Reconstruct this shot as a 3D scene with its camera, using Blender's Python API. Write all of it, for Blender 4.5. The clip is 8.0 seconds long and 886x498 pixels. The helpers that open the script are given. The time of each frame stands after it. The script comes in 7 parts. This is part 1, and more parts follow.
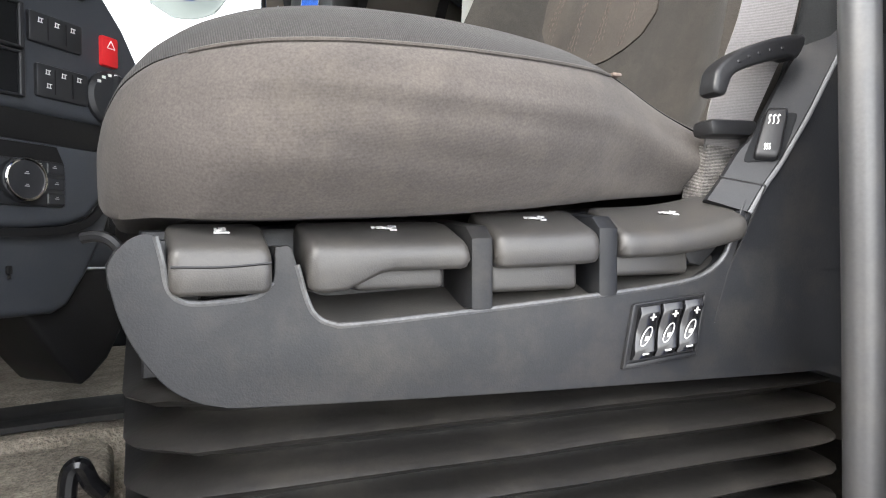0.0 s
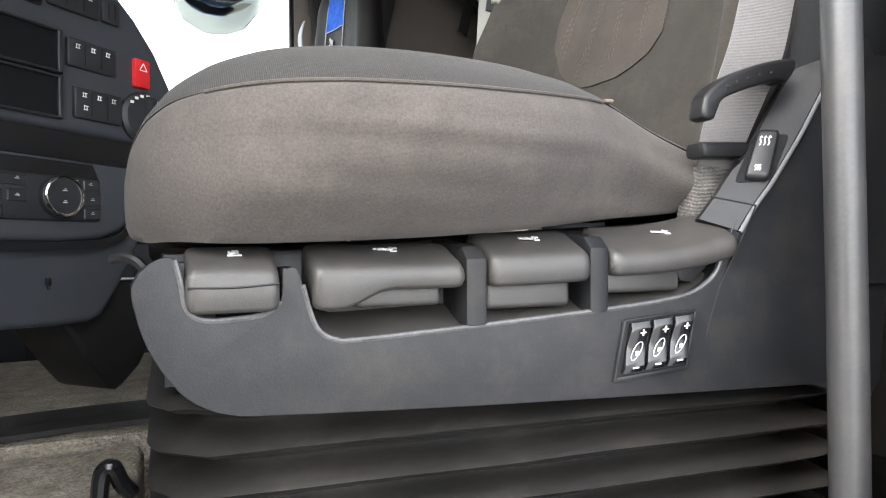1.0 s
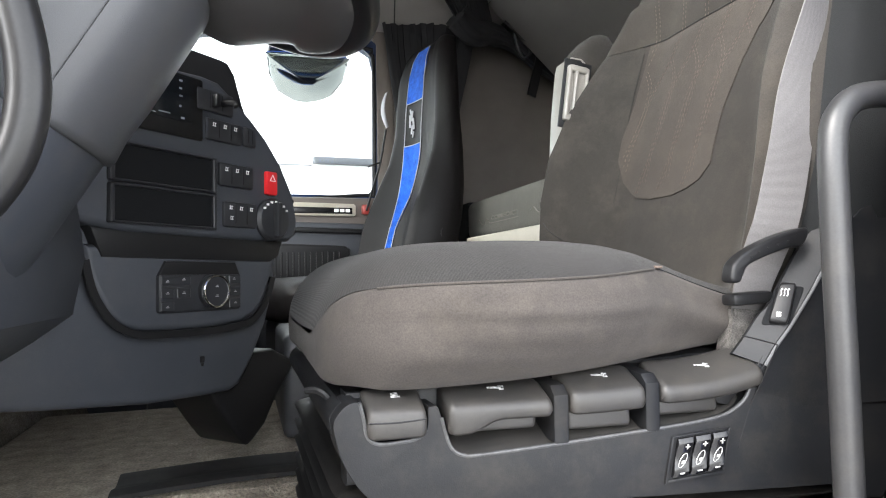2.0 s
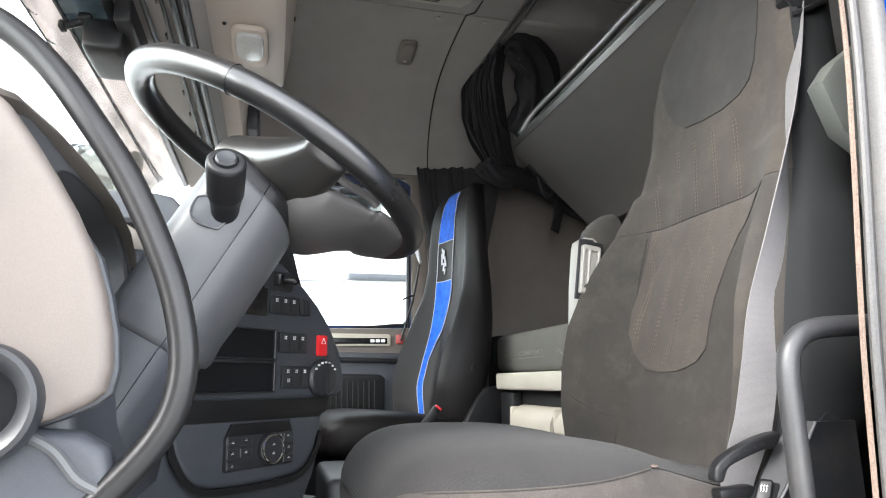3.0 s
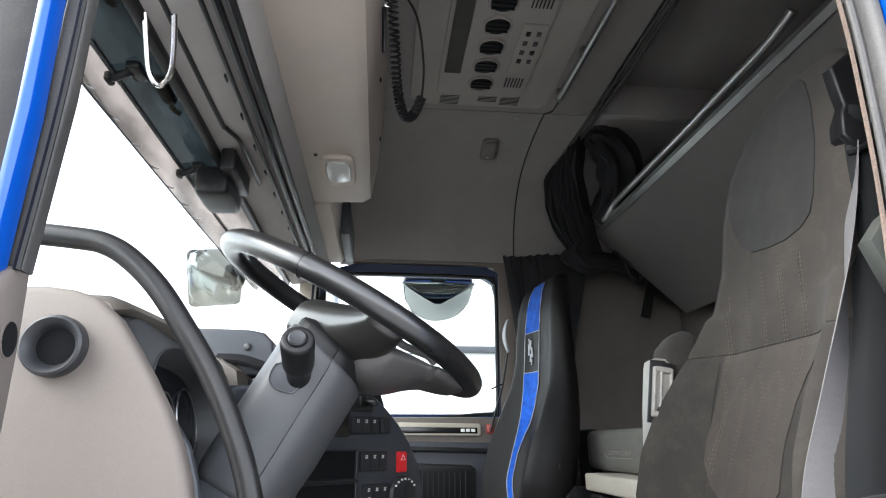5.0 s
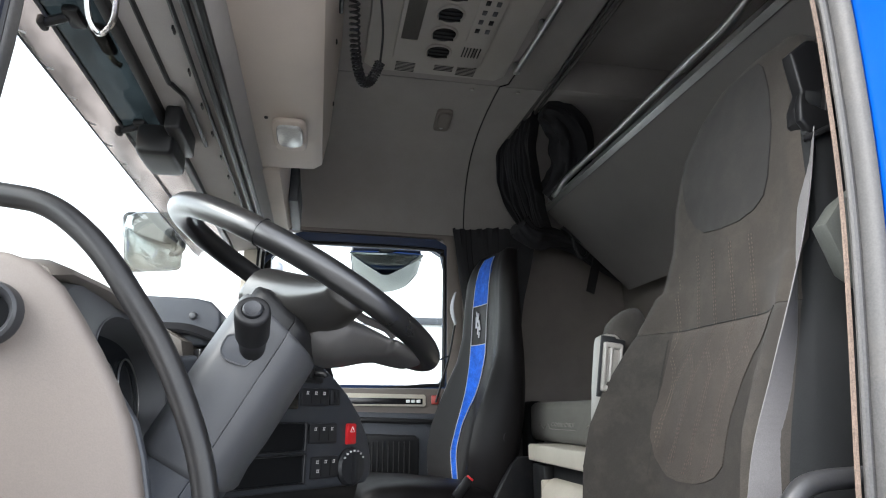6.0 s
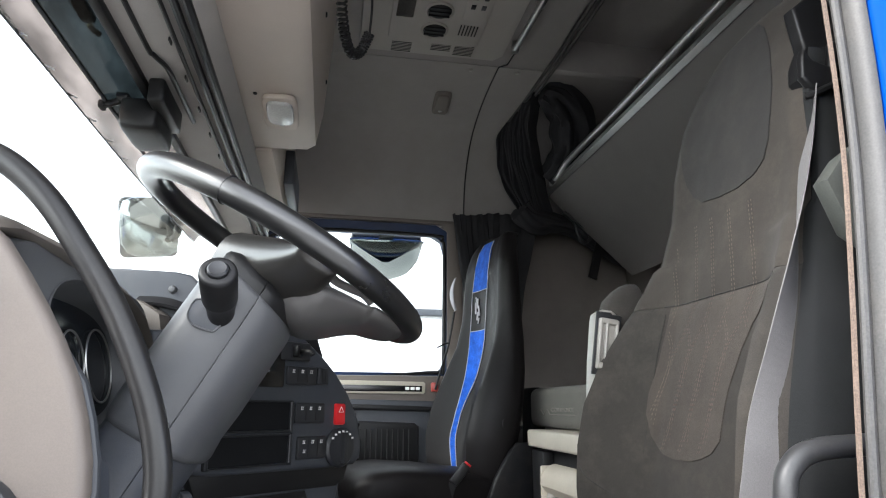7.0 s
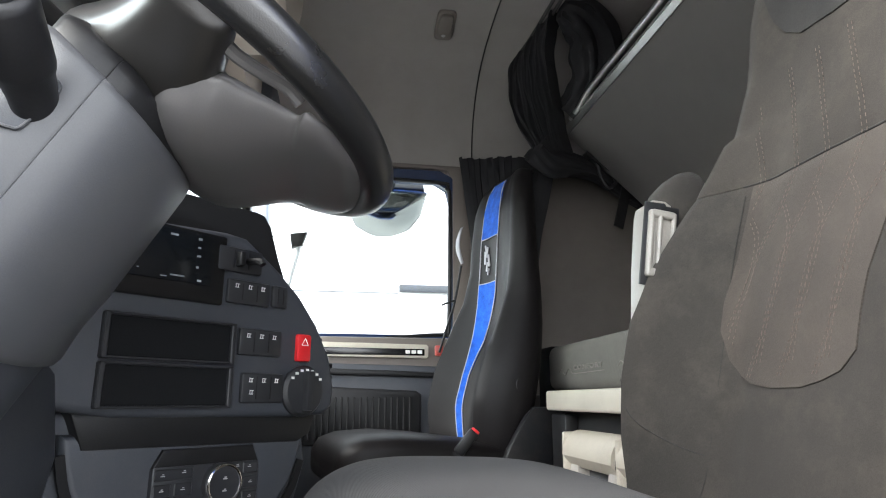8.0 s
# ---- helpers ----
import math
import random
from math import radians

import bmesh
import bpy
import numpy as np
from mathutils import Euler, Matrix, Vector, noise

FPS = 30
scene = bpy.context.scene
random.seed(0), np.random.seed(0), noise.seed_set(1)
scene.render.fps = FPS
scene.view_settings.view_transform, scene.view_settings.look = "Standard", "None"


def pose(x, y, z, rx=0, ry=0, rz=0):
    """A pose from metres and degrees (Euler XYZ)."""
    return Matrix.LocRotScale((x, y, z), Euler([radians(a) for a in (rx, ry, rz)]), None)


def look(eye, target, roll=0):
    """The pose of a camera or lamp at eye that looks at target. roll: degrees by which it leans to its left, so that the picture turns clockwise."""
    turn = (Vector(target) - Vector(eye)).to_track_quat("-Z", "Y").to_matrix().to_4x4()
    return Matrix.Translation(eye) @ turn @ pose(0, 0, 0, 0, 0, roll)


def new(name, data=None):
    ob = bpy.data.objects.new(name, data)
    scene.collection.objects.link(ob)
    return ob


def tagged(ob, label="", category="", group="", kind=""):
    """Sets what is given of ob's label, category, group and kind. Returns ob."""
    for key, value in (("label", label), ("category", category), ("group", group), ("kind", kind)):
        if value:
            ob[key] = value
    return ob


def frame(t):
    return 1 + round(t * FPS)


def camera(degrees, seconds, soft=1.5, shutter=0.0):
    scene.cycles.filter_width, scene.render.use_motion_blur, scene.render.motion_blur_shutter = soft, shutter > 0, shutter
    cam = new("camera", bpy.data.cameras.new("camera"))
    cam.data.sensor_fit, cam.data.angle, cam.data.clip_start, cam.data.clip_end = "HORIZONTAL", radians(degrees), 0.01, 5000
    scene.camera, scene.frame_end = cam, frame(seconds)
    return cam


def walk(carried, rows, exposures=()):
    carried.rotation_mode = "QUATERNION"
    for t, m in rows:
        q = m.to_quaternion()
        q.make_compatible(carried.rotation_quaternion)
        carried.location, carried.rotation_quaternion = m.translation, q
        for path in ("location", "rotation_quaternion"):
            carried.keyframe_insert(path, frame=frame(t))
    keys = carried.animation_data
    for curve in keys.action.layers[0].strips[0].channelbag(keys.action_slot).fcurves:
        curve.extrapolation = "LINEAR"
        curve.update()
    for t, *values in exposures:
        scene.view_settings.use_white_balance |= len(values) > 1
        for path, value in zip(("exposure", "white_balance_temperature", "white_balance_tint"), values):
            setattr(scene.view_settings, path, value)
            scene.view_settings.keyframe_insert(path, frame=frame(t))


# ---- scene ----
# The cab of a lorry seen through its open driver's door. x: to the rear, y: across the cab, z: up, from the cab floor.
cam = camera(70.0, 8.0, soft=1.1)
PATH = [
    (0, (-0.003, 0.038, 0.454), (0.876, 1.834, 0.435), -0.7),
    (0.5, (0.003, 0.022, 0.466), (0.854, 1.832, 0.462), -0.8),
    (1, (0.004, 0.005, 0.463), (0.801, 1.84, 0.464), -0.8),
    (1.2, (-0.001, -0.007, 0.498), (0.774, 1.836, 0.503), -0.9),
    (2.3, (-0.116, -0.223, 0.593), (0.439, 1.695, 0.7), -1.2),
    (2.5, (-0.127, -0.272, 0.628), (0.416, 1.649, 0.74), -1.3),
    (3, (-0.14, -0.314, 0.675), (0.369, 1.577, 1.082), -1.0),
    (3.5, (-0.162, -0.346, 0.698), (0.322, 1.526, 1.209), -1.1),
    (4, (-0.152, -0.373, 0.726), (0.055, 1.528, 1.314), -1.2),
    (4.2, (-0.128, -0.398, 0.732), (0.045, 1.5, 1.336), -1.3),
    (5.3, (-0.089, -0.429, 0.808), (0.142, 1.476, 1.373), 1.2),
    (5.5, (-0.091, -0.414, 0.805), (0.253, 1.486, 1.326), 0.2),
    (6, (-0.114, -0.402, 0.804), (0.253, 1.499, 1.306), 0.1),
    (6.5, (-0.129, -0.399, 0.797), (0.231, 1.505, 1.292), 0.1),
    (7, (-0.065, -0.355, 0.77), (0.278, 1.554, 1.258), 0.1),
    (7.5, (0.045, -0.199, 0.701), (0.372, 1.716, 1.18), 0.1),
    (8, (0.033, 0.018, 0.669), (0.338, 1.939, 1.134), 0.1),
]
EXPOSURES = [(0, 3.78, 6500, 10), (1.2, 3.7, 6470, 10), (2.4, 3.55, 6420, 10), (3.0, 3.74, 6380, 10), (3.5, 3.34, 6300, 10), (4.0, 3.18, 6250, 10), (5.5, 2.99, 6200, 10), (7.0, 3.08, 6270, 10), (7.5, 3.26, 6300, 10), (8.0, 3.52, 6320, 10)]
walk(cam, [(t, look(eye, target, roll)) for t, eye, target, roll in PATH], EXPOSURES)

# ---- world, sun, exposure ----
world = bpy.data.worlds.new("overcast_sky")
scene.world = world
world.use_nodes = True
wn, wl = world.node_tree.nodes, world.node_tree.links
wn.clear()
sky = wn.new("ShaderNodeTexSky")
sky.sky_type, sky.sun_disc = "NISHITA", False
sky.sun_elevation, sky.sun_rotation = radians(40), radians(247)
grey = wn.new("ShaderNodeHueSaturation")
grey.inputs["Saturation"].default_value = 0.15
back = wn.new("ShaderNodeBackground")
back.inputs["Strength"].default_value = 0.15
out = wn.new("ShaderNodeOutputWorld")
wl.new(sky.outputs[0], grey.inputs["Color"])
wl.new(grey.outputs[0], back.inputs["Color"])
wl.new(back.outputs[0], out.inputs["Surface"])
sun = new("sun", bpy.data.lights.new("sun", "SUN"))
sun.data.energy, sun.data.angle, sun.data.color = 0.6, radians(30), (1.0, 0.94, 0.86)
sun.matrix_world = look((-8.0, -2.8, 7.7), (0.0, 0.6, 0.6))


# ---- materials ----
def material(name, colour, rough=0.5, metal=0.0, vary=0.12, scale=6.0, grain=400.0, bump=0.1, dirt=0.0, dirt_colour=(0.2, 0.17, 0.13), coat=0.0, depth=0.001, spec=0.5):
    """A surface with two scales of colour variation, a fine grain in relief, and dusty wear."""
    m = bpy.data.materials.new(name)
    m.use_nodes = True
    n, l = m.node_tree.nodes, m.node_tree.links
    p = n["Principled BSDF"]
    p.inputs["Roughness"].default_value, p.inputs["Metallic"].default_value = rough, metal
    p.inputs["Coat Weight"].default_value, p.inputs["Specular IOR Level"].default_value = coat, spec
    co = n.new("ShaderNodeTexCoord")
    big, fine = n.new("ShaderNodeTexNoise"), n.new("ShaderNodeTexNoise")
    big.inputs["Scale"].default_value, big.inputs["Detail"].default_value, big.inputs["Roughness"].default_value = scale, 6, 0.65
    fine.inputs["Scale"].default_value, fine.inputs["Detail"].default_value = grain, 3
    for t in (big, fine):
        l.new(co.outputs["Object"], t.inputs["Vector"])
    ramp = n.new("ShaderNodeMapRange")
    ramp.inputs["From Min"].default_value, ramp.inputs["From Max"].default_value = 0.3, 0.7
    ramp.inputs["To Min"].default_value, ramp.inputs["To Max"].default_value = 1 - vary, 1 + vary
    l.new(big.outputs["Fac"], ramp.inputs["Value"])
    ramp2 = n.new("ShaderNodeMapRange")
    ramp2.inputs["From Min"].default_value, ramp2.inputs["From Max"].default_value = 0.3, 0.7
    ramp2.inputs["To Min"].default_value, ramp2.inputs["To Max"].default_value = 1 - vary, 1 + vary
    l.new(fine.outputs["Fac"], ramp2.inputs["Value"])
    both = n.new("ShaderNodeMath")
    both.operation = "MULTIPLY"
    l.new(ramp.outputs[0], both.inputs[0])
    l.new(ramp2.outputs[0], both.inputs[1])
    mul = n.new("ShaderNodeMix")
    mul.data_type, mul.blend_type = "RGBA", "MULTIPLY"
    mul.inputs["Factor"].default_value = 1.0
    mul.inputs[6].default_value = (*colour, 1)
    l.new(both.outputs[0], mul.inputs[7])
    last = mul.outputs[2]
    if dirt:
        d = n.new("ShaderNodeTexNoise")
        d.inputs["Scale"].default_value, d.inputs["Detail"].default_value, d.inputs["Roughness"].default_value = 14, 8, 0.75
        l.new(co.outputs["Object"], d.inputs["Vector"])
        r = n.new("ShaderNodeMapRange")
        r.inputs["From Min"].default_value, r.inputs["From Max"].default_value = 0.48, 0.75
        r.inputs["To Max"].default_value = dirt
        l.new(d.outputs["Fac"], r.inputs["Value"])
        mix = n.new("ShaderNodeMix")
        mix.data_type = "RGBA"
        mix.inputs[7].default_value = (*dirt_colour, 1)
        l.new(r.outputs[0], mix.inputs["Factor"])
        l.new(last, mix.inputs[6])
        last = mix.outputs[2]
    l.new(last, p.inputs["Base Color"])
    rr = n.new("ShaderNodeMapRange")
    rr.inputs["To Min"].default_value, rr.inputs["To Max"].default_value = max(0.02, rough - 0.08), min(1, rough + 0.08)
    l.new(big.outputs["Fac"], rr.inputs["Value"])
    l.new(rr.outputs[0], p.inputs["Roughness"])
    if bump:
        b = n.new("ShaderNodeBump")
        b.inputs["Strength"].default_value, b.inputs["Distance"].default_value = bump, depth
        l.new(fine.outputs["Fac"], b.inputs["Height"])
        l.new(b.outputs[0], p.inputs["Normal"])
    return m


def weave(name, colour, ribs=900.0, axis=0, depth=0.5, rough=0.95, vary=0.15, contrast=0.35, scale=5.0, dirt=0.0, sheen=0.05):
    """A ribbed or woven cloth: fine bands along one axis, crossed by noise."""
    m = material(name, colour, rough, 0, vary, scale, 700, 0.25, dirt, spec=0.15)
    n, l = m.node_tree.nodes, m.node_tree.links
    p = n["Principled BSDF"]
    p.inputs["Sheen Weight"].default_value = sheen
    p.inputs["Sheen Roughness"].default_value = 0.6
    co = n.new("ShaderNodeTexCoord")
    w = n.new("ShaderNodeTexWave")
    w.bands_direction = "XYZ"[axis]
    w.inputs["Scale"].default_value, w.inputs["Distortion"].default_value, w.inputs["Detail"].default_value = ribs * 0.314, 1.5, 2
    l.new(co.outputs["Object"], w.inputs["Vector"])
    r = n.new("ShaderNodeMapRange")
    r.inputs["To Min"].default_value, r.inputs["To Max"].default_value = 1 - contrast, 1 + contrast * 0.5
    l.new(w.outputs["Fac"], r.inputs["Value"])
    mul = n.new("ShaderNodeMix")
    mul.data_type, mul.blend_type = "RGBA", "MULTIPLY"
    mul.inputs["Factor"].default_value = 1.0
    old = p.inputs["Base Color"].links[0].from_socket
    l.new(old, mul.inputs[6])
    l.new(r.outputs[0], mul.inputs[7])
    l.new(mul.outputs[2], p.inputs["Base Color"])
    b = n.new("ShaderNodeBump")
    b.inputs["Strength"].default_value, b.inputs["Distance"].default_value = depth, 0.001
    l.new(w.outputs["Fac"], b.inputs["Height"])
    l.new(b.outputs[0], p.inputs["Normal"])
    return m


def glass_material(name, tint=(0.95, 0.98, 0.97), clear=0.92, rough=0.02, streaks=0.0):
    m = bpy.data.materials.new(name)
    m.use_nodes = True
    n, l = m.node_tree.nodes, m.node_tree.links
    n.remove(n["Principled BSDF"])
    t, g, f, x = n.new("ShaderNodeBsdfTransparent"), n.new("ShaderNodeBsdfGlossy"), n.new("ShaderNodeLayerWeight"), n.new("ShaderNodeMixShader")
    pw, sc = n.new("ShaderNodeMath"), n.new("ShaderNodeMath")
    pw.operation, sc.operation = "POWER", "MULTIPLY_ADD"
    pw.inputs[1].default_value, sc.inputs[1].default_value, sc.inputs[2].default_value = 4.0, 0.6, 0.03
    f.inputs["Blend"].default_value = 0.5
    t.inputs["Color"].default_value = (*[c * clear for c in tint], 1)
    g.inputs["Roughness"].default_value = rough
    if streaks:
        co, mp, no, ra = n.new("ShaderNodeTexCoord"), n.new("ShaderNodeMapping"), n.new("ShaderNodeTexNoise"), n.new("ShaderNodeValToRGB")
        mp.inputs["Scale"].default_value = (16, 4, 16)
        no.inputs["Scale"].default_value, no.inputs["Detail"].default_value = 1.0, 6
        ra.color_ramp.elements[0].position, ra.color_ramp.elements[1].position = 0.35, 0.68
        ra.color_ramp.elements[0].color = (*[c * clear * (1 - streaks) for c in tint], 1)
        ra.color_ramp.elements[1].color = (*[min(1, c * clear * (1 + streaks)) for c in tint], 1)
        l.new(co.outputs["Object"], mp.inputs["Vector"])
        l.new(mp.outputs[0], no.inputs["Vector"])
        l.new(no.outputs["Fac"], ra.inputs[0])
        l.new(ra.outputs[0], t.inputs["Color"])
    l.new(f.outputs["Facing"], pw.inputs[0])
    l.new(pw.outputs[0], sc.inputs[0])
    l.new(sc.outputs[0], x.inputs[0])
    l.new(t.outputs[0], x.inputs[1])
    l.new(g.outputs[0], x.inputs[2])
    l.new(x.outputs[0], n["Material Output"].inputs["Surface"])
    return m


M_PANEL = material("seat_base_plastic", (0.0105, 0.0110, 0.0124), 0.42, vary=0.15, grain=900, bump=0.12, dirt=0.08, spec=0.25)
M_LEVER = material("lever_plastic", (0.030, 0.0282, 0.0265), 0.46, vary=0.08, grain=1100, bump=0.15, dirt=0.1)
M_DASH = material("dark_dash_plastic", (0.041, 0.0455, 0.0550), 0.52, vary=0.08, grain=800, bump=0.18, dirt=0.08)
M_DASHTOP = material("soft_dash_skin", (0.13, 0.115, 0.1), 0.6, vary=0.1, grain=700, bump=0.25, dirt=0.1)
M_COLUMN = material("column_plastic", (0.057, 0.059, 0.064), 0.48, vary=0.06, grain=900, bump=0.15, dirt=0.05)
M_GLOSS = material("black_gloss", (0.008, 0.008, 0.009), 0.22, vary=0.05, bump=0.02)
M_BLACK = material("black_plastic", (0.011, 0.011, 0.0118), 0.42, vary=0.12, bump=0.08, spec=0.28)
M_SWITCH = material("switch_plastic", (0.022, 0.023, 0.026), 0.4, vary=0.08, grain=900, bump=0.06)
M_LEATHER = material("wheel_leather", (0.0095, 0.0095, 0.0098), 0.30, vary=0.2, grain=700, bump=0.22, depth=0.0008, spec=0.85)
M_HUB = material("hub_skin", (0.018, 0.017, 0.016), 0.31, vary=0.1, grain=700, bump=0.08, spec=0.8)
M_RAIL = material("rail_black_paint", (0.011, 0.011, 0.0115), 0.36, vary=0.12, bump=0.06, dirt=0.05, spec=0.38)
M_RUBBER = material("bellows_rubber", (0.013, 0.0122, 0.0115), 0.34, vary=0.2, scale=9, grain=300, bump=0.15, dirt=0.22, dirt_colour=(0.09, 0.08, 0.066), spec=0.38)
M_SEAL = material("door_seal_rubber", (0.045, 0.0435, 0.042), 0.55, vary=0.2, dirt=0.12)
M_ARM = material("grey_metal_paint", (0.24, 0.225, 0.20), 0.4, vary=0.08, bump=0.05, dirt=0.1)
M_BEIGE = material("beige_plastic", (0.135, 0.115, 0.102), 0.6, vary=0.05, grain=700, bump=0.2, dirt=0.1)
M_CREAM = material("cream_plastic", (0.46, 0.42, 0.35), 0.5, vary=0.06, bump=0.1, dirt=0.15)
M_TRIM = material("grey_ceiling_cloth", (0.285, 0.265, 0.252), 0.9, vary=0.07, grain=900, bump=0.35, dirt=0.06, dirt_colour=(0.1, 0.09, 0.08))
M_CONSOLE = material("console_plastic", (0.47, 0.405, 0.35), 0.65, vary=0.05, grain=800, bump=0.2)
M_HATCH = material("roof_hatch_plastic", (0.36, 0.335, 0.305), 0.6, vary=0.06, bump=0.15)
M_BACK = material("rear_wall_cloth", (0.165, 0.149, 0.134), 0.95, vary=0.1, grain=900, bump=0.4)
M_BUNK = material("bunk_board_cloth", (0.142, 0.134, 0.127), 0.9, vary=0.06, grain=900, bump=0.3)
M_ALU = material("brushed_aluminium", (0.45, 0.45, 0.44), 0.35, 0.9, vary=0.08, bump=0.05)
M_CHROME = material("chrome", (0.75, 0.75, 0.75), 0.12, 1.0, vary=0.05, bump=0)
M_BELT = weave("belt_webbing", (0.150, 0.144, 0.144), ribs=900, axis=2, depth=0.3, rough=0.6, contrast=0.12, vary=0.1)
M_FABRIC = weave("seat_side_cloth", (0.054, 0.0475, 0.043), ribs=1500, axis=2, depth=0.12, contrast=0.03, vary=0.2, scale=9, dirt=0.14)
M_RIB = weave("ribbed_seat_cloth", (0.032, 0.0305, 0.0295), ribs=900, axis=0, depth=0.35, contrast=0.35, vary=0.2)
M_BOLSTER = weave("backrest_cloth", (0.034, 0.0305, 0.0268), ribs=1500, axis=2, depth=0.25, contrast=0.15, vary=0.15, dirt=0.12)
M_INSERT = weave("backrest_insert_cloth", (0.056, 0.0475, 0.040), ribs=1200, axis=1, depth=0.3, contrast=0.2, vary=0.18, dirt=0.1)
M_UPPER = weave("upper_backrest_cloth", (0.039, 0.034, 0.029), ribs=1300, axis=2, depth=0.08, contrast=0.05, vary=0.2, dirt=0.12)
M_HEAD = weave("headrest_cloth", (0.028, 0.0265, 0.025), ribs=1200, axis=1, depth=0.06, contrast=0.05, vary=0.22, dirt=0.06)
M_COVER = material("seat_cover_leatherette", (0.0062, 0.0053, 0.0056), 0.5, vary=0.25, scale=8, grain=500, bump=0.25, spec=0.2)
M_BLUE = weave("blue_velour", (0.02, 0.10, 0.48), ribs=400, axis=2, depth=0.2, contrast=0.25, vary=0.4, scale=30)
M_PIPING = material("white_piping", (0.38, 0.38, 0.41), 0.6, bump=0)
M_PAINT = material("blue_body_paint", (0.002, 0.058, 0.34), 0.32, vary=0.04, bump=0.0, spec=0.4)
M_DARKPAINT = material("dark_blue_frame", (0.003, 0.016, 0.06), 0.4, vary=0.1, bump=0.02, spec=0.3)
M_WHITE = material("white_print", (0.75, 0.75, 0.73), 0.6, vary=0.05, bump=0)
M_WORN = material("worn_print", (0.40, 0.40, 0.39), 0.65, vary=0.5, scale=160, bump=0)
M_SIGN = material("grey_print", (0.42, 0.42, 0.42), 0.6, vary=0.05, bump=0)
M_RED = material("red_switch", (0.62, 0.02, 0.025), 0.35, vary=0.05, bump=0.02)
M_CARPET = material("speckled_carpet", (0.33, 0.288, 0.23), 0.9, vary=0.35, scale=25, grain=190, bump=1.0, dirt=0.15, depth=0.006)
M_FLOOR = material("rubber_floor", (0.03, 0.029, 0.028), 0.8, vary=0.25, dirt=0.4)
M_MAT = material("black_mat_rubber", (0.012, 0.012, 0.012), 0.8, vary=0.2, dirt=0.1)
M_CURTAIN = material("black_curtain_cloth", (0.009, 0.009, 0.011), 0.85, vary=0.3, grain=600, bump=0.3)
M_MATTRESS = weave("mattress_cloth", (0.125, 0.117, 0.102), ribs=220, axis=1, depth=0.8, contrast=0.45, vary=0.12)
M_SPOKE = material("spoke_grey_plastic", (0.085, 0.082, 0.081), 0.36, vary=0.06, grain=900, bump=0.1)
M_STITCH = material("stitching", (0.10, 0.074, 0.06), 0.8, bump=0)
M_LENS = material("lamp_lens", (0.4, 0.4, 0.39), 0.15, vary=0.1, grain=200, bump=0.4)
M_MIRROR = material("mirror_glass", (0.36, 0.39, 0.385), 0.03, 1.0, vary=0.02, bump=0)
M_BEZEL = material("bezel_plastic", (0.07, 0.072, 0.076), 0.45, vary=0.06, grain=900, bump=0.12)
M_GLASS = glass_material("clear_glass")
M_TINT = glass_material("tinted_visor", (0.088, 0.102, 0.104), 0.9, 0.12, 0.5)
M_FROST = glass_material("milky_visor_edge", (0.42, 0.39, 0.365), 0.85, 0.25, 0.3)
M_CONCRETE = material("pale_concrete", (0.34, 0.335, 0.325), 0.9, vary=0.1, scale=0.5, grain=60)
M_TRAILER = material("white_trailer_skin", (0.8, 0.81, 0.81), 0.5, vary=0.03, scale=0.5, bump=0)
M_SCREEN = material("dark_screen", (0.006, 0.008, 0.011), 0.12, vary=0.05, bump=0)
# matt dark: stands for the shade inside slots and holes; also a black box
M_MATTDARK = material("matt_dark_recess_shade_and_box", (0.009, 0.0095, 0.0105), 0.8, vary=0.1, bump=0, spec=0.1)



# ---- shapes ----
def V(*a):
    return Vector(a)


def box(bm, x0, x1, y0, y1, z0, z1, bev=0.004, seg=2, m=None):
    vs = bmesh.ops.create_cube(bm, size=1.0)["verts"]
    for v in vs:
        v.co = V(x0 + (v.co.x + 0.5) * (x1 - x0), y0 + (v.co.y + 0.5) * (y1 - y0), z0 + (v.co.z + 0.5) * (z1 - z0))
    if m:
        bmesh.ops.transform(bm, matrix=m, verts=vs)
    if bev:
        es = list({e for v in vs for e in v.link_edges})
        bmesh.ops.bevel(bm, geom=es, offset=bev, segments=seg, profile=0.5, affect="EDGES", clamp_overlap=True)
    return bm


def prism(bm, pts, at, a, b, bev=0.003, seg=2, m=None):
    """A polygon pulled from a to b. at: a function (p, q, depth) -> place."""
    lo = [bm.verts.new(at(p, q, a)) for p, q in pts]
    hi = [bm.verts.new(at(p, q, b)) for p, q in pts]
    fs = [bm.faces.new(lo), bm.faces.new(hi[::-1])]
    k = len(pts)
    for i in range(k):
        fs.append(bm.faces.new((lo[i], hi[i], hi[(i + 1) % k], lo[(i + 1) % k])))
    bmesh.ops.recalc_face_normals(bm, faces=fs)
    if m:
        bmesh.ops.transform(bm, matrix=m, verts=lo + hi)
    if bev:
        es = list(set(fs[0].edges) | set(fs[1].edges))
        bmesh.ops.bevel(bm, geom=es, offset=bev, segments=seg, profile=0.5, affect="EDGES", clamp_overlap=True)
    return bm


def XZ(p, q, d):
    return V(p, d, q)


def YZ(p, q, d):
    return V(d, p, q)


def XY(p, q, d):
    return V(p, q, d)


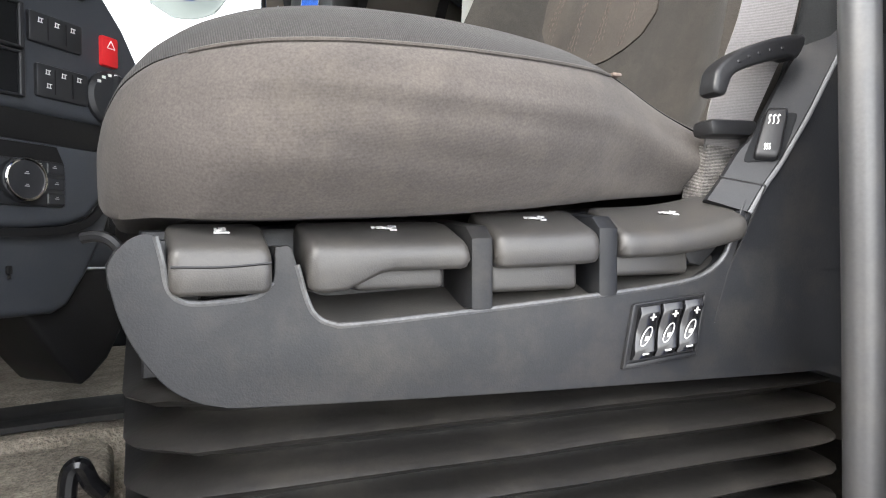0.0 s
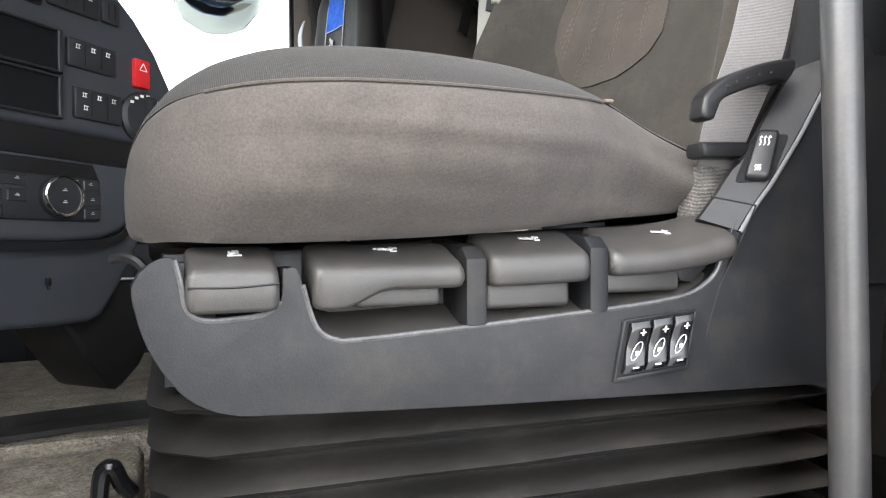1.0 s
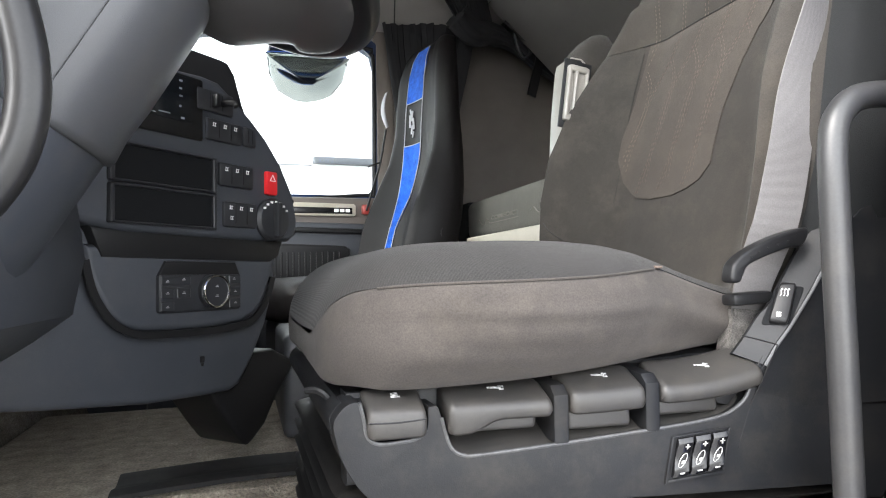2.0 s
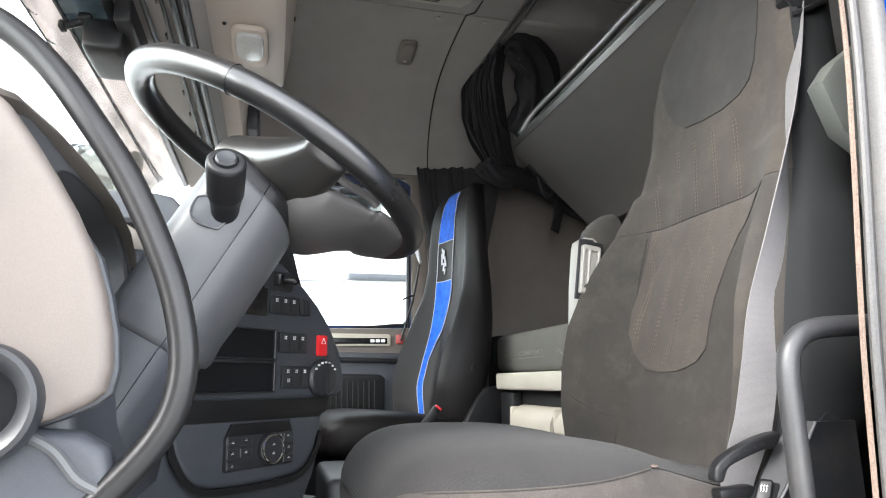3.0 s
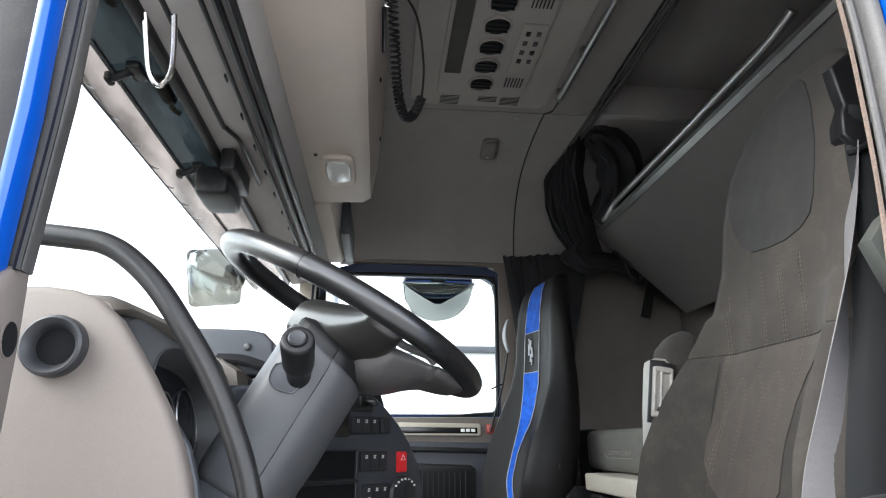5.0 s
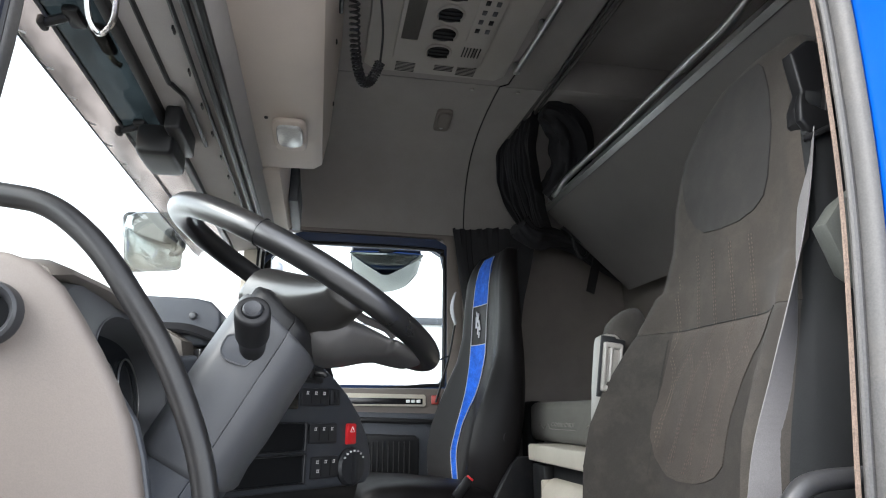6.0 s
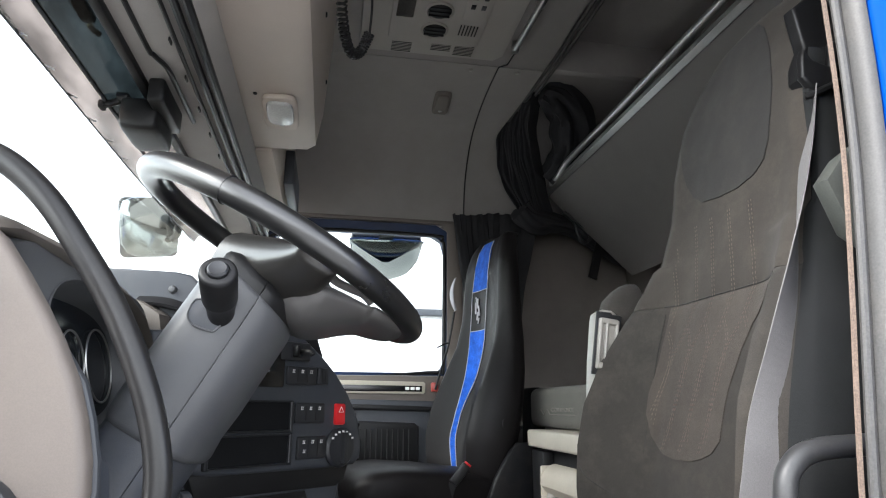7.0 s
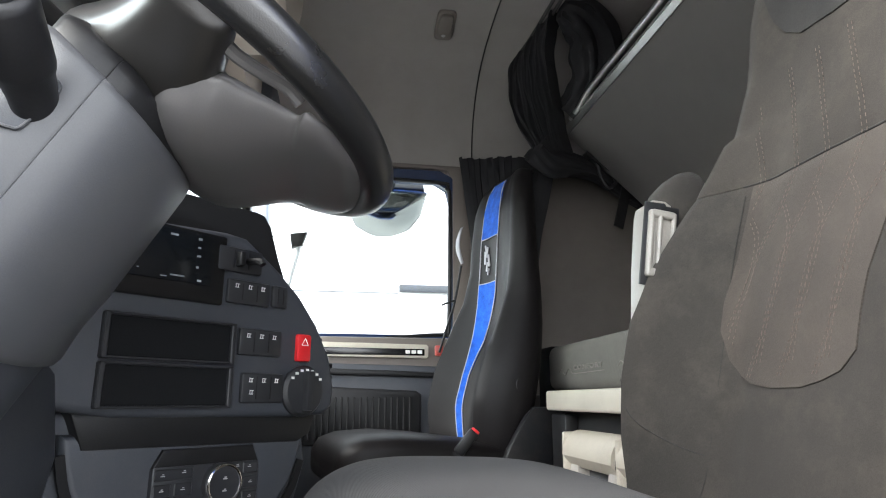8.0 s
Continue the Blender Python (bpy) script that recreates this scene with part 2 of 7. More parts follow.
def spline(pts, per=6, closed=False):
    """A Catmull-Rom curve through the points."""
    pts = [Vector(p) for p in pts]
    k, res = len(pts), []
    for i in range(k if closed else k - 1):
        if closed:
            p0, p1, p2, p3 = pts[i - 1], pts[i], pts[(i + 1) % k], pts[(i + 2) % k]
        else:
            p0, p1, p2, p3 = pts[max(i - 1, 0)], pts[i], pts[i + 1], pts[min(i + 2, k - 1)]
        for j in range(per):
            t = j / per
            res.append(0.5 * ((2 * p1) + (p2 - p0) * t + (2 * p0 - 5 * p1 + 4 * p2 - p3) * t * t + (3 * p1 - p0 - 3 * p2 + p3) * t ** 3))
    if not closed:
        res.append(pts[-1])
    return res


def loft(bm, rings, cap=True, closed=True, loop=False):
    """Skin over rings of equal length."""
    rows = [[bm.verts.new(p) for p in r] for r in rings]
    fs = []
    k = len(rows[0])
    for i in range(len(rows) if loop else len(rows) - 1):
        a, b = rows[i], rows[(i + 1) % len(rows)]
        for j in range(k if closed else k - 1):
            fs.append(bm.faces.new((a[j], a[(j + 1) % k], b[(j + 1) % k], b[j])))
    if cap and closed and not loop:
        fs.append(bm.faces.new(rows[0][::-1]))
        fs.append(bm.faces.new(rows[-1]))
    bmesh.ops.recalc_face_normals(bm, faces=fs)
    return bm


def tube(bm, pts, r, n=12, closed=False, per=6, flat=1.0, radii=None):
    """A round rod along a smooth curve. flat: the height of its section by its width."""
    c = spline(pts, per, closed) if per else [Vector(p) for p in pts]
    rings, side = [], None
    k = len(c)
    for i, p in enumerate(c):
        d = (c[(i + 1) % k] - c[i - 1]) if closed else (c[min(i + 1, k - 1)] - c[max(i - 1, 0)])
        d.normalize()
        if side is None:
            side = d.orthogonal().normalized()
        side = (side - d * side.dot(d)).normalized()
        up = d.cross(side)
        q = r if radii is None else radii[0] + (radii[1] - radii[0]) * i / (k - 1)
        rings.append([p + side * (q * math.cos(a)) + up * (q * flat * math.sin(a)) for a in (2 * math.pi * j / n for j in range(n))])
    if closed:
        # undo the twist gathered along the loop
        a0, a1 = rings[0], rings[-1]
        best = min(range(n), key=lambda s: sum((a1[(j + s) % n] - a0[j]).length for j in range(n)))
        if best:
            for i in range(k):
                s = round(best * i / k)
                rings[i] = [rings[i][(j + s) % n] for j in range(n)]
    return loft(bm, rings, cap=not closed, loop=closed)


def strip(bm, pts, across, width, thick, per=6):
    """A flat band along a curve. across: the direction of its width, or one for each given point."""
    c = spline(pts, per)
    ac = [Vector(across)] * len(c) if not isinstance(across, list) else spline(across, per)
    wd = [width] * len(c) if not isinstance(width, list) else [v.x for v in spline([V(w, 0, 0) for w in width], per)]
    rings = []
    for i, p in enumerate(c):
        d = (c[min(i + 1, len(c) - 1)] - c[max(i - 1, 0)]).normalized()
        a = (ac[i] - d * ac[i].dot(d)).normalized()
        u = d.cross(a)
        rings.append([p + a * wd[i] / 2 + u * thick / 2, p - a * wd[i] / 2 + u * thick / 2, p - a * wd[i] / 2 - u * thick / 2, p + a * wd[i] / 2 - u * thick / 2])
    return loft(bm, rings)


def revolve(bm, prof, at, axis, n=24):
    """A profile of (radius, height) turned round an axis."""
    z = Vector(axis).normalized()
    x = z.orthogonal().normalized()
    y = z.cross(x)
    rings = [[Vector(at) + z * h + (x * math.cos(a) + y * math.sin(a)) * r for a in (2 * math.pi * j / n for j in range(n))] for r, h in prof]
    return loft(bm, rings)


def sheet(bm, f, nu, nv, thick=(0, 0, 0)):
    """A bent plate: f(u, v) -> place, u and v in 0..1; thick: the way to its other face."""
    t = Vector(thick)
    g = [[f(i / nu, j / nv) for j in range(nv + 1)] for i in range(nu + 1)]
    a = [[bm.verts.new(p) for p in r] for r in g]
    fs = []
    for i in range(nu):
        for j in range(nv):
            fs.append(bm.faces.new((a[i][j], a[i + 1][j], a[i + 1][j + 1], a[i][j + 1])))
    if t.length:
        b = [[bm.verts.new(p + t) for p in r] for r in g]
        for i in range(nu):
            for j in range(nv):
                fs.append(bm.faces.new((b[i][j], b[i][j + 1], b[i + 1][j + 1], b[i + 1][j])))
        for i in range(nu):
            fs.append(bm.faces.new((a[i][0], b[i][0], b[i + 1][0], a[i + 1][0])))
            fs.append(bm.faces.new((a[i][nv], a[i + 1][nv], b[i + 1][nv], b[i][nv])))
        for j in range(nv):
            fs.append(bm.faces.new((a[0][j], a[0][j + 1], b[0][j + 1], b[0][j])))
            fs.append(bm.faces.new((a[nu][j], b[nu][j], b[nu][j + 1], a[nu][j + 1])))
        bmesh.ops.recalc_face_normals(bm, faces=fs)
    return bm


def mesh_from(name, bm, mat, origin, sharp=35):
    bmesh.ops.translate(bm, vec=-Vector(origin), verts=bm.verts)
    me = bpy.data.meshes.new(name)
    bm.to_mesh(me)
    bm.free()
    for p in me.polygons:
        p.use_smooth = True
    me.set_sharp_from_angle(angle=radians(sharp))
    me.materials.append(mat)
    return me


def thing(name, at, label, category, group="", kind=""):
    ob = new(name)
    ob.empty_display_size = 0.05
    ob.location = at
    ob["base"] = list(at)
    return tagged(ob, label, category, group, kind)


def part(name, bm, mat, parent, label="", sharp=35):
    """One mesh under a thing or under a part; bm is given in world places."""
    ob = new(name, mesh_from(name, bm, mat, parent["base"], sharp))
    ob.parent = parent
    ob["base"] = list(parent["base"])
    return tagged(ob, label)


def solid(name, bm, mat, label="", category="", kind="", group="", sharp=35):
    """A thing that is one mesh."""
    vs = [v.co for v in bm.verts]
    at = (sum(v.x for v in vs) / len(vs), sum(v.y for v in vs) / len(vs), min(v.z for v in vs))
    ob = new(name, mesh_from(name, bm, mat, at, sharp))
    ob.location = at
    ob["base"] = list(at)
    return tagged(ob, label, category, group, kind)


B = bmesh.new

# ---- outside ----
bm = B()
box(bm, -60, 60, -60, 60, -1.45, -1.40, 0)
solid("ground", bm, M_CONCRETE, "pale sunlit concrete yard outside the cab", "ground", "structure")

trailer = thing("parked_trailer", (0, 6.5, -1.4), "white box trailer parked beside the lorry", "trailer")
bm = B()
box(bm, -7, 7, 6.2, 8.7, -0.2, 2.6, 0.03)
part("body", bm, M_TRAILER, trailer)
bm = B()
box(bm, 0.57, 7, 6.12, 6.19, 1.705, 1.775, 0.01)
part("side_rail", bm, M_DASH, trailer, "grey side rail")
bm = B()
box(bm, -4.0, 0.57, 6.17, 6.195, 1.69, 1.70, 0.002)
part("panel_joint", bm, M_DASH, trailer, "thin grey panel joint")
for wx in (3.6, 4.9):
    bm = B()
    revolve(bm, [(0.2, 0), (0.5, 0.02), (0.52, 0.1), (0.52, 0.3), (0.3, 0.33)], (wx, 6.3, -0.88), (0, 1, 0), 28)
    part("wheel", bm, M_BLACK, trailer)

# ---- cab shell ----
XR, YP = 1.42, 2.6          # rear wall, passenger side wall
bm = B()
box(bm, -0.95, XR + 0.06, 0.2, YP + 0.05, -0.06, 0.0, 0.004)
solid("floor", bm, M_FLOOR, "dark rubber cab floor with dust", "floor", "structure")

bm = B()
tun = [(0.98, 0.0), (1.0, 0.17), (1.04, 0.2), (1.86, 0.2), (1.9, 0.17), (1.92, 0.0)]
prism(bm, tun, YZ, -0.62, 0.66, 0.02, 3)
solid("engine_tunnel", bm, M_CARPET, "raised engine tunnel covered in speckled grey-brown carpet", "carpet", "structure")
bm = B()
prism(bm, [(0.70, 0.0), (0.70, 0.17), (0.73, 0.197), (0.985, 0.197), (0.975, 0.0)], YZ, -0.62, -0.03, 0.015, 3)
solid("footwell_step", bm, M_CARPET, "carpeted step beside the engine tunnel", "carpet", "structure")
bm = B()
sheet(bm, lambda u, v: V(-0.62 - 0.22 * u, 0.2 + 2.38 * v, 0.0 + 0.55 * u), 4, 10, (-0.03, 0, -0.01))
solid("toe_board", bm, M_CARPET, "speckled grey-brown carpet on the sloping toe board", "carpet", "structure")

bm = B()
box(bm, -0.98, -0.93, 0.2, YP + 0.05, -0.06, 0.90, 0.004)
solid("wall_front", bm, M_FLOOR, "dark front wall below the windscreen", "wall", "structure")
bm = B()
box(bm, -0.93, 0.56, YP + 0.045, YP + 0.09, -0.06, 0.9, 0.004)
box(bm, -0.93, -0.45, YP - 0.02, YP + 0.045, -0.06, 0.92, 0.004)
solid("wall_passenger_front", bm, M_DASH, "dark lower side wall at the passenger footwell", "wall", "structure")
bm = B()
box(bm, XR, XR + 0.06, 0.18, YP + 0.05, -0.06, 2.45, 0.004)
solid("wall_rear", bm, M_BACK, "dark grey cloth-covered rear wall of the cab", "wall", "structure")

# passenger side: upper trim that bends into the roof
prof = [(2.60, 1.66), (2.597, 1.74), (2.575, 1.84), (2.52, 1.94), (2.42, 2.03), (2.28, 2.085), (2.1, 2.115), (1.9, 2.125)]


def upper_trim(x0, x1):
    b = B()
    c = spline([V(0, y, z) for y, z in prof], 4)
    k = len(c) - 1
    sheet(b, lambda u, v: V(x0 + (x1 - x0) * u, c[round(v * k)].y, c[round(v * k)].z), 2, k, (0, 0.03, 0.03))
    return b


solid("wall_trim_front", upper_trim(-0.45, 0.567), M_TRIM, "grey cloth trim bending from the side wall into the roof", "wall trim", "structure")
solid("wall_trim_rear", upper_trim(0.573, XR), M_TRIM, "grey cloth trim behind the seam, bending into the roof", "wall trim", "structure")
bm = B()
box(bm, -0.5, 0.78, 0.25, 1.9, 2.125, 2.16, 0.004)
box(bm, 0.78, XR + 0.06, 0.25, 2.62, 2.26, 2.30, 0.004)
box(bm, 0.76, 0.79, 0.25, 2.3, 2.125, 2.28, 0.004)
box(bm, 0.79, XR, 1.86, 1.9, 2.115, 2.28, 0.004)
solid("ceiling", bm, M_TRIM, "grey cloth roof lining of the cab", "ceiling", "structure")
bm = B()
prism(bm, [(2.64, 1.68), (2.69, 1.68), (2.69, 2.37), (0.13, 2.37), (0.13, 2.315), (2.64, 2.315)], YZ, -0.6, XR + 0.05, 0.004)
solid("roof_shell", bm, M_PAINT, "blue painted outer roof side", "roof", "structure")

# seam and screws of the trim
bm = B()
c = spline([V(0, y, z) for y, z in prof], 3)
tube(bm, [V(0.57, p.y - 0.002, p.z - 0.002) for p in c] + [V(0.6, 1.87, 2.123), V(0.62, 1.4, 2.123), V(0.62, 0.6, 2.123)], 0.003, 6, per=1)
solid("trim_seam", bm, M_BLACK, "dark seam between two roof trim panels", "trim", "structure")
for i, (sx, sy, sz) in enumerate(((0.46, 1.93, 2.118), (0.655, 1.92, 2.118), (0.46, 1.8, 2.12))):
    bm = B()
    revolve(bm, [(0.009, 0), (0.008, -0.004), (0.004, -0.005)], (sx, sy, sz), (0, 0, 1), 12)
    solid("trim_screw", bm, M_HATCH, "small round grey trim screw", "screw", group="roof trim screws")

# passenger wall under and behind the window
bm = B()
box(bm, 0.56, XR, YP, YP + 0.06, -0.06, 1.68, 0.004)
solid("wall_passenger_rear", bm, M_BACK, "dark cloth side wall behind the passenger door", "wall", "structure")
bm = B()
prism(bm, [(0.486, 0.9), (0.56, 0.9), (0.56, 1.668), (0.1, 1.672), (-0.3, 1.675), (-0.3, 1.655), (0.40, 1.652), (0.46, 1.645), (0.486, 1.61)], XZ, YP - 0.004, YP + 0.06, 0.004)
solid("trim_window", bm, M_BEIGE, "beige trim strip round the passenger door window", "trim", "structure")

# ---- passenger door ----
door = thing("passenger_door", (0.0, 2.62, 0.2), "closed passenger door with dark blue window frame", "door", kind="structure")
bm = B()
prism(bm, [(-0.44, 0.28), (0.55, 0.28), (0.55, 0.80), (-0.44, 0.82)], XZ, 2.565, 2.64, 0.01)
part("lower_panel", bm, M_DASH, door, "dark grey moulded lower door panel")
bm = B()
box(bm, -0.50, 0.56, 2.668, 2.69, -0.3, 0.89, 0.008)
part("outer_skin", bm, M_PAINT, door, "bright blue painted outer door skin")
bm = B()
prism(bm, [(-0.40, 0.81), (0.50, 0.79), (0.50, 0.915), (-0.40, 0.915)], XZ, 2.57, 2.65, 0.012)
part("upper_panel", bm, M_BEIGE, door, "beige upper door panel below the window")
bm = B()
prism(bm, [(-0.40, 0.775), (0.48, 0.755), (0.48, 0.775), (-0.40, 0.80)], XZ, 2.545, 2.60, 0.008)
part("pull_ledge", bm, M_BLACK, door, "black pull ledge")
bm = B()
prism(bm, [(-0.3, 0.50), (0.33, 0.50), (0.35, 0.53), (0.35, 0.69), (0.33, 0.705), (-0.3, 0.73)], XZ, 2.545, 2.58, 0.012)
part("door_pocket", bm, M_BLACK, door, "black ribbed door pocket")
for i in range(24):
    bm = B()
    box(bm, -0.25 + 0.024 * i, -0.243 + 0.024 * i, 2.538, 2.547, 0.52, 0.68, 0.002, 1)
    part("pocket_rib", bm, M_BLACK, door)
bm = B()
prism(bm, [(-0.30, 0.838), (0.37, 0.832), (0.378, 0.84), (0.378, 0.878), (0.37, 0.886), (-0.30, 0.896)], XZ, 2.556, 2.572, 0.004)
plate = part("nameplate", bm, M_CREAM, door, "pale framed nameplate strip")
bm = B()
prism(bm, [(-0.30, 0.846), (0.362, 0.842), (0.362, 0.868), (-0.30, 0.874)], XZ, 2.553, 2.558, 0.001)
part("strip", bm, M_GLOSS, plate, "glossy black strip")
for i in range(3):
    bm = B()
    box(bm, 0.285 + 0.024 * i, 0.304 + 0.024 * i, 2.5505, 2.5535, 0.849, 0.863, 0.003, 2)
    part("badge_mark", bm, M_WHITE, plate, "white badge mark")
bm = B()
box(bm, 0.405, 0.437, 2.552, 2.575, 0.842, 0.884, 0.005)
part("reflector", bm, material("red_reflector", (0.35, 0.05, 0.04), 0.3, bump=0.1), door, "small red reflector lamp")
WIN = [(-0.40, 0.93), (0.40, 0.93), (0.452, 0.94), (0.47, 0.97), (0.475, 1.5), (0.46, 1.565), (0.41, 1.595), (-0.2, 1.60), (-0.30, 1.58), (-0.42, 1.45)]
OUT = [(-0.47, 0.90), (0.42, 0.90), (0.492, 0.91), (0.51, 0.95), (0.512, 1.52), (0.495, 1.61), (0.43, 1.645), (-0.22, 1.65), (-0.33, 1.62), (-0.47, 1.47)]
bm = B()
rings = [[V(x, y, z) for x, z in ps] for ps, y in ((OUT, 2.605), (OUT, 2.66), (WIN, 2.66), (WIN, 2.612))]
loft(bm, rings, cap=False, loop=True)
part("window_frame", bm, M_DARKPAINT, door, "dark blue painted window frame")
bm = B()
tube(bm, [V(x, 2.612, z) for x, z in WIN], 0.009, 8, closed=True, per=3)
part("window_seal", bm, M_BLACK, door, "black rubber window seal")
bm = B()
prism(bm, WIN, XZ, 2.634, 2.639, 0)
pane = part("pane", bm, M_GLASS, door, "clear side window pane")
pane.visible_shadow = False
bm = B()
box(bm, -0.395, -0.36, 2.615, 2.66, 0.93, 1.56, 0.004)
part("window_divider", bm, M_BLACK, door, "upright black divider of the window")

# ---- windscreen, pillars, header over the windscreen ----
bm = B()
sheet(bm, lambda u, v: V(-0.93 + 0.24 * u + 0.16 * (2 * v - 1) ** 4, 0.18 + 2.44 * v, 0.92 + 0.56 * u), 6, 16, (-0.006, 0, -0.002))
ws = solid("windscreen", bm, M_GLASS, "clear sloping windscreen glass", "windscreen", "structure")
ws.visible_shadow = False
bm = B()
prism(bm, [(-0.50, 0.9), (-0.42, 0.9), (-0.40, 1.66), (-0.47, 1.66)], XZ, 2.50, 2.60, 0.012)
solid("a_pillar_passenger", bm, M_CREAM, "beige trim of the passenger side windscreen pillar", "pillar", "structure")
bm = B()
tube(bm, [V(-0.405, 2.53, 0.93), V(-0.395, 2.53, 1.3), V(-0.385, 2.52, 1.62)], 0.008, 8)
tube(bm, [V(-0.42, 2.50, 0.93), V(-0.415, 2.50, 1.3), V(-0.405, 2.49, 1.62)], 0.006, 8)
solid("pillar_seal", bm, M_BLACK, "black rubber seal along the windscreen pillar", "seal", "structure")
bm = B()
prism(bm, [(-0.512, 1.512), (-0.36, 1.535), (-0.335, 1.60), (-0.335, 2.16), (-0.56, 1.9)], XZ, 0.2, 2.52, 0.008)
solid("header_panel", bm, M_TRIM, "grey panel above the windscreen with small slots", "panel", "structure")
bm = B()
for hx, hz, r in ((-0.362, 1.527, 0.010), (-0.385, 1.522, 0.009), (-0.41, 1.519, 0.005)):
    tube(bm, [V(hx, 0.2, hz), V(hx, 1.3, hz), V(hx, 2.5, hz)], r, 8, per=3)
solid("header_seal", bm, M_BLACK, "double black rubber seal along the roof header", "seal", "structure")
for i in range(9):
    bm = B()
    box(bm, -0.4225, -0.419, 0.74 + 0.16 * i, 0.762 + 0.16 * i, 1.513, 1.5215, 0.0005, 1)
    solid("header_slot", bm, M_BLACK, "narrow dark slot in the header panel", "slot", group="header slots")
bm = B()
box(bm, -0.532, -0.510, 0.2, 2.45, 1.495, 1.53, 0.006)
solid("windscreen_frame", bm, M_BLACK, "black frame along the top of the windscreen", "window frame", "structure")

visor = thing("sun_visor", (-0.64, 1.2, 1.46), "smoked outside sun visor above the windscreen with pale edge", "sun visor")
bm = B()
sheet(bm, lambda u, v: V(-0.517 - 0.10 * u, 0.15 + 1.24 * v, 1.522 - 0.037 * u - 0.006 * math.sin(math.pi * u)), 5, 12, (0, 0, 0.005))
part("smoked_panel", bm, M_TINT, visor)
bm = B()
sheet(bm, lambda u, v: V(-0.517 - 0.10 * u, 1.393 + 0.957 * v, 1.522 - 0.037 * u - 0.006 * math.sin(math.pi * u)), 5, 12, (0, 0, 0.005))
part("pale_end", bm, M_FROST, visor, "milky end of the visor")
bm = B()
sheet(bm, lambda u, v: V(-0.617 - 0.040 * u - 0.008 * math.sin(math.pi * u) + 0.03 * max(0.0, v * 2.2 - 1.35) ** 2, 0.15 + 2.2 * v, 1.485 - 0.045 * u + 0.002 * math.sin(v * 40) * u), 6, 40, (0.002, 0, 0.006))
lip = part("pale_lip", bm, M_FROST, visor)
for k in range(9):
    y = 0.42 + 0.125 * k
    bm = B()
    tube(bm, [V(-0.6575, y, 1.4445), V(-0.6555, y + 0.018, 1.4475), V(-0.6515, y + 0.034, 1.4515)], 0.0022, 6)
    part("moulded_clip", bm, M_TRAILER, lip, "pale moulded clip")
bm = B()
tube(bm, [V(-0.617, 0.15, 1.4815), V(-0.617, 1.2, 1.4815), V(-0.612, 2.35, 1.481)], 0.0035, 8, per=3)
tube(bm, [V(-0.657, 0.15, 1.441), V(-0.657, 1.2, 1.441), V(-0.655, 1.6, 1.441), V(-0.64, 2.35, 1.441)], 0.002, 6, per=3)
part("joint_bar", bm, M_COLUMN, visor)
for cy in (0.70, 1.155):
    bm = B()
    tube(bm, [V(-0.622, cy, 1.474), V(-0.600, cy - 0.004, 1.480), V(-0.585, cy - 0.006, 1.486)], 0.009, 8)
    box(bm, -0.632, -0.618, cy - 0.013, cy + 0.016, 1.464, 1.484, 0.005)
    box(bm, -0.590, -0.56, cy - 0.03, cy + 0.03, 1.482, 1.50, 0.008)
    part("bracket", bm, M_BLACK, visor)
for y0, y1 in ((0.30, 0.52), (0.80, 0.90)):
    bm = B()
    box(bm, -0.592, -0.562, y0, y1, 1.53, 1.55, 0.009, 3)
    part("marker_lamp", bm, M_COLUMN, visor, "grey marker lamp")
    bm = B()
    tube(bm, [V(-0.578, y1 + 0.004, 1.532), V(-0.574, y1 + 0.02, 1.530), V(-0.566, y1 + 0.032, 1.529)], 0.006, 8)
    part("lamp_fitting", bm, material("dull_brass", (0.35, 0.28, 0.16), 0.35, 0.8), visor, "dull brass fitting")

cam_box = thing("sensor_housing", (-0.52, 1.26, 1.42), "black sensor housing behind the windscreen with a stalk", "sensor")
bm = B()
rings = []
for y, k in ((1.12, 0.80), (1.123, 0.90), (1.135, 0.97), (1.16, 1.0), (1.23, 1.0), (1.265, 0.97), (1.278, 0.92), (1.281, 0.84)):
    ring = []
    for j in range(24):
        a = 2 * math.pi * j / 24
        c, q = math.cos(a), math.sin(a)
        ring.append(V(-0.533 + 0.045 * k * abs(c) ** 0.34 * (1 if c > 0 else -1), y, 1.448 + 0.040 * k * abs(q) ** 0.34 * (1 if q > 0 else -1)))
    rings.append(ring)
loft(bm, rings)
part("body", bm, M_BLACK, cam_box, sharp=70)
bm = B()
box(bm, -0.503, -0.466, 1.07, 1.26, 1.455, 1.515, 0.008, 3)
part("mount", bm, M_BLACK, cam_box)
bm = B()
tube(bm, [V(-0.475, 0.5, 1.520), V(-0.475, 0.92, 1.518), V(-0.468, 0.97, 1.515), V(-0.450, 1.02, 1.512), V(-0.447, 1.10, 1.510), V(-0.447, 1.30, 1.512)], 0.006, 8)
solid("cable_conduit", bm, M_BLACK, "thin black cable conduit along the header", "cable")
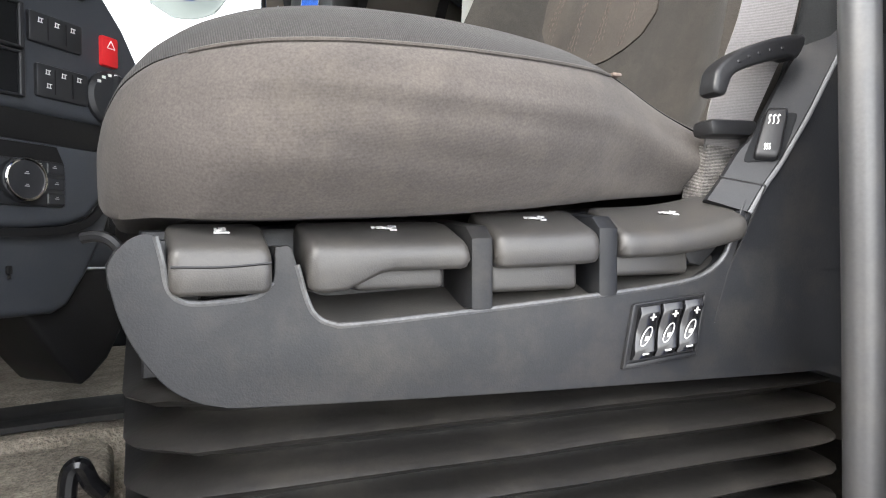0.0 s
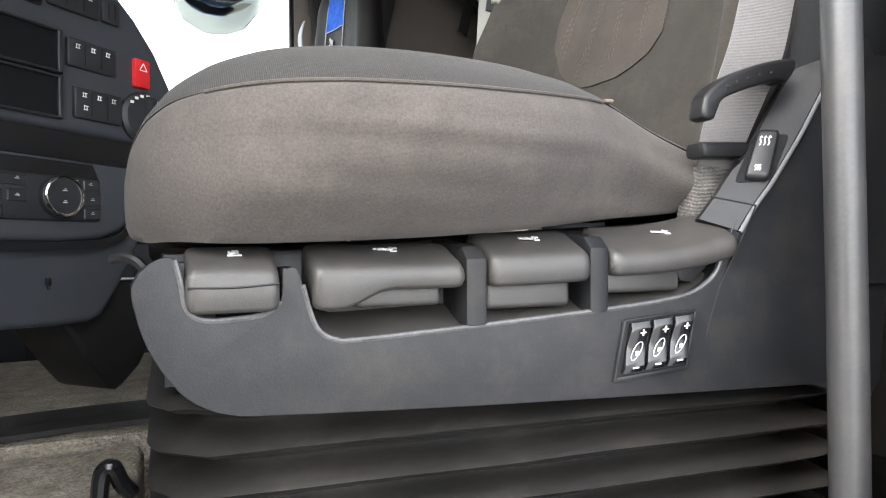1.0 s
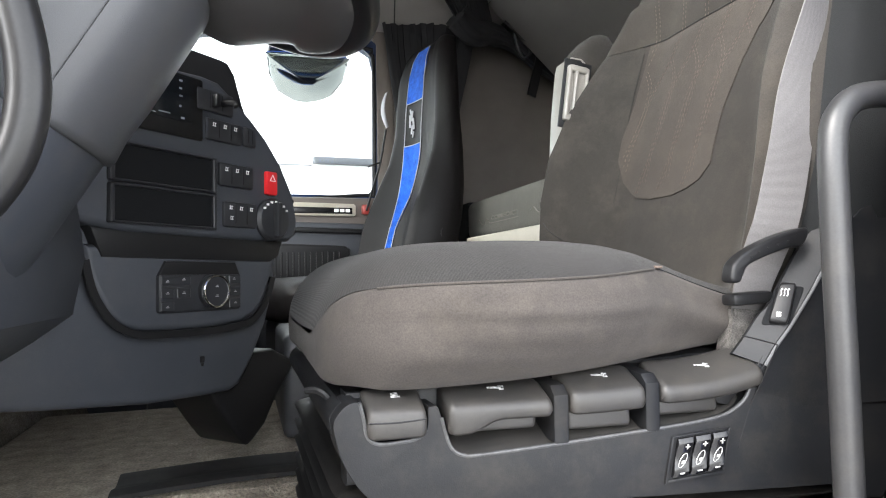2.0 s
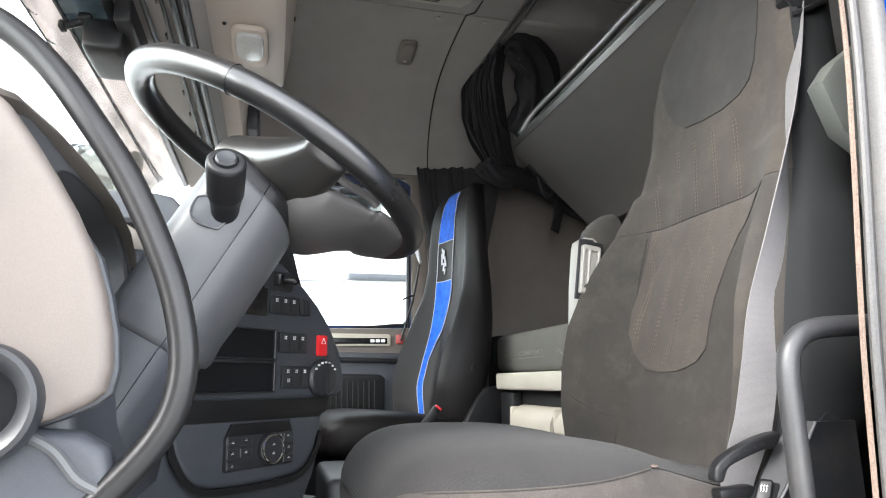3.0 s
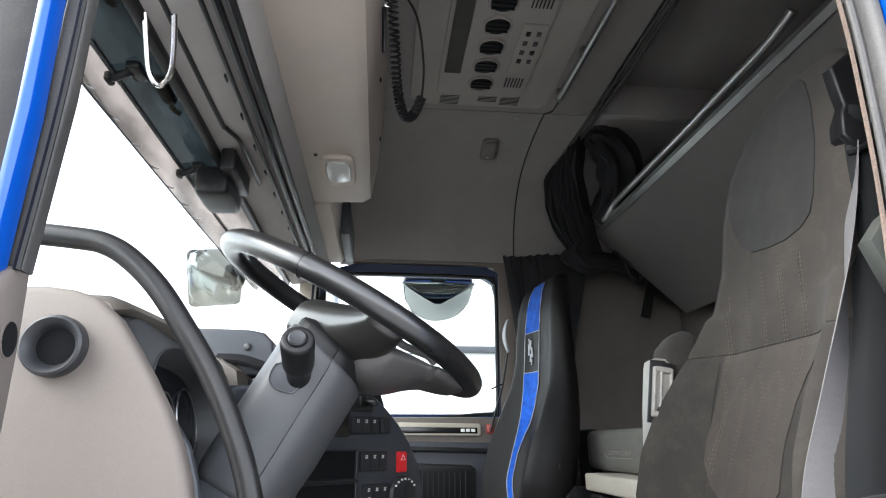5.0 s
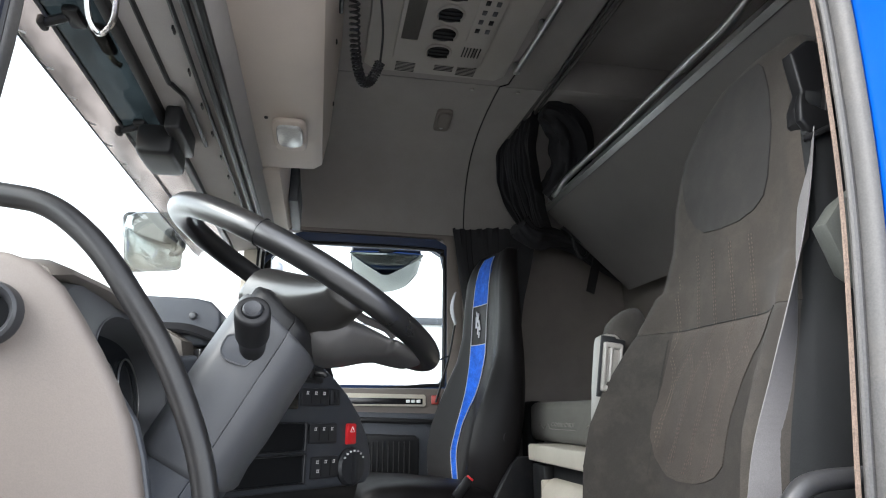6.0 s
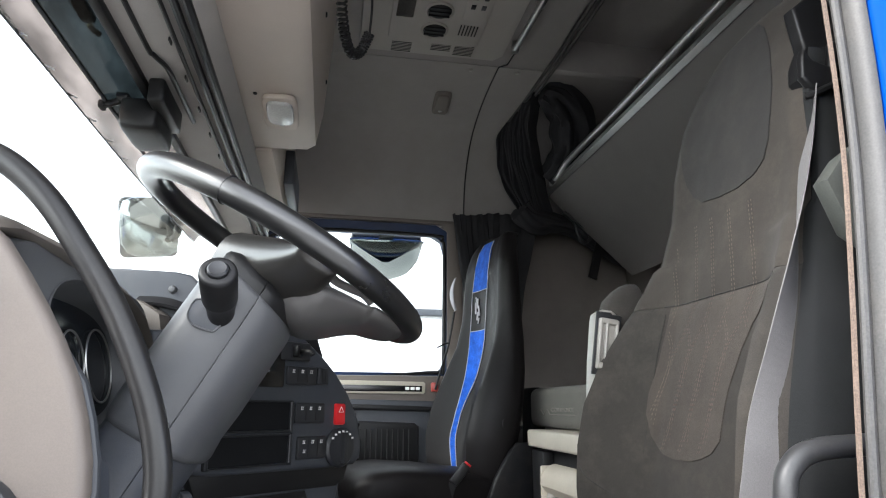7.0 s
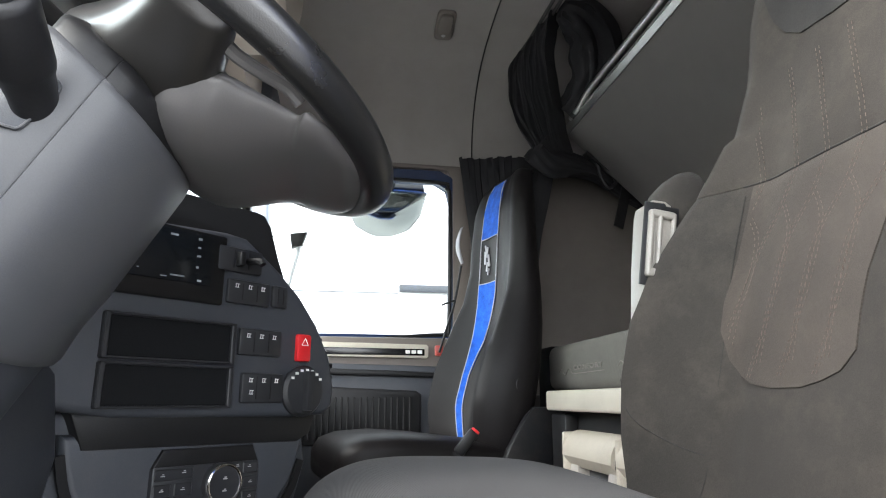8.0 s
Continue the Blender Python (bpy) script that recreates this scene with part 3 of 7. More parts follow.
# ---- overhead console ----
cons = thing("overhead_console", (-0.24, 1.0, 1.61), "beige overhead storage console with a reading lamp", "console")
bm = B()
prism(bm, [(-0.338, 1.612), (-0.165, 1.618), (-0.138, 1.635), (-0.118, 1.75), (-0.09, 2.12), (-0.338, 2.12)], XZ, 0.28, 1.70, 0.014, 3)
part("body", bm, M_CONSOLE, cons)
bm = B()
prism(bm, [(-0.336, 1.602), (-0.28, 1.605), (-0.262, 1.63), (-0.25, 2.1), (-0.336, 2.1)], XZ, 1.69, 2.45, 0.014, 3)
part("end_section", bm, M_CONSOLE, cons)
# the console's openings are solid dark pieces, coloured as the shade inside
bm = B()
prism(bm, [(-0.26, 1.66), (-0.225, 1.66), (-0.21, 1.75), (-0.25, 1.75)], XZ, 1.702, 1.75, 0.005)
part("end_recess_shade", bm, M_BLACK, cons)
bm = B()
box(bm, -0.108, -0.096, 0.5, 1.14, 1.86, 2.05, 0.004)
part("cupboard_gap_shade", bm, M_BLACK, cons, "dark box for the shade in a cupboard gap")
bm = B()
box(bm, -0.262, -0.225, 2.0, 2.42, 1.60, 1.74, 0.006)
part("end_gap_shade", bm, M_DASH, cons, "dark box for the shade behind the console end")
for sy in (1.18, 1.55):
    bm = B()
    revolve(bm, [(0.008, 0), (0.007, 0.004), (0.003, 0.005)], (-0.112, sy, 1.80), (1, 0, 0), 12)
    part("screw", bm, M_BLACK, cons)
bm = B()
revolve(bm, [(0.006, 0), (0.005, -0.004), (0.002, -0.005)], (-0.335 + 0.04, 1.30, 1.613), (0, 0, 1), 12)
part("screw", bm, M_BLACK, cons)


def dome_lamp(cx, cy, cz, tilt_m, w, h, mat_case, lens, lab):
    lamp = thing("reading_lamp", (cx, cy, cz), lab, "lamp", group="reading lamps")
    b = B()
    prism(b, [(w / 2 * abs(math.cos(a)) ** 0.4 * (1 if math.cos(a) > 0 else -1), h / 2 * abs(math.sin(a)) ** 0.4 * (1 if math.sin(a) > 0 else -1)) for a in (2 * math.pi * (j + 0.5) / 32 for j in range(32))], XY, -0.012, 0.004, 0.005, 3)
    bmesh.ops.transform(b, matrix=tilt_m, verts=b.verts)
    part("bezel", b, mat_case, lamp)
    b = B()
    prism(b, [(w * 0.38 * abs(math.cos(a)) ** 0.5 * (1 if math.cos(a) > 0 else -1), -h * 0.08 + h * 0.33 * abs(math.sin(a)) ** 0.5 * (1 if math.sin(a) > 0 else -1)) for a in (2 * math.pi * (j + 0.5) / 28 for j in range(28))], XY, -0.022, 0.0, 0.006, 3)
    bmesh.ops.transform(b, matrix=tilt_m, verts=b.verts)
    part("lens", b, lens, lamp, "ribbed lamp lens")
    b = B()
    revolve(b, [(0.013, 0.0), (0.012, -0.010), (0.007, -0.013)], (0, h * 0.33, 0), (0, 0, 1), 14)
    bmesh.ops.transform(b, matrix=tilt_m, verts=b.verts)
    part("knob", b, M_LENS, lamp, "round push knob")
    return lamp


dome_lamp(-0.232, 1.41, 1.612, Matrix.Translation((-0.232, 1.40, 1.612)), 0.10, 0.21, M_CONSOLE, M_LENS, "rectangular reading lamp with clear lens under the console")
lm = Matrix.Translation((0.385, 2.19, 2.098)) @ Matrix.Rotation(radians(-13), 4, "X")
dome_lamp(0.385, 2.19, 2.098, lm, 0.075, 0.15, M_BACK, M_BACK, "grey dome lamp in the roof trim")

# ---- roof hatch with vents ----
hatch = thing("roof_vent_unit", (0.3, 1.3, 2.1), "pale grey roof unit with round air vents and buttons", "air vent")
bm = B()
prism(bm, [(0.0, 0.62), (0.56, 0.62), (0.56, 1.80), (0.53, 1.84), (0.04, 1.84), (0.0, 1.80)], XY, 2.112, 2.128, 0.006)
part("cover", bm, M_HATCH, hatch)
bm = B()
prism(bm, [(0.10, 0.70), (0.44, 0.70), (0.44, 1.72), (0.42, 1.74), (0.12, 1.74), (0.10, 1.72)], XY, 2.098, 2.114, 0.006)
part("vent_panel", bm, M_HATCH, hatch)
bm = B()
box(bm, 0.115, 0.175, 0.75, 1.58, 2.092, 2.10, 0.003)
part("mesh_grille", bm, weave("perforated_grille", (0.2, 0.19, 0.17), ribs=1600, axis=1, depth=1.0, contrast=0.8), hatch, "finely perforated grille strip")
for i in range(6):
    vy = 1.645 - 0.115 * i
    bm = B()
    revolve(bm, [(0.050, 0.0), (0.050, -0.006), (0.046, -0.010), (0.042, -0.006), (0.042, -0.001)], (0.262, vy, 2.099), (0, 0, 1), 28)
    vent = part("round_vent", bm, M_HATCH, hatch, "round air outlet")
    bm = B()
    revolve(bm, [(0.041, -0.003), (0.041, -0.0045), (0.02, -0.006), (0.001, -0.006)], (0.262, vy, 2.099), (0, 0, 1), 24)
    for k in (-0.022, 0.0, 0.022):
        box(bm, 0.225, 0.299, vy + k - 0.002, vy + k + 0.002, 2.088, 2.097, 0.0)
    part("louvre", bm, M_BLACK, vent, "black louvres")
bm = B()
box(bm, 0.345, 0.43, 1.28, 1.56, 2.093, 2.10, 0.004)
keys = part("control_plate", bm, M_HATCH, hatch, "pale control plate with buttons")
for i in range(4):
    for j in range(2):
        bm = B()
        box(bm, 0.362 + 0.036 * j, 0.378 + 0.036 * j, 1.315 + 0.052 * i, 1.338 + 0.052 * i, 2.0895, 2.0945, 0.002)
        part("button", bm, M_COLUMN if (i + j) % 3 else M_BLACK, keys)
for gx, gy, k in ((0.35, 1.60, 6), (0.35, 1.14, 6), (0.12, 1.765, 7), (0.27, 1.755, 5), (0.36, 1.755, 7)):
    for i in range(k):
        bm = B()
        if gy < 1.7:
            box(bm, gx + 0.012 * i, gx + 0.004 + 0.012 * i, gy, gy + 0.06, 2.0945, 2.10, 0.0)
        else:
            box(bm, gx, gx + 0.075, gy + 0.010 * i, gy + 0.0028 + 0.010 * i, 2.1105, 2.1135, 0.0)
        part("slot", bm, M_BLACK, hatch)

bar = thing("roof_grab_bar", (0.58, 1.2, 2.06), "thin chrome grab bar under the roof", "grab bar")
bm = B()
tube(bm, [V(0.578, 1.69, 2.082), V(0.59, 1.2, 2.08), V(0.60, 0.7, 2.08)], 0.010, 12, per=3)
part("rod", bm, M_ALU, bar)
for by in (1.7, 1.42, 0.7):
    bm = B()
    revolve(bm, [(0.014, 0), (0.014, 0.02), (0.010, 0.045)], (0.58 + 0.02 * (1.7 - by), by, 2.075), (0, 0, 1), 14)
    part("bracket", bm, M_ALU, bar)

cord = thing("radio_cord", (-0.08, 1.15, 1.66), "black coiled handset cord hanging from the console", "cord")
bm = B()
path = spline([V(-0.085, 0.80, 1.79), V(-0.075, 0.86, 1.70), V(-0.065, 0.95, 1.63), V(-0.045, 1.02, 1.60), V(-0.02, 1.05, 1.62), V(0.0, 1.03, 1.66)], 60)
coil, side = [], V(1, 0.3, 0).normalized()
for i, p in enumerate(path):
    d = (path[min(i + 1, len(path) - 1)] - path[max(i - 1, 0)]).normalized()
    s = (side - d * side.dot(d)).normalized()
    coil.append(p + (s * math.cos(i * 0.95) + d.cross(s) * math.sin(i * 0.95)) * 0.011)
tube(bm, coil, 0.0032, 5, per=1)
part("coil", bm, M_BLACK, cord)
bm = B()
tube(bm, [V(0.0, 1.03, 1.66), V(0.002, 1.0, 1.74), V(-0.02, 0.93, 1.83), V(-0.07, 0.86, 1.86), V(-0.10, 0.83, 1.85)], 0.003, 6)
part("lead", bm, M_BLACK, cord)
bm = B()
box(bm, -0.108, -0.085, 0.77, 0.83, 1.775, 1.80, 0.004)
part("plug", bm, M_CHROME, cord, "bright metal plug")

loop = thing("visor_loop", (-0.45, 0.55, 1.36), "bright wire loop hanging at the header", "wire loop")
bm = B()
tube(bm, [V(-0.51, 0.54, 1.51), V(-0.512, 0.57, 1.47), V(-0.512, 0.60, 1.43), V(-0.497, 0.615, 1.412), V(-0.475, 0.60, 1.43), V(-0.465, 0.57, 1.47), V(-0.46, 0.54, 1.51)], 0.005, 8)
part("wire", bm, M_CHROME, loop)

# ---- curtains ----
def curtain(name, top, down, folds, amp, lab, jitter=0.004):
    """Cloth in folds below a line of points."""
    c = spline(top, 12)
    b = B()
    k = len(c) - 1

    def f(u, v):
        i = u * k
        p = c[round(i)]
        w = math.sin(u * folds * 2 * math.pi) + 0.4 * math.sin(u * folds * 4.7 + 1)
        n = noise.noise(V(p.x * 9, p.y * 9, v * 3)) * amp
        return p + down(u, v) + V(0.6, -0.5, 0).normalized() * (w * amp * (0.5 + 0.5 * v) + n)
    sheet(b, f, k, 14, (0.003, -0.003, 0))
    return solid(name, b, M_CURTAIN, lab, "curtain", sharp=60)


curtain("window_curtain", [V(0.50, 2.55, 1.690), V(0.60, 2.53, 1.684), V(0.70, 2.5, 1.690), V(0.80, 2.48, 1.682), V(0.90, 2.45, 1.675)],
        lambda u, v: V(0.24 * v * (0.45 - u), 0, -v * (0.75 - 0.1 * u)) + V(0, 0, 0.004 * math.sin(u * 60) * max(0.0, 1 - v * 8)), 15, 0.014, "black gathered curtain behind the passenger seat")
bm = B()
tube(bm, [V(0.52, 2.565, 1.68), V(0.75, 2.51, 1.68), V(1.0, 2.45, 1.66)], 0.008, 8)
solid("curtain_track", bm, M_BLACK, "black curtain track on the side wall", "curtain track", "structure")

bundle = thing("bunk_curtain", (0.85, 2.3, 1.65), "black bunk curtain bundled and tied at the roof", "curtain")


def cloth_roll(pts, radii, seed, creases=9):
    """A bundle of cloth along a curve, creased lengthwise."""
    b = B()
    c = spline(pts, 8)
    rr = np.interp(np.linspace(0, 1, len(c)), np.linspace(0, 1, len(radii)), radii)
    rings, side = [], V(1, 0, 0)
    for i, p in enumerate(c):
        d = (c[min(i + 1, len(c) - 1)] - c[max(i - 1, 0)]).normalized()
        side = (side - d * side.dot(d)).normalized()
        up = d.cross(side)
        t = i / (len(c) - 1)
        ring = []
        for j in range(44):
            a = 2 * math.pi * j / 44
            q = rr[i] * (1 + 0.15 * math.sin(a * creases + t * 4 + seed) + 0.09 * math.sin(a * creases * 2.1 - t * 6) + 0.4 * noise.noise(V(math.cos(a) * 1.6 + seed, math.sin(a) * 1.6, t * 5)))
            ring.append(p + side * (q * math.cos(a)) + up * (q * math.sin(a)))
        rings.append(ring)
    return loft(b, rings)


def hung_cloth(u, v):
    """Cloth gathered along the rail, swept back behind the bunk's edge at its foot."""
    top = V(0.715, 2.335, 2.065).lerp(V(0.775, 2.06, 2.115), u)
    foot = V(0.79, 2.335, 1.605).lerp(V(0.90, 2.33, 1.67), u)
    p = top.lerp(foot, v ** 1.6)
    p.x -= 0.055 * math.sin(math.pi * v ** 0.8) * (1 - 0.4 * u)
    p.z = top.z + (foot.z - top.z) * v
    ph = u * 46 + 2.2 * noise.noise(V(u * 3, v * 2.5, 0))
    w = math.sin(ph) + 0.5 * math.sin(ph * 1.9 + 1 + 3 * v)
    return p + V(-0.75, -0.6, 0).normalized() * (0.010 * w * (0.6 + 0.6 * v) * (1 - 0.7 * v ** 4) + 0.030 * noise.noise(V(u * 5, v * 4, 3)))


bm = B()
sheet(bm, hung_cloth, 90, 26, (0.05, 0.03, 0))
part("folds", bm, M_CURTAIN, bundle, "hanging black folds", sharp=75)
part("upper_folds", cloth_roll([V(0.80, 2.02, 2.10), V(0.86, 2.03, 2.08), V(0.93, 2.06, 2.02), V(0.96, 2.12, 1.93), V(0.95, 2.20, 1.85), V(0.90, 2.26, 1.79)], [0.04, 0.07, 0.08, 0.08, 0.07, 0.05], 4.0, 7), M_CURTAIN, bundle, "black folds bunched at the rail", sharp=75)
part("tail", cloth_roll([V(0.775, 2.33, 1.66), V(0.85, 2.36, 1.615), V(0.95, 2.38, 1.615), V(1.06, 2.40, 1.60), V(1.2, 2.42, 1.52), V(1.36, 2.42, 1.43)], [0.05, 0.055, 0.045, 0.03, 0.025, 0.015], 2.0, 5), M_CURTAIN, bundle, sharp=75)
bm = B()
box(bm, 0.93, 1.01, 2.02, 2.12, 2.225, 2.262, 0.012, 3)
part("wall_bracket", bm, M_BACK, bundle, "grey bracket holding the tie")
bm = B()
strip(bm, [V(0.95, 2.08, 2.225), V(0.935, 2.07, 2.16), V(0.95, 2.07, 2.11), V(0.99, 2.08, 2.04), V(1.03, 2.09, 1.97)], (0.6, 0.5, 0.2), 0.045, 0.005)
part("tie", bm, material("tie_band", (0.05, 0.055, 0.065), 0.7), bundle, "dark grey tie band")
bm = B()
for rx in (0.772, 0.80):
    tube(bm, [V(rx - 0.062, 2.34, 2.065), V(rx - 0.03, 2.2, 2.095), V(rx - 0.01, 1.9, 2.112), V(rx, 1.5, 2.115), V(rx, 0.4, 2.115)], 0.007, 8, per=4)
solid("curtain_rail", bm, M_SEAL, "twin dark rails of the bunk curtain under the roof", "curtain rail", "structure")

# ---- upper bunk, folded up ----
bunk = thing("upper_bunk", (1.1, 1.4, 1.4), "grey cloth underside of the tilted upper bunk", "bunk")
bm = B()
prism(bm, [(0.922, 1.744), (1.325, 1.375), (1.36, 1.41), (0.967, 1.779)], XZ, 0.25, 2.36, 0.008)
part("board", bm, M_BUNK, bunk)
bm = B()
prism(bm, [(0.905, 1.751), (0.920, 1.736), (0.942, 1.754), (0.935, 1.789), (0.918, 1.779)], XZ, 0.25, 2.365, 0.004)
part("edge_profile", bm, M_ALU, bunk, "aluminium edge profile")
bm = B()
box(bm, 0.0, 0.48, 0.25, 2.34, 0.0, 0.10, 0.03, 3, Matrix.Translation((0.967, 0, 1.795)) @ Matrix.Rotation(radians(45), 4, "Y"))
part("mattress", bm, M_BACK, bunk, "dark mattress on the bunk")
bm = B()
tube(bm, [V(0.912, 2.26, 1.772), V(0.914, 2.18, 1.778), V(0.918, 2.12, 1.800), V(0.922, 2.02, 1.812), V(0.925, 1.6, 1.815), V(0.925, 1.2, 1.82), V(0.927, 0.95, 1.825), V(0.942, 0.85, 1.86)], 0.014, 12)
part("guard_tube", bm, M_ALU, bunk, "grey guard tube")
bm = B()
strip(bm, [V(1.0, 2.36, 1.67), V(1.08, 2.36, 1.61), V(1.15, 2.35, 1.56), V(1.3, 2.30, 1.42)], (0, 1, 0.3), 0.05, 0.012)
strip(bm, [V(1.19, 2.38, 1.56), V(1.165, 2.38, 1.46), V(1.135, 2.375, 1.36)], (1, 0.2, 0), 0.045, 0.006)
part("strap", bm, M_BLACK, bunk, "black webbing strap")
bm = B()
tube(bm, [V(1.05, 2.36, 1.64), V(1.09, 2.37, 1.53), V(1.13, 2.36, 1.55), V(1.10, 2.36, 1.60)], 0.008, 8, closed=True)
part("buckle", bm, M_BLACK, bunk)

# ---- lower bunk and drawers ----
low = thing("lower_bunk", (1.05, 1.4, 0.6), "grey woven lower bunk mattress on a cream base board", "bunk")
bm = B()
box(bm, 0.730, XR - 0.01, 0.75, 2.13, 0.70, 0.846, 0.030, 4)
part("mattress", bm, M_MATTRESS, low, "grey woven mattress")
bm = B()
box(bm, 0.645, XR - 0.02, 0.75, 1.90, 0.640, 0.697, 0.008, 3)
part("base_board", bm, M_CREAM, low, "cream front board")
bm = B()
box(bm, 0.75, XR - 0.02, 1.9, 2.58, 0.2, 0.69, 0.02)
part("side_box", bm, M_BLACK, low)
words = new("words", bpy.data.curves.new("words", "FONT"))
words.data.body, words.data.size, words.data.extrude, words.data.offset = "COMFORT", 0.019, 0.0010, 0.0004
words.data.align_x, words.data.space_character = "CENTER", 1.15
bpy.context.view_layer.update()
flat = bpy.data.meshes.new_from_object(words.evaluated_get(bpy.context.evaluated_depsgraph_get()))
bpy.data.objects.remove(words)
bm = B()
bm.from_mesh(flat)
bmesh.ops.transform(bm, matrix=Matrix(((0, 0, -1, 0.7288), (-2.2, 0, 0, 1.768), (0, 1, 0, 0.7585), (0, 0, 0, 1))), verts=bm.verts)
part("lettering", bm, M_BACK, low, "embossed grey lettering")
bm = B()
tube(bm, [V(0.7292, 1.886, 0.7475), V(0.7292, 1.77, 0.748), V(0.7292, 1.65, 0.7485)], 0.0014, 6)
for y0 in (1.95, 1.50):
    tube(bm, [V(0.7292, y0 + 0.06 - 0.02 * k, 0.756 + 0.010 * math.sin(k * 1.7)) for k in range(8)], 0.0018, 6)
part("embossed_lines", bm, M_BACK, low, "embossed wavy seam lines")
bm = B()
box(bm, 0.735, 0.80, 2.135, 2.26, 0.2, 0.852, 0.02, 3)
part("end_block", bm, M_MATTDARK, low, "black box at the bunk's end")
drawer = thing("under_bunk_drawer", (0.8, 1.4, 0.2), "cream plastic drawer units under the lower bunk", "drawer")
bm = B()
box(bm, 0.70, 1.3, 0.9, 1.9, 0.2, 0.635, 0.004)
part("carcass", bm, M_BLACK, drawer)
for y0, y1 in ((1.44, 1.775), (1.09, 1.425)):
    bm = B()
    rs = []
    for i in range(9):
        a = math.pi / 2 * i / 8
        rs.append([V(0.70 - 0.055 * math.sin(a), y0 + 0.006, 0.53 + 0.06 * math.cos(a)), V(0.70 - 0.055 * math.sin(a), y1 - 0.006, 0.53 + 0.06 * math.cos(a))])
    rs += [[V(0.645, y0 + 0.006, 0.525), V(0.645, y1 - 0.006, 0.525)], [V(0.66, y0 + 0.006, 0.505), V(0.66, y1 - 0.006, 0.505)]]
    b2 = [[p + V(0.01, 0, -0.008) for p in r] for r in rs]
    loft(bm, [r + q[::-1] for r, q in zip(rs, b2)])
    part("drawer_lip", bm, M_CREAM, drawer)
    bm = B()
    box(bm, 0.668, 0.70, y0 + 0.01, y1 - 0.01, 0.26, 0.425, 0.01)
    part("drawer_front", bm, M_HATCH, drawer, "grey drawer front")
    # pocket back in a dark colour that carries the recess's shade
    bm = B()
    box(bm, 0.694, 0.704, y0 + 0.01, y1 - 0.01, 0.42, 0.53, 0.002)
    part("pocket_shade", bm, M_COLUMN, drawer, "grip pocket back, coloured dark for the pocket's shade")
    bm = B()
    box(bm, 0.648, 0.70, y0 + 0.008, y1 - 0.014, 0.425, 0.441, 0.005)
    part("pocket_ledge", bm, M_CREAM, drawer)
    for yy in (y0 + 0.008, y1 - 0.075):
        bm = B()
        prism(bm, [(0.652, 0.441), (0.70, 0.441), (0.70, 0.506), (0.664, 0.506)], XZ, yy, yy + 0.06, 0.006)
        part("pocket_cheek", bm, M_HATCH, drawer)
    bm = B()
    box(bm, 0.648, 0.70, y1 - 0.012, y1 + 0.006, 0.26, 0.585, 0.006)
    part("drawer_side", bm, M_CREAM, drawer)
bm = B()
box(bm, 0.66, 0.70, 1.78, 1.90, 0.2, 0.63, 0.006)
part("dark_panel", bm, M_BLACK, drawer)

# ---- driver's seat ----
seat = thing("driver_seat", (0.25, 0.64, 0.0), "dark grey-brown cloth driver's seat with air suspension", "seat")
YC = 0.645
#       x      inset  bottom  seam   crown
CUSH = [(-0.0245, 0.130, 0.480, 0.515, 0.518),
        (-0.0205, 0.105, 0.472, 0.528, 0.534),
        (-0.011, 0.085, 0.469, 0.543, 0.553),
        (0.005, 0.066, 0.470, 0.553, 0.573),
        (0.03, 0.040, 0.468, 0.557, 0.588),
        (0.06, 0.020, 0.468, 0.559, 0.597),
        (0.10, 0.006, 0.469, 0.560, 0.601),
        (0.16, 0.0, 0.471, 0.561, 0.602),
        (0.22, 0.006, 0.475, 0.563, 0.600),
        (0.27, 0.022, 0.480, 0.567, 0.595),
        (0.304, 0.040, 0.484, 0.570, 0.588),
        (0.36, 0.055, 0.488, 0.553, 0.570),
        (0.42, 0.060, 0.493, 0.535, 0.552),
        (0.50, 0.060, 0.50, 0.525, 0.54)]
k = np.linspace(0, len(CUSH) - 1, 85)
cols = [np.interp(k, range(len(CUSH)), [r[i] for r in CUSH]) for i in range(5)]
for _ in range(5):
    cols = [np.concatenate(([c[0]], (c[:-2] + 2 * c[1:-1] + c[2:]) / 4, [c[-1]])) for c in cols]
CUSH = [tuple(float(q) for q in v) for v in zip(*cols)]
CUSH = [(x + 0.003 * max(0.0, 1 - (x + 0.034) / 0.13), *r) for x, *r in CUSH]
Y0, Y1 = 0.3377, 0.9523


def cushion_side(x, ins, zb, zs, far):
    """Points of the side of the cushion from its bottom to the seam."""
    res = []
    for i in range(21):
        t = i / 20
        tuck = 0.046 * max(0.25, 1 - ins / 0.06)
        bulge = 0.009 * math.sin(math.pi * t) - tuck * (1 - t) ** 2.3 - 0.010 * t ** 4
        bulge += 0.0022 * math.sin(7 * (t + 1.1 * x) + 9 * x * x) * math.sin(math.pi * t) * math.exp(-((x - 0.22) / 0.13) ** 2)
        bulge += 0.006 * noise.noise(V(x * 7, t * 2.6 + x * 5, 4.0 + far)) * math.sin(math.pi * t)
        for c0, k0, a0 in ((0.62, -0.75, 0.0026), (0.36, -0.85, 0.0020), (0.80, -0.5, 0.0016)):
            bulge -= a0 * math.exp(-((t - c0 - k0 * (x - 0.12)) / 0.045) ** 2) * math.exp(-((x - 0.18) / 0.12) ** 2)
        y = Y0 + ins - bulge
        res.append(V(x, y if not far else Y0 + Y1 - y, zb + (zs - zb) * t))
    return res


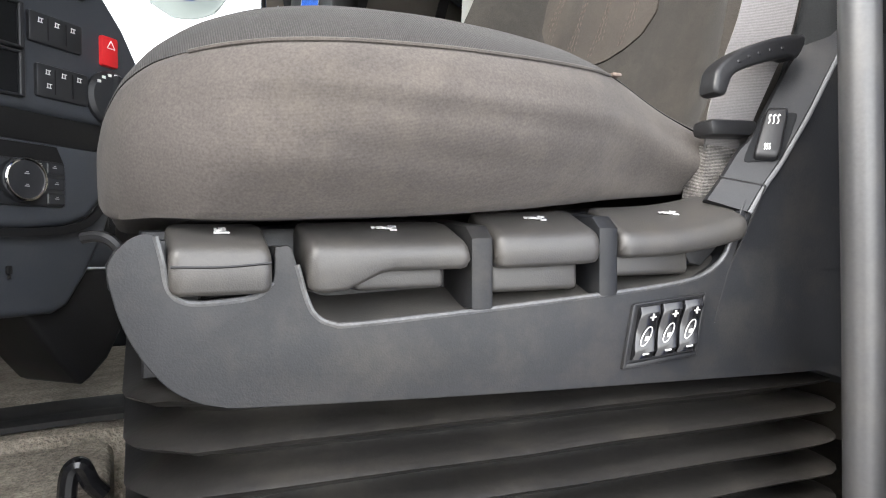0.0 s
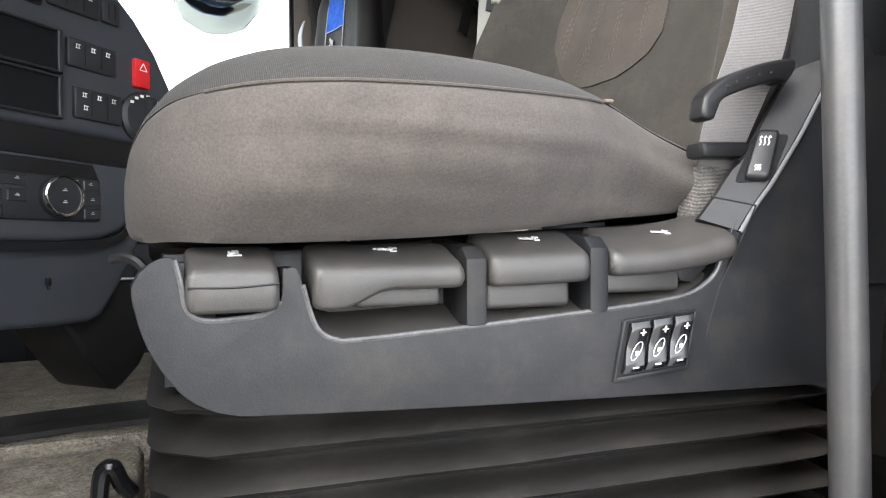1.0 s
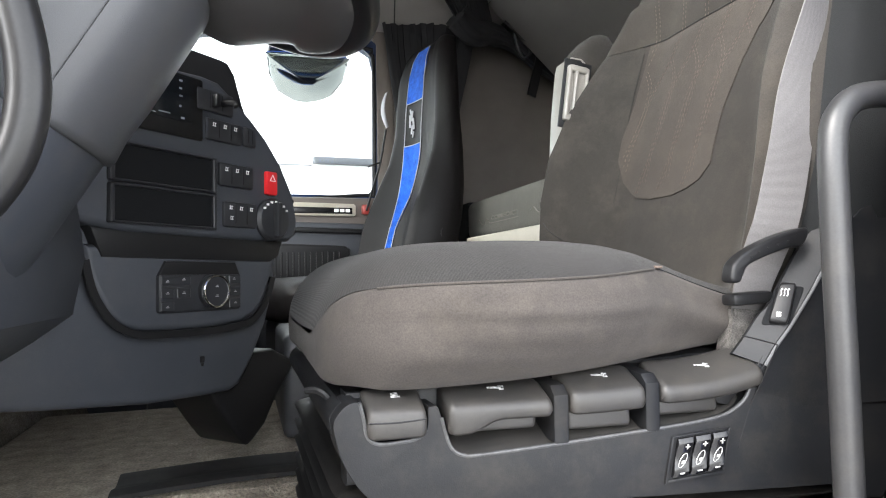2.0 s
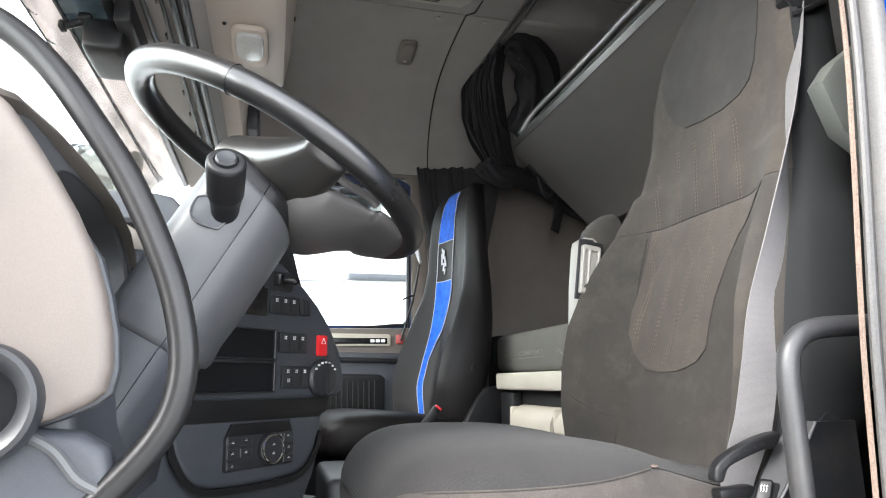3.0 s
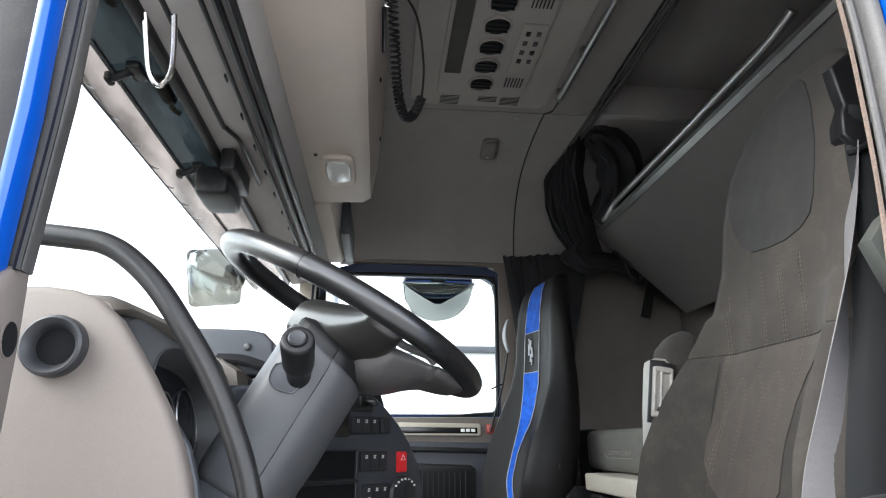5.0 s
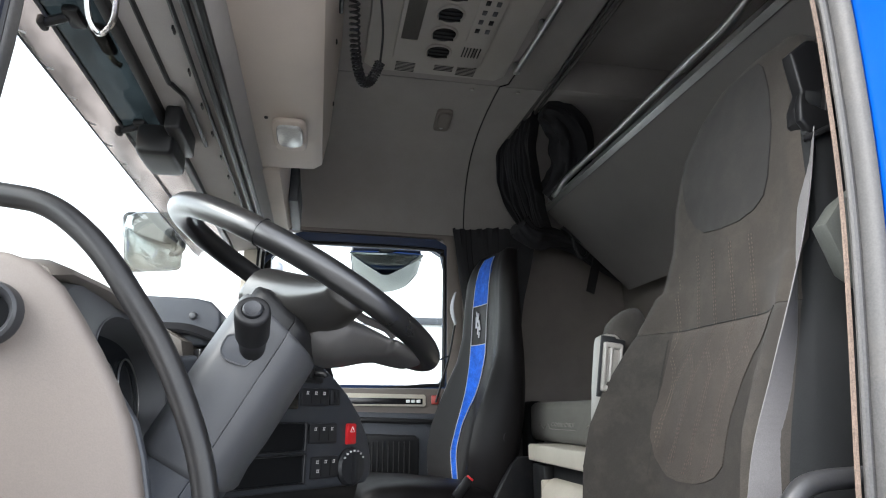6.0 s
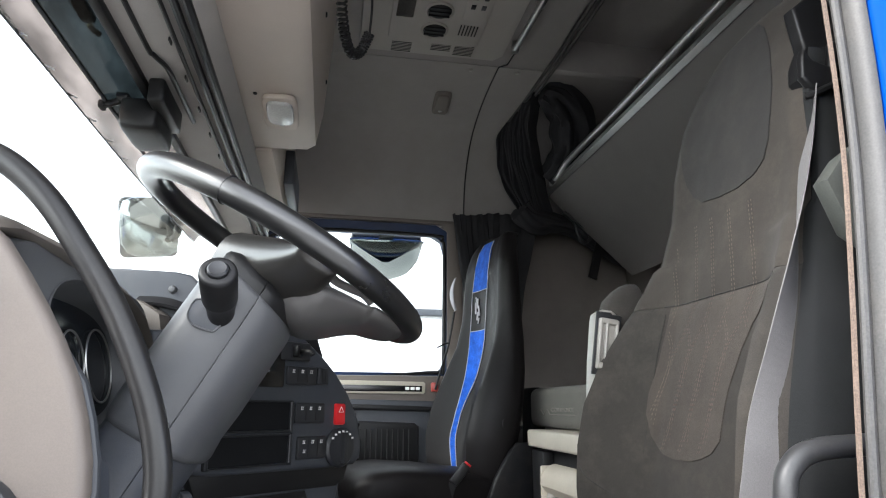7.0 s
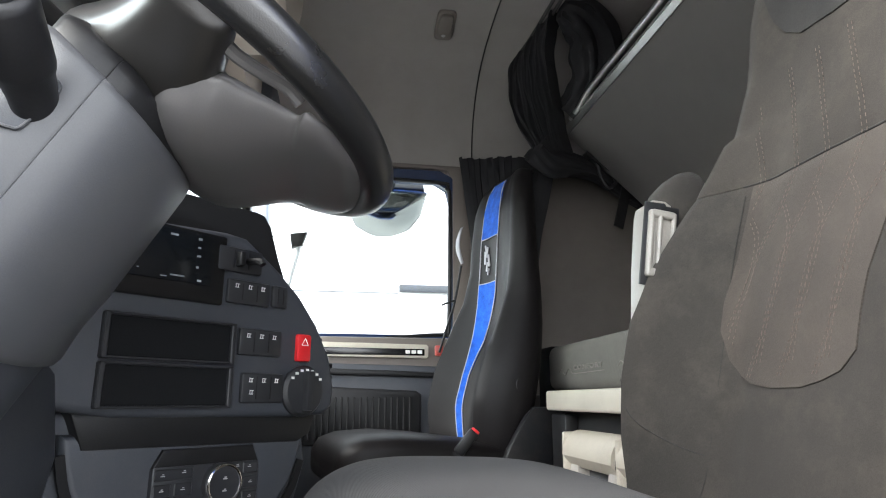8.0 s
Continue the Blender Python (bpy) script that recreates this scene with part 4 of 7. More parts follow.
bm = B()
rings = []
for x, ins, zb, zs, zc in CUSH:
    near, far = cushion_side(x, ins, zb, zs, 0), cushion_side(x, ins, zb, zs, 1)
    rings.append(near + [V(x, YC, zs - 0.004)] + far[::-1] + [V(x, YC, zb + 0.004)])
loft(bm, rings)
cushion = part("cushion", bm, M_FABRIC, seat, "worn plain cloth cushion side", sharp=60)
bm = B()
rings = []
for x, ins, zb, zs, zc in CUSH:
    ring = []
    for i in range(25):
        s = i / 24
        y = Y0 + ins + 0.0098 + (Y1 - Y0 - 2 * ins - 0.0196) * (0.5 - 0.5 * math.cos(math.pi * s))
        e = abs(math.cos(math.pi * s))
        h = (1 - e ** 9) ** 0.85
        ring.append(V(x, y, zs + 0.0006 + (zc - zs) * h + 0.002 * noise.noise(V(x * 8, y * 8, 2))))
    ring += [V(x, Y1 - 0.05 - ins, zs - 0.006), V(x, Y0 + 0.05 + ins, zs - 0.006)]
    rings.append(ring)
loft(bm, rings)
part("cushion_top", bm, M_RIB, seat, "finely ribbed dark cloth cushion top", sharp=60)
bm = B()
tube(bm, [V(x, Y0 + ins + 0.0088, zs) for x, ins, zb, zs, zc in CUSH[24:64:3]], 0.0012, 6, per=2)
part("seam_piping", bm, M_FABRIC, cushion)
bm = B()
box(bm, 0.300, 0.308, 0.383, 0.392, 0.5695, 0.5722, 0.001)
part("frayed_thread", bm, M_STITCH, cushion, "frayed pale thread at the seam corner")

# backrest: front face and width by height
BZ = [0.50, 0.56, 0.62, 0.70, 0.78, 0.86, 0.94, 1.00, 1.06, 1.14, 1.24, 1.34, 1.42, 1.47, 1.495, 1.505]
BX = [0.47, 0.505, 0.525, 0.545, 0.560, 0.580, 0.600, 0.612, 0.622, 0.632, 0.642, 0.660, 0.685, 0.705, 0.725, 0.745]
BW = [0.255, 0.280, 0.297, 0.308, 0.304, 0.290, 0.268, 0.246, 0.226, 0.212, 0.201, 0.186, 0.160, 0.126, 0.085, 0.045]
BB = [0.060, 0.083, 0.10, 0.112, 0.109, 0.093, 0.062, 0.040, 0.022, 0.014, 0.010, 0.006, 0.004, 0.004, 0.004, 0.004]


def mid(z):
    """The middle line of the backrest leans towards the door higher up."""
    return YC - 0.024 * min(1.0, max(0.0, (z - 0.95) / 0.2)) - 0.03 * min(1.0, max(0.0, (z - 1.30) / 0.2))


def back_face(y, z):
    """How far forward the backrest's front lies."""
    w, b, x = np.interp(z, BZ, BW), np.interp(z, BZ, BB), np.interp(z, BZ, BX)
    s = min(1.0, abs(y - mid(z)) / w)
    lift = b * max(0.0, (s - 0.42) / 0.40) ** 1.5 if s < 0.82 else b * (1 - ((s - 0.82) / 0.18) ** 2 * 0.75)
    return float(x - lift + 0.012 * s * s * (z > 1.05))


def back_skin(y, z):
    """The backrest's front with its soft unevenness."""
    return back_face(y, z) + 0.0035 * math.exp(-((z - 0.966) / 0.012) ** 2) + 0.003 * noise.noise(V(y * 7, z * 7, 1)) + 0.0012 * noise.noise(V(y * 30, z * 18, 6))


def back_shell(z0, z1, k):
    """The backrest between two heights."""
    b = B()
    rings = []
    for z in np.linspace(z0, z1, k):
        w, x = float(np.interp(z, BZ, BW)), float(np.interp(z, BZ, BX))
        ring = []
        for i in range(49):
            s = -1 + 2 * i / 48
            y = mid(z) + w * s
            ring.append(V(back_skin(y, z), y, z))
        d = 0.13 if z < 1.35 else max(0.04, 0.13 - (z - 1.35) * 0.4)
        for i in range(13):
            a = math.pi * i / 12
            ring.append(V(x + 0.02 + d * math.sin(a) ** 0.7, mid(z) + w * math.cos(a), z))
        rings.append(ring)
    return loft(b, rings)


backrest = part("backrest", back_shell(0.50, 0.9655, 44), M_BOLSTER, seat, "dark taupe cloth backrest with side bolsters", sharp=60)
part("upper_backrest", back_shell(0.9665, 1.505, 50), M_UPPER, backrest, "grey-brown cloth upper backrest", sharp=60)


def side_cloth(u, v):
    """The dark cloth on the door side of the backrest, from its front edge to its back."""
    z = 0.53 + 0.80 * u
    w, x = float(np.interp(z, BZ, BW)), float(np.interp(z, BZ, BX))
    d = 0.13
    if v < 0.3:
        y = mid(z) - w * (0.955 + 0.045 * v / 0.3)
        return V(back_skin(y, z) - 0.0015, y - 0.003 * v / 0.3, z)
    a = math.pi * (1 - 0.5 * (v - 0.3) / 0.7)
    return V(x + 0.02 + (d + 0.003) * math.sin(a) ** 0.7 * (1 if a < math.pi else 0), mid(z) + (w + 0.003) * math.cos(a), z)


bm = B()
sheet(bm, side_cloth, 40, 16, (0.002, 0.002, 0))
part("side_cloth", bm, material("charcoal_side_cloth", (0.013, 0.0138, 0.0142), 0.85, vary=0.2, grain=900, bump=0.3, spec=0.2), backrest, "charcoal cloth on the side of the backrest", sharp=70)


def on_back(outline, off, n=24):
    """A cloth patch lying on the backrest. outline: (z, y0, y1) from bottom to top."""
    zs = [o[0] for o in outline]

    def f(u, v):
        z = float(np.interp(u * (len(zs) - 1), range(len(zs)), zs))
        a, b = float(np.interp(z, zs, [o[1] for o in outline])), float(np.interp(z, zs, [o[2] for o in outline]))
        y = a + (b - a) * v
        return V(back_skin(y, z) - off, y, z)
    b = B()
    sheet(b, f, (len(zs) - 1) * 6, n, (0.006, 0, 0))
    return b


ins_out = [(0.684, 0.67, 0.72), (0.690, 0.64, 0.755), (0.70, 0.612, 0.775), (0.72, 0.592, 0.792), (0.76, 0.586, 0.806), (0.80, 0.578, 0.805), (0.86, 0.555, 0.795), (0.90, 0.535, 0.790), (0.93, 0.505, 0.787), (0.955, 0.475, 0.785), (0.963, 0.465, 0.785)]
part("lower_insert", on_back(ins_out, 0.0022), M_INSERT, backrest, "light taupe insert with stitched curves")
up_out = [(1.147, 0.59, 0.64), (1.156, 0.55, 0.70), (1.175, 0.522, 0.730), (1.205, 0.508, 0.752), (1.25, 0.502, 0.770), (1.30, 0.502, 0.788), (1.34, 0.508, 0.792), (1.38, 0.520, 0.768), (1.42, 0.535, 0.735), (1.45, 0.552, 0.695), (1.468, 0.57, 0.66)]
part("headrest_patch", on_back(up_out, 0.0025), M_HEAD, backrest, "dark grey headrest patch")
bm = B()
tube(bm, [V(back_skin(y, 0.966) - 0.0008, y, 0.966) for y in np.linspace(0.455, 0.80, 24)], 0.0016, 6, per=2)
part("cross_seam", bm, M_HEAD, backrest, "dark cross seam")


def dashes(line, gap=0.0075):
    """Single stitches along a line of (y, z) on the backrest."""
    b = B()
    c = spline([V(0, y, z) for y, z in line], 40)
    run, last = 0.0, c[0]
    for p, q in zip(c, c[1:]):
        run += (q - p).length
        y0, y1 = float(np.interp(q.z, [o[0] for o in ins_out], [o[1] for o in ins_out])), float(np.interp(q.z, [o[0] for o in ins_out], [o[2] for o in ins_out]))
        if run >= gap:
            run = 0.0
            if y0 + 0.012 < q.y < y1 - 0.006:
                d = (q - p).normalized() * 0.0021
                e0, e1 = q - d, q + d
                tube(b, [V(back_skin(e.y, e.z) - 0.0025, e.y, e.z) for e in (e0, e1)], 0.00048, 4, per=0)
    return b


for y in (0.775, 0.712, 0.657, 0.602, 0.547):
    for off in (0.0, 0.0065):
        part("stitching", dashes([(y + off + 0.008, 1.12), (y + off, 1.05), (y + off - 0.008, 0.975), (y + off + 0.010, 0.918), (y + off + 0.052, 0.856), (y + off + 0.070, 0.79), (y + off + 0.082, 0.715)]), M_STITCH, backrest, "pale reddish stitching")
    for off in (0.0, 0.006):
        part("stitching", dashes([(y + off + 0.008, 0.920), (y + off - 0.008, 0.875), (y + off + 0.006, 0.80), (y + off + 0.026, 0.745), (y + off + 0.046, 0.695)]), M_STITCH, backrest, "pale reddish stitching")
bm = B()
tube(bm, [V(back_face(YC + s, z) - 0.001, YC + s, z) for s, z in ((0.15, 0.52), (0.155, 0.58), (0.16, 0.66), (0.158, 0.74), (0.155, 0.85), (0.148, 0.95))], 0.0007, 5)
tube(bm, [V(back_face(YC + s, z) - 0.001, YC + s, z) for s, z in ((0.16, 0.60), (0.20, 0.615), (0.24, 0.65), (0.27, 0.70))], 0.0007, 5)
part("bolster_seam", bm, M_HEAD, backrest)

def skewed(b):
    """The seat base stands a little askew: its rear end is nearer the door."""
    for v in b.verts:
        v.co.y -= (v.co.x - 0.2) * 0.085
    return b


# seat base panel
yf = 0.372
SKIN = [(-0.015, 0.444), (-0.008, 0.455), (0.000, 0.460), (0.007, 0.459), (0.010, 0.446), (0.013, 0.431), (0.022, 0.4245), (0.040, 0.4245), (0.056, 0.427), (0.064, 0.434),
        (0.0655, 0.4515), (0.068, 0.453), (0.0735, 0.453), (0.077, 0.443), (0.082, 0.424), (0.087, 0.4145), (0.096, 0.4095), (0.112, 0.4085), (0.20, 0.4135), (0.30, 0.4205),
        (0.345, 0.4255), (0.365, 0.432), (0.379, 0.443), (0.387, 0.460), (0.398, 0.482), (0.408, 0.490), (0.426, 0.508), (0.444, 0.531), (0.460, 0.554), (0.480, 0.583), (0.500, 0.606), (0.545, 0.615), (0.545, 0.352),
        (0.47, 0.352), (0.38, 0.3545), (0.20, 0.3605), (0.06, 0.3670), (0.036, 0.3695), (0.022, 0.3745), (0.012, 0.3815), (0.004, 0.391), (-0.003, 0.402), (-0.009, 0.415), (-0.013, 0.429)]
bm = B()
prism(bm, [(v.x, v.z) for v in spline([V(a, 0, b) for a, b in SKIN], 4, True)], XZ, yf, yf + 0.05, 0.0045, 5)
base = part("side_panel", skewed(bm), M_PANEL, seat, "dark grey plastic seat base panel with scuffs", sharp=40)
# lip in a lighter plastic: the edge highlight is put into its colour
bm = B()
tube(bm, [V(a, yf + 0.0012, b) for a, b in SKIN[3:10]], 0.0019, 8)
tube(bm, [V(a, yf + 0.0012, b) for a, b in SKIN[13:24]], 0.0019, 8)
part("highlight_lip", skewed(bm), material("lip_highlight_plastic", (0.045, 0.046, 0.048), 0.4, vary=0.3, scale=40, dirt=0.2), base, "lip round the lever pockets, coloured pale as an edge highlight")
bm = B()
prism(bm, [(0.0, 0.38), (0.42, 0.38), (0.42, 0.478), (0.33, 0.475), (0.20, 0.467), (0.0, 0.463)], XZ, yf + 0.036, yf + 0.07, 0.004)
part("recess_back", skewed(bm), M_PANEL, base)
bm = B()
prism(bm, [(0.006, 0.435), (0.010, 0.450), (0.02, 0.464), (0.40, 0.484), (0.40, 0.38), (0.02, 0.38)], XZ, yf + 0.055, 0.90, 0.01)
part("seat_pan", skewed(bm), M_PANEL, seat, "dark plastic top of the seat base")
bm = B()
prism(bm, [(-0.0165, 0.4445), (-0.0155, 0.4325), (-0.0105, 0.4235), (-0.0045, 0.4145), (0.010, 0.395), (0.03, 0.385), (0.03, 0.458), (-0.006, 0.4575), (-0.0125, 0.452)], XZ, 0.392, 0.88, 0.003, 2)
part("front_fascia", skewed(bm), M_PANEL, seat, "dark plastic front of the seat base")
bm = B()
tube(bm, [V(-0.010, 0.440, 0.452), V(-0.015, 0.440, 0.458), V(-0.022, 0.445, 0.4605), V(-0.030, 0.45, 0.4595)], 0.0035, 8)
part("front_catch", skewed(bm), M_BLACK, seat, "small black catch at the seat front")
bm = B()
rings = []
for x in np.linspace(0.086, 0.378, 20):
    z = float(np.interp(x, [0.087, 0.10, 0.20, 0.30, 0.345, 0.365, 0.380], [0.4145, 0.4095, 0.4130, 0.4200, 0.4250, 0.4315, 0.442]))
    rings.append([V(x, yf + 0.004, z - 0.003), V(x, yf + 0.012, z + 0.002), V(x, yf + 0.038, z + 0.014), V(x, yf + 0.038, z - 0.01), V(x, yf + 0.006, z - 0.01)])
loft(bm, rings)
part("pocket_floor", skewed(bm), M_LEVER, base, "dusty sloping floor of the lever pocket")
for x0, x1, zt, zb in ((0.1795, 0.1945, 0.4665, 0.4135), (0.2705, 0.2858, 0.4725, 0.4180)):
    bm = B()
    prism(bm, [(yf - 0.001, zb), (yf - 0.002, zt - 0.010), (yf + 0.006, zt - 0.002), (yf + 0.06, zt + 0.004), (yf + 0.06, zb)], YZ, x0, x1, 0.0025, 2)
    part("divider_rib", skewed(bm), M_PANEL, base)


def lever(x0, x1, zb, zf, zk, hook, rise=0.0, y=0.3665):
    """A paddle lever: upright front, soft upper edge, sloping top and, with a hook, a deeper end."""
    b = B()
    pf = [(y + 0.006, zb - 0.0005), (y + 0.002, zb), (y, zb + 0.0025), (y - 0.0008, (zb + zf) / 2), (y, zf - 0.005), (y + 0.0015, zf - 0.0022), (y + 0.0045, zf + 0.0002), (y + 0.009, zf + 0.0025)]
    pf += [(y + 0.034, zk - 0.001), (y + 0.039, zk), (y + 0.043, zk - 0.003), (y + 0.044, zb + 0.004), (y + 0.03, zb)]
    k = 20
    rings = []
    for i in range(k + 1):
        t = i / k
        x = x0 + (x1 - x0) * (0.5 - 0.5 * math.cos(math.pi * t))
        t = (x - x0) / (x1 - x0)
        edge = min(t, 1 - t) * (x1 - x0)
        sh = 0.005 * (1 - math.sqrt(max(0.0, 1 - max(0, 1 - edge / 0.006) ** 2)))
        ring = []
        for a, z in pf:
            zz = z + rise * t ** 2.5
            if z < (zb + zf) / 2 - 0.001 and hook:
                q = min(1.0, max(0.0, (0.50 - t) / 0.34))
                zz -= hook * (q * q * (3 - 2 * q))
            ring.append(V(x, a + sh * (1 if a < y + 0.02 else -1), zz + (sh if z < (zb + zf) / 2 else -sh)))
        rings.append(ring)
    loft(b, rings)
    return b


def icon(bm, x, y, z, s, kind):
    """A little printed seat sign: bars and a bent back, lying on the sloping top."""
    def q(a, b, c, d):
        box(bm, x + a * s, x + b * s, -0.0004, 0.0004, c * s, d * s, 0, m=Matrix.Translation((0, y, z)) @ Matrix.Rotation(radians(-64), 4, "X"))
    if kind == "arrow":
        q(-0.7, 0.7, -0.55, -0.35), q(-0.45, 0.25, -0.2, 0.1), q(0.1, 0.45, -0.2, 0.6), q(-0.6, -0.35, 0.0, 0.45), q(-0.2, 0.1, 0.35, 0.6)
    else:
        q(-1.6, -1.2, 0.05, 0.35), q(-1.1, -0.3, -0.05, 0.3), q(-0.25, 0.5, -0.15, 0.2), q(0.3, 0.65, 0.1, 0.6), q(0.2, 0.9, -0.5, -0.25), q(0.7, 1.1, 0.25, 0.5)
    return bm


LEVERS = [("height_lever", 0.0125, 0.0635, 0.4285, 0.4540, 0.4665, 0, 0.0), ("tilt_lever", 0.0825, 0.1785, 0.4388, 0.4550, 0.4675, 0.0110, 0.0), ("cushion_lever", 0.1955, 0.2700, 0.4385, 0.4597, 0.4742, 0, 0.002), ("recline_lever", 0.2870, 0.3960, 0.4430, 0.4605, 0.4780, 0, 0.013)]
for i, (nm, x0, x1, zb, zf, zk, hook, rise) in enumerate(LEVERS):
    lv = part(nm, skewed(lever(x0, x1, zb, zf, zk, hook, rise)), M_LEVER, seat, "dark grey plastic lever with a worn edge", sharp=80)
    bm = B()
    icon(bm, (x0 + x1) / 2 + (0.003 if i else 0.002), 0.3665 + 0.021, zf + 0.0022 + (zk - zf - 0.003) * 0.5 + (0.0036 if i == 3 else 0.0018 if i == 2 else 0.0014), 0.0058, "arrow" if i == 0 else "seat")
    part("sign", skewed(bm), M_WORN, lv, "worn white printed sign")
    if i == 0:
        bm = B()
        tube(bm, [V(x0 + 0.001, 0.3662, 0.4435), V((x0 + x1) / 2, 0.3655, 0.4430), V(x1 - 0.001, 0.3662, 0.4445)], 0.0007, 5)
        part("crease", skewed(bm), M_BLACK, lv)
for x0, x1, z0, z1 in ((0.11, 0.166, 0.4270, 0.442), (0.1965, 0.260, 0.4225, 0.442), (0.288, 0.352, 0.430, 0.45)):
    bm = B()
    box(bm, x0, x1, yf + 0.006, yf + 0.05, z0, z1, 0.004, 3)
    part("lever_root", skewed(bm), M_LEVER, seat)
bm = B()
prism(bm, [(0.352, 0.4375), (0.363, 0.4355), (0.382, 0.452), (0.345, 0.450)], XZ, yf + 0.006, yf + 0.03, 0.002)
part("lever_root", skewed(bm), M_BLACK, seat)

# three rocker switches in a slanted frame
lean = Matrix(((1, 0, 0.22, 0), (0, 1, 0, 0), (0.08, 0, 1, 0), (0, 0, 0, 1)))
place = Matrix.Translation((0.292, yf, 0.3725)) @ lean
bm = B()
for a in ((-0.003, 0.058, -0.004, -0.0005), (-0.003, 0.058, 0.0375, 0.0395), (-0.004, -0.001, -0.004, 0.039), (0.056, 0.0585, -0.004, 0.039)):
    box(bm, a[0], a[1], -0.0025, 0.004, a[2], a[3], 0.001)
bmesh.ops.transform(bm, matrix=place, verts=bm.verts)
sw = part("switch_frame", skewed(bm), M_PANEL, seat)
bm = B()
box(bm, -0.002, 0.057, -0.0008, 0.002, -0.002, 0.038, 0)
bmesh.ops.transform(bm, matrix=place, verts=bm.verts)
part("switch_well", skewed(bm), M_BLACK, sw)
for i in range(3):
    bm = B()
    rings = []
    for j in range(9):
        t = j / 8
        z = 0.0015 + 0.035 * t
        y = -0.0035 - 0.0035 * abs(2 * t - 1) ** 1.5 + (0.003 if j in (0, 8) else 0)
        rings.append([V(0.002 + 0.0185 * i, 0.003, z), V(0.002 + 0.0185 * i, y + 0.001, z), V(0.0035 + 0.0185 * i, y, z), V(0.0165 + 0.0185 * i, y, z), V(0.018 + 0.0185 * i, y + 0.001, z), V(0.018 + 0.0185 * i, 0.003, z)])
    loft(bm, rings)
    bmesh.ops.transform(bm, matrix=place, verts=bm.verts)
    rk = part("rocker_switch", skewed(bm), M_GLOSS, seat, "small black rocker switch")
    bm = B()
    c = 0.010 + 0.0185 * i
    box(bm, c - 0.0022, c + 0.0022, -0.0076, -0.0066, 0.0290, 0.0298, 0)
    box(bm, c - 0.0004, c + 0.0004, -0.0076, -0.0066, 0.0272, 0.0316, 0)
    bmesh.ops.transform(bm, matrix=place, verts=bm.verts)
    part("plus_sign", skewed(bm), M_WORN, rk)
    bm = B()
    box(bm, c - 0.0028, c + 0.0018, -0.0068, -0.0058, 0.0046, 0.0056, 0)
    bmesh.ops.transform(bm, matrix=place, verts=bm.verts)
    part("minus_sign", skewed(bm), M_WORN, rk)
    bm = B()
    tube(bm, [V(c + 0.0035 * math.cos(a) - 0.001 + 0.002 * math.sin(a), -0.0048, 0.0165 + 0.0062 * math.sin(a)) for a in np.linspace(0, 2 * math.pi, 11)[:-1]], 0.0004, 4, closed=True, per=2)
    box(bm, c - 0.002, c + 0.0012, -0.0052, -0.0044, 0.0135, 0.0165, 0.0005)
    bmesh.ops.transform(bm, matrix=place, verts=bm.verts)
    part("seat_sign", skewed(bm), M_WORN, rk)

# rising arm with a sloping facet, the seat heater switch in it
FN = V(-0.6046, -0.6931, 0.3927)
ARM_IN = [V(0.3765, 0.3740, 0.4845), V(0.3906, 0.3719, 0.5009), V(0.4071, 0.3697, 0.5223), V(0.4161, 0.3668, 0.5310), V(0.4387, 0.3654, 0.5634), V(0.4578, 0.3641, 0.5905), V(0.4751, 0.3602, 0.6103), V(0.4920, 0.3570, 0.6200)]
ARM_OUT = [V(0.3985, 0.3520, 0.4735), V(0.4116, 0.3492, 0.4930), V(0.4250, 0.3468, 0.5090), V(0.4400, 0.3448, 0.5290), V(0.4547, 0.3433, 0.5489), V(0.4756, 0.3422, 0.5792), V(0.4890, 0.3412, 0.5990), V(0.5020, 0.3404, 0.6180)]
bm = B()
rings = []
for p, q in zip(spline(ARM_IN, 4), spline(ARM_OUT, 4)):
    d = q - p
    rings.append([p - FN * 0.020, p - FN * 0.0025, p + d * 0.08, p + d * 0.5, p + d * 0.93, q - FN * 0.002, q - FN * 0.020])
loft(bm, rings)
facet = part("arm_facet", bm, M_PANEL, seat, "sloping dark plastic facet of the rising arm", sharp=30)
bm = B()
rings = []
for p in spline([V(0.380, 0.3575, 0.430), V(0.391, 0.3540, 0.455)] + ARM_OUT, 4):
    rings.append([V(p.x + 0.0005, p.y + 0.001, p.z), V(p.x, p.y + 0.018, p.z), V(0.56, 0.36, p.z), V(0.56, 0.3385, p.z)])
loft(bm, rings)
part("arm_side", bm, M_PANEL, seat, "dark plastic side of the rising arm", sharp=30)
# paler rod along the outer ridge, standing in for its highlight
bm = B()
tube(bm, [p - FN * 0.0014 for p in ARM_OUT], 0.0018, 8)
part("ridge_highlight", bm, M_BEZEL, facet, "pale rod painted as the ridge's highlight")


def slab(corners, rows):
    """A plate with rounded corners standing on the facet. rows: (height, shrink)."""
    mid_c = sum(corners, V(0, 0, 0)) / 4
    outline = []
    for i, c in enumerate(corners):
        p, q = corners[i - 1] - c, corners[(i + 1) % 4] - c
        outline += [c + p * 0.16, c + p * 0.06 + q * 0.02, c + p * 0.02 + q * 0.06, c + q * 0.16]
    b = B()
    loft(b, [[mid_c + (v - mid_c) * k + FN * h for v in outline] for h, k in rows])
    return b


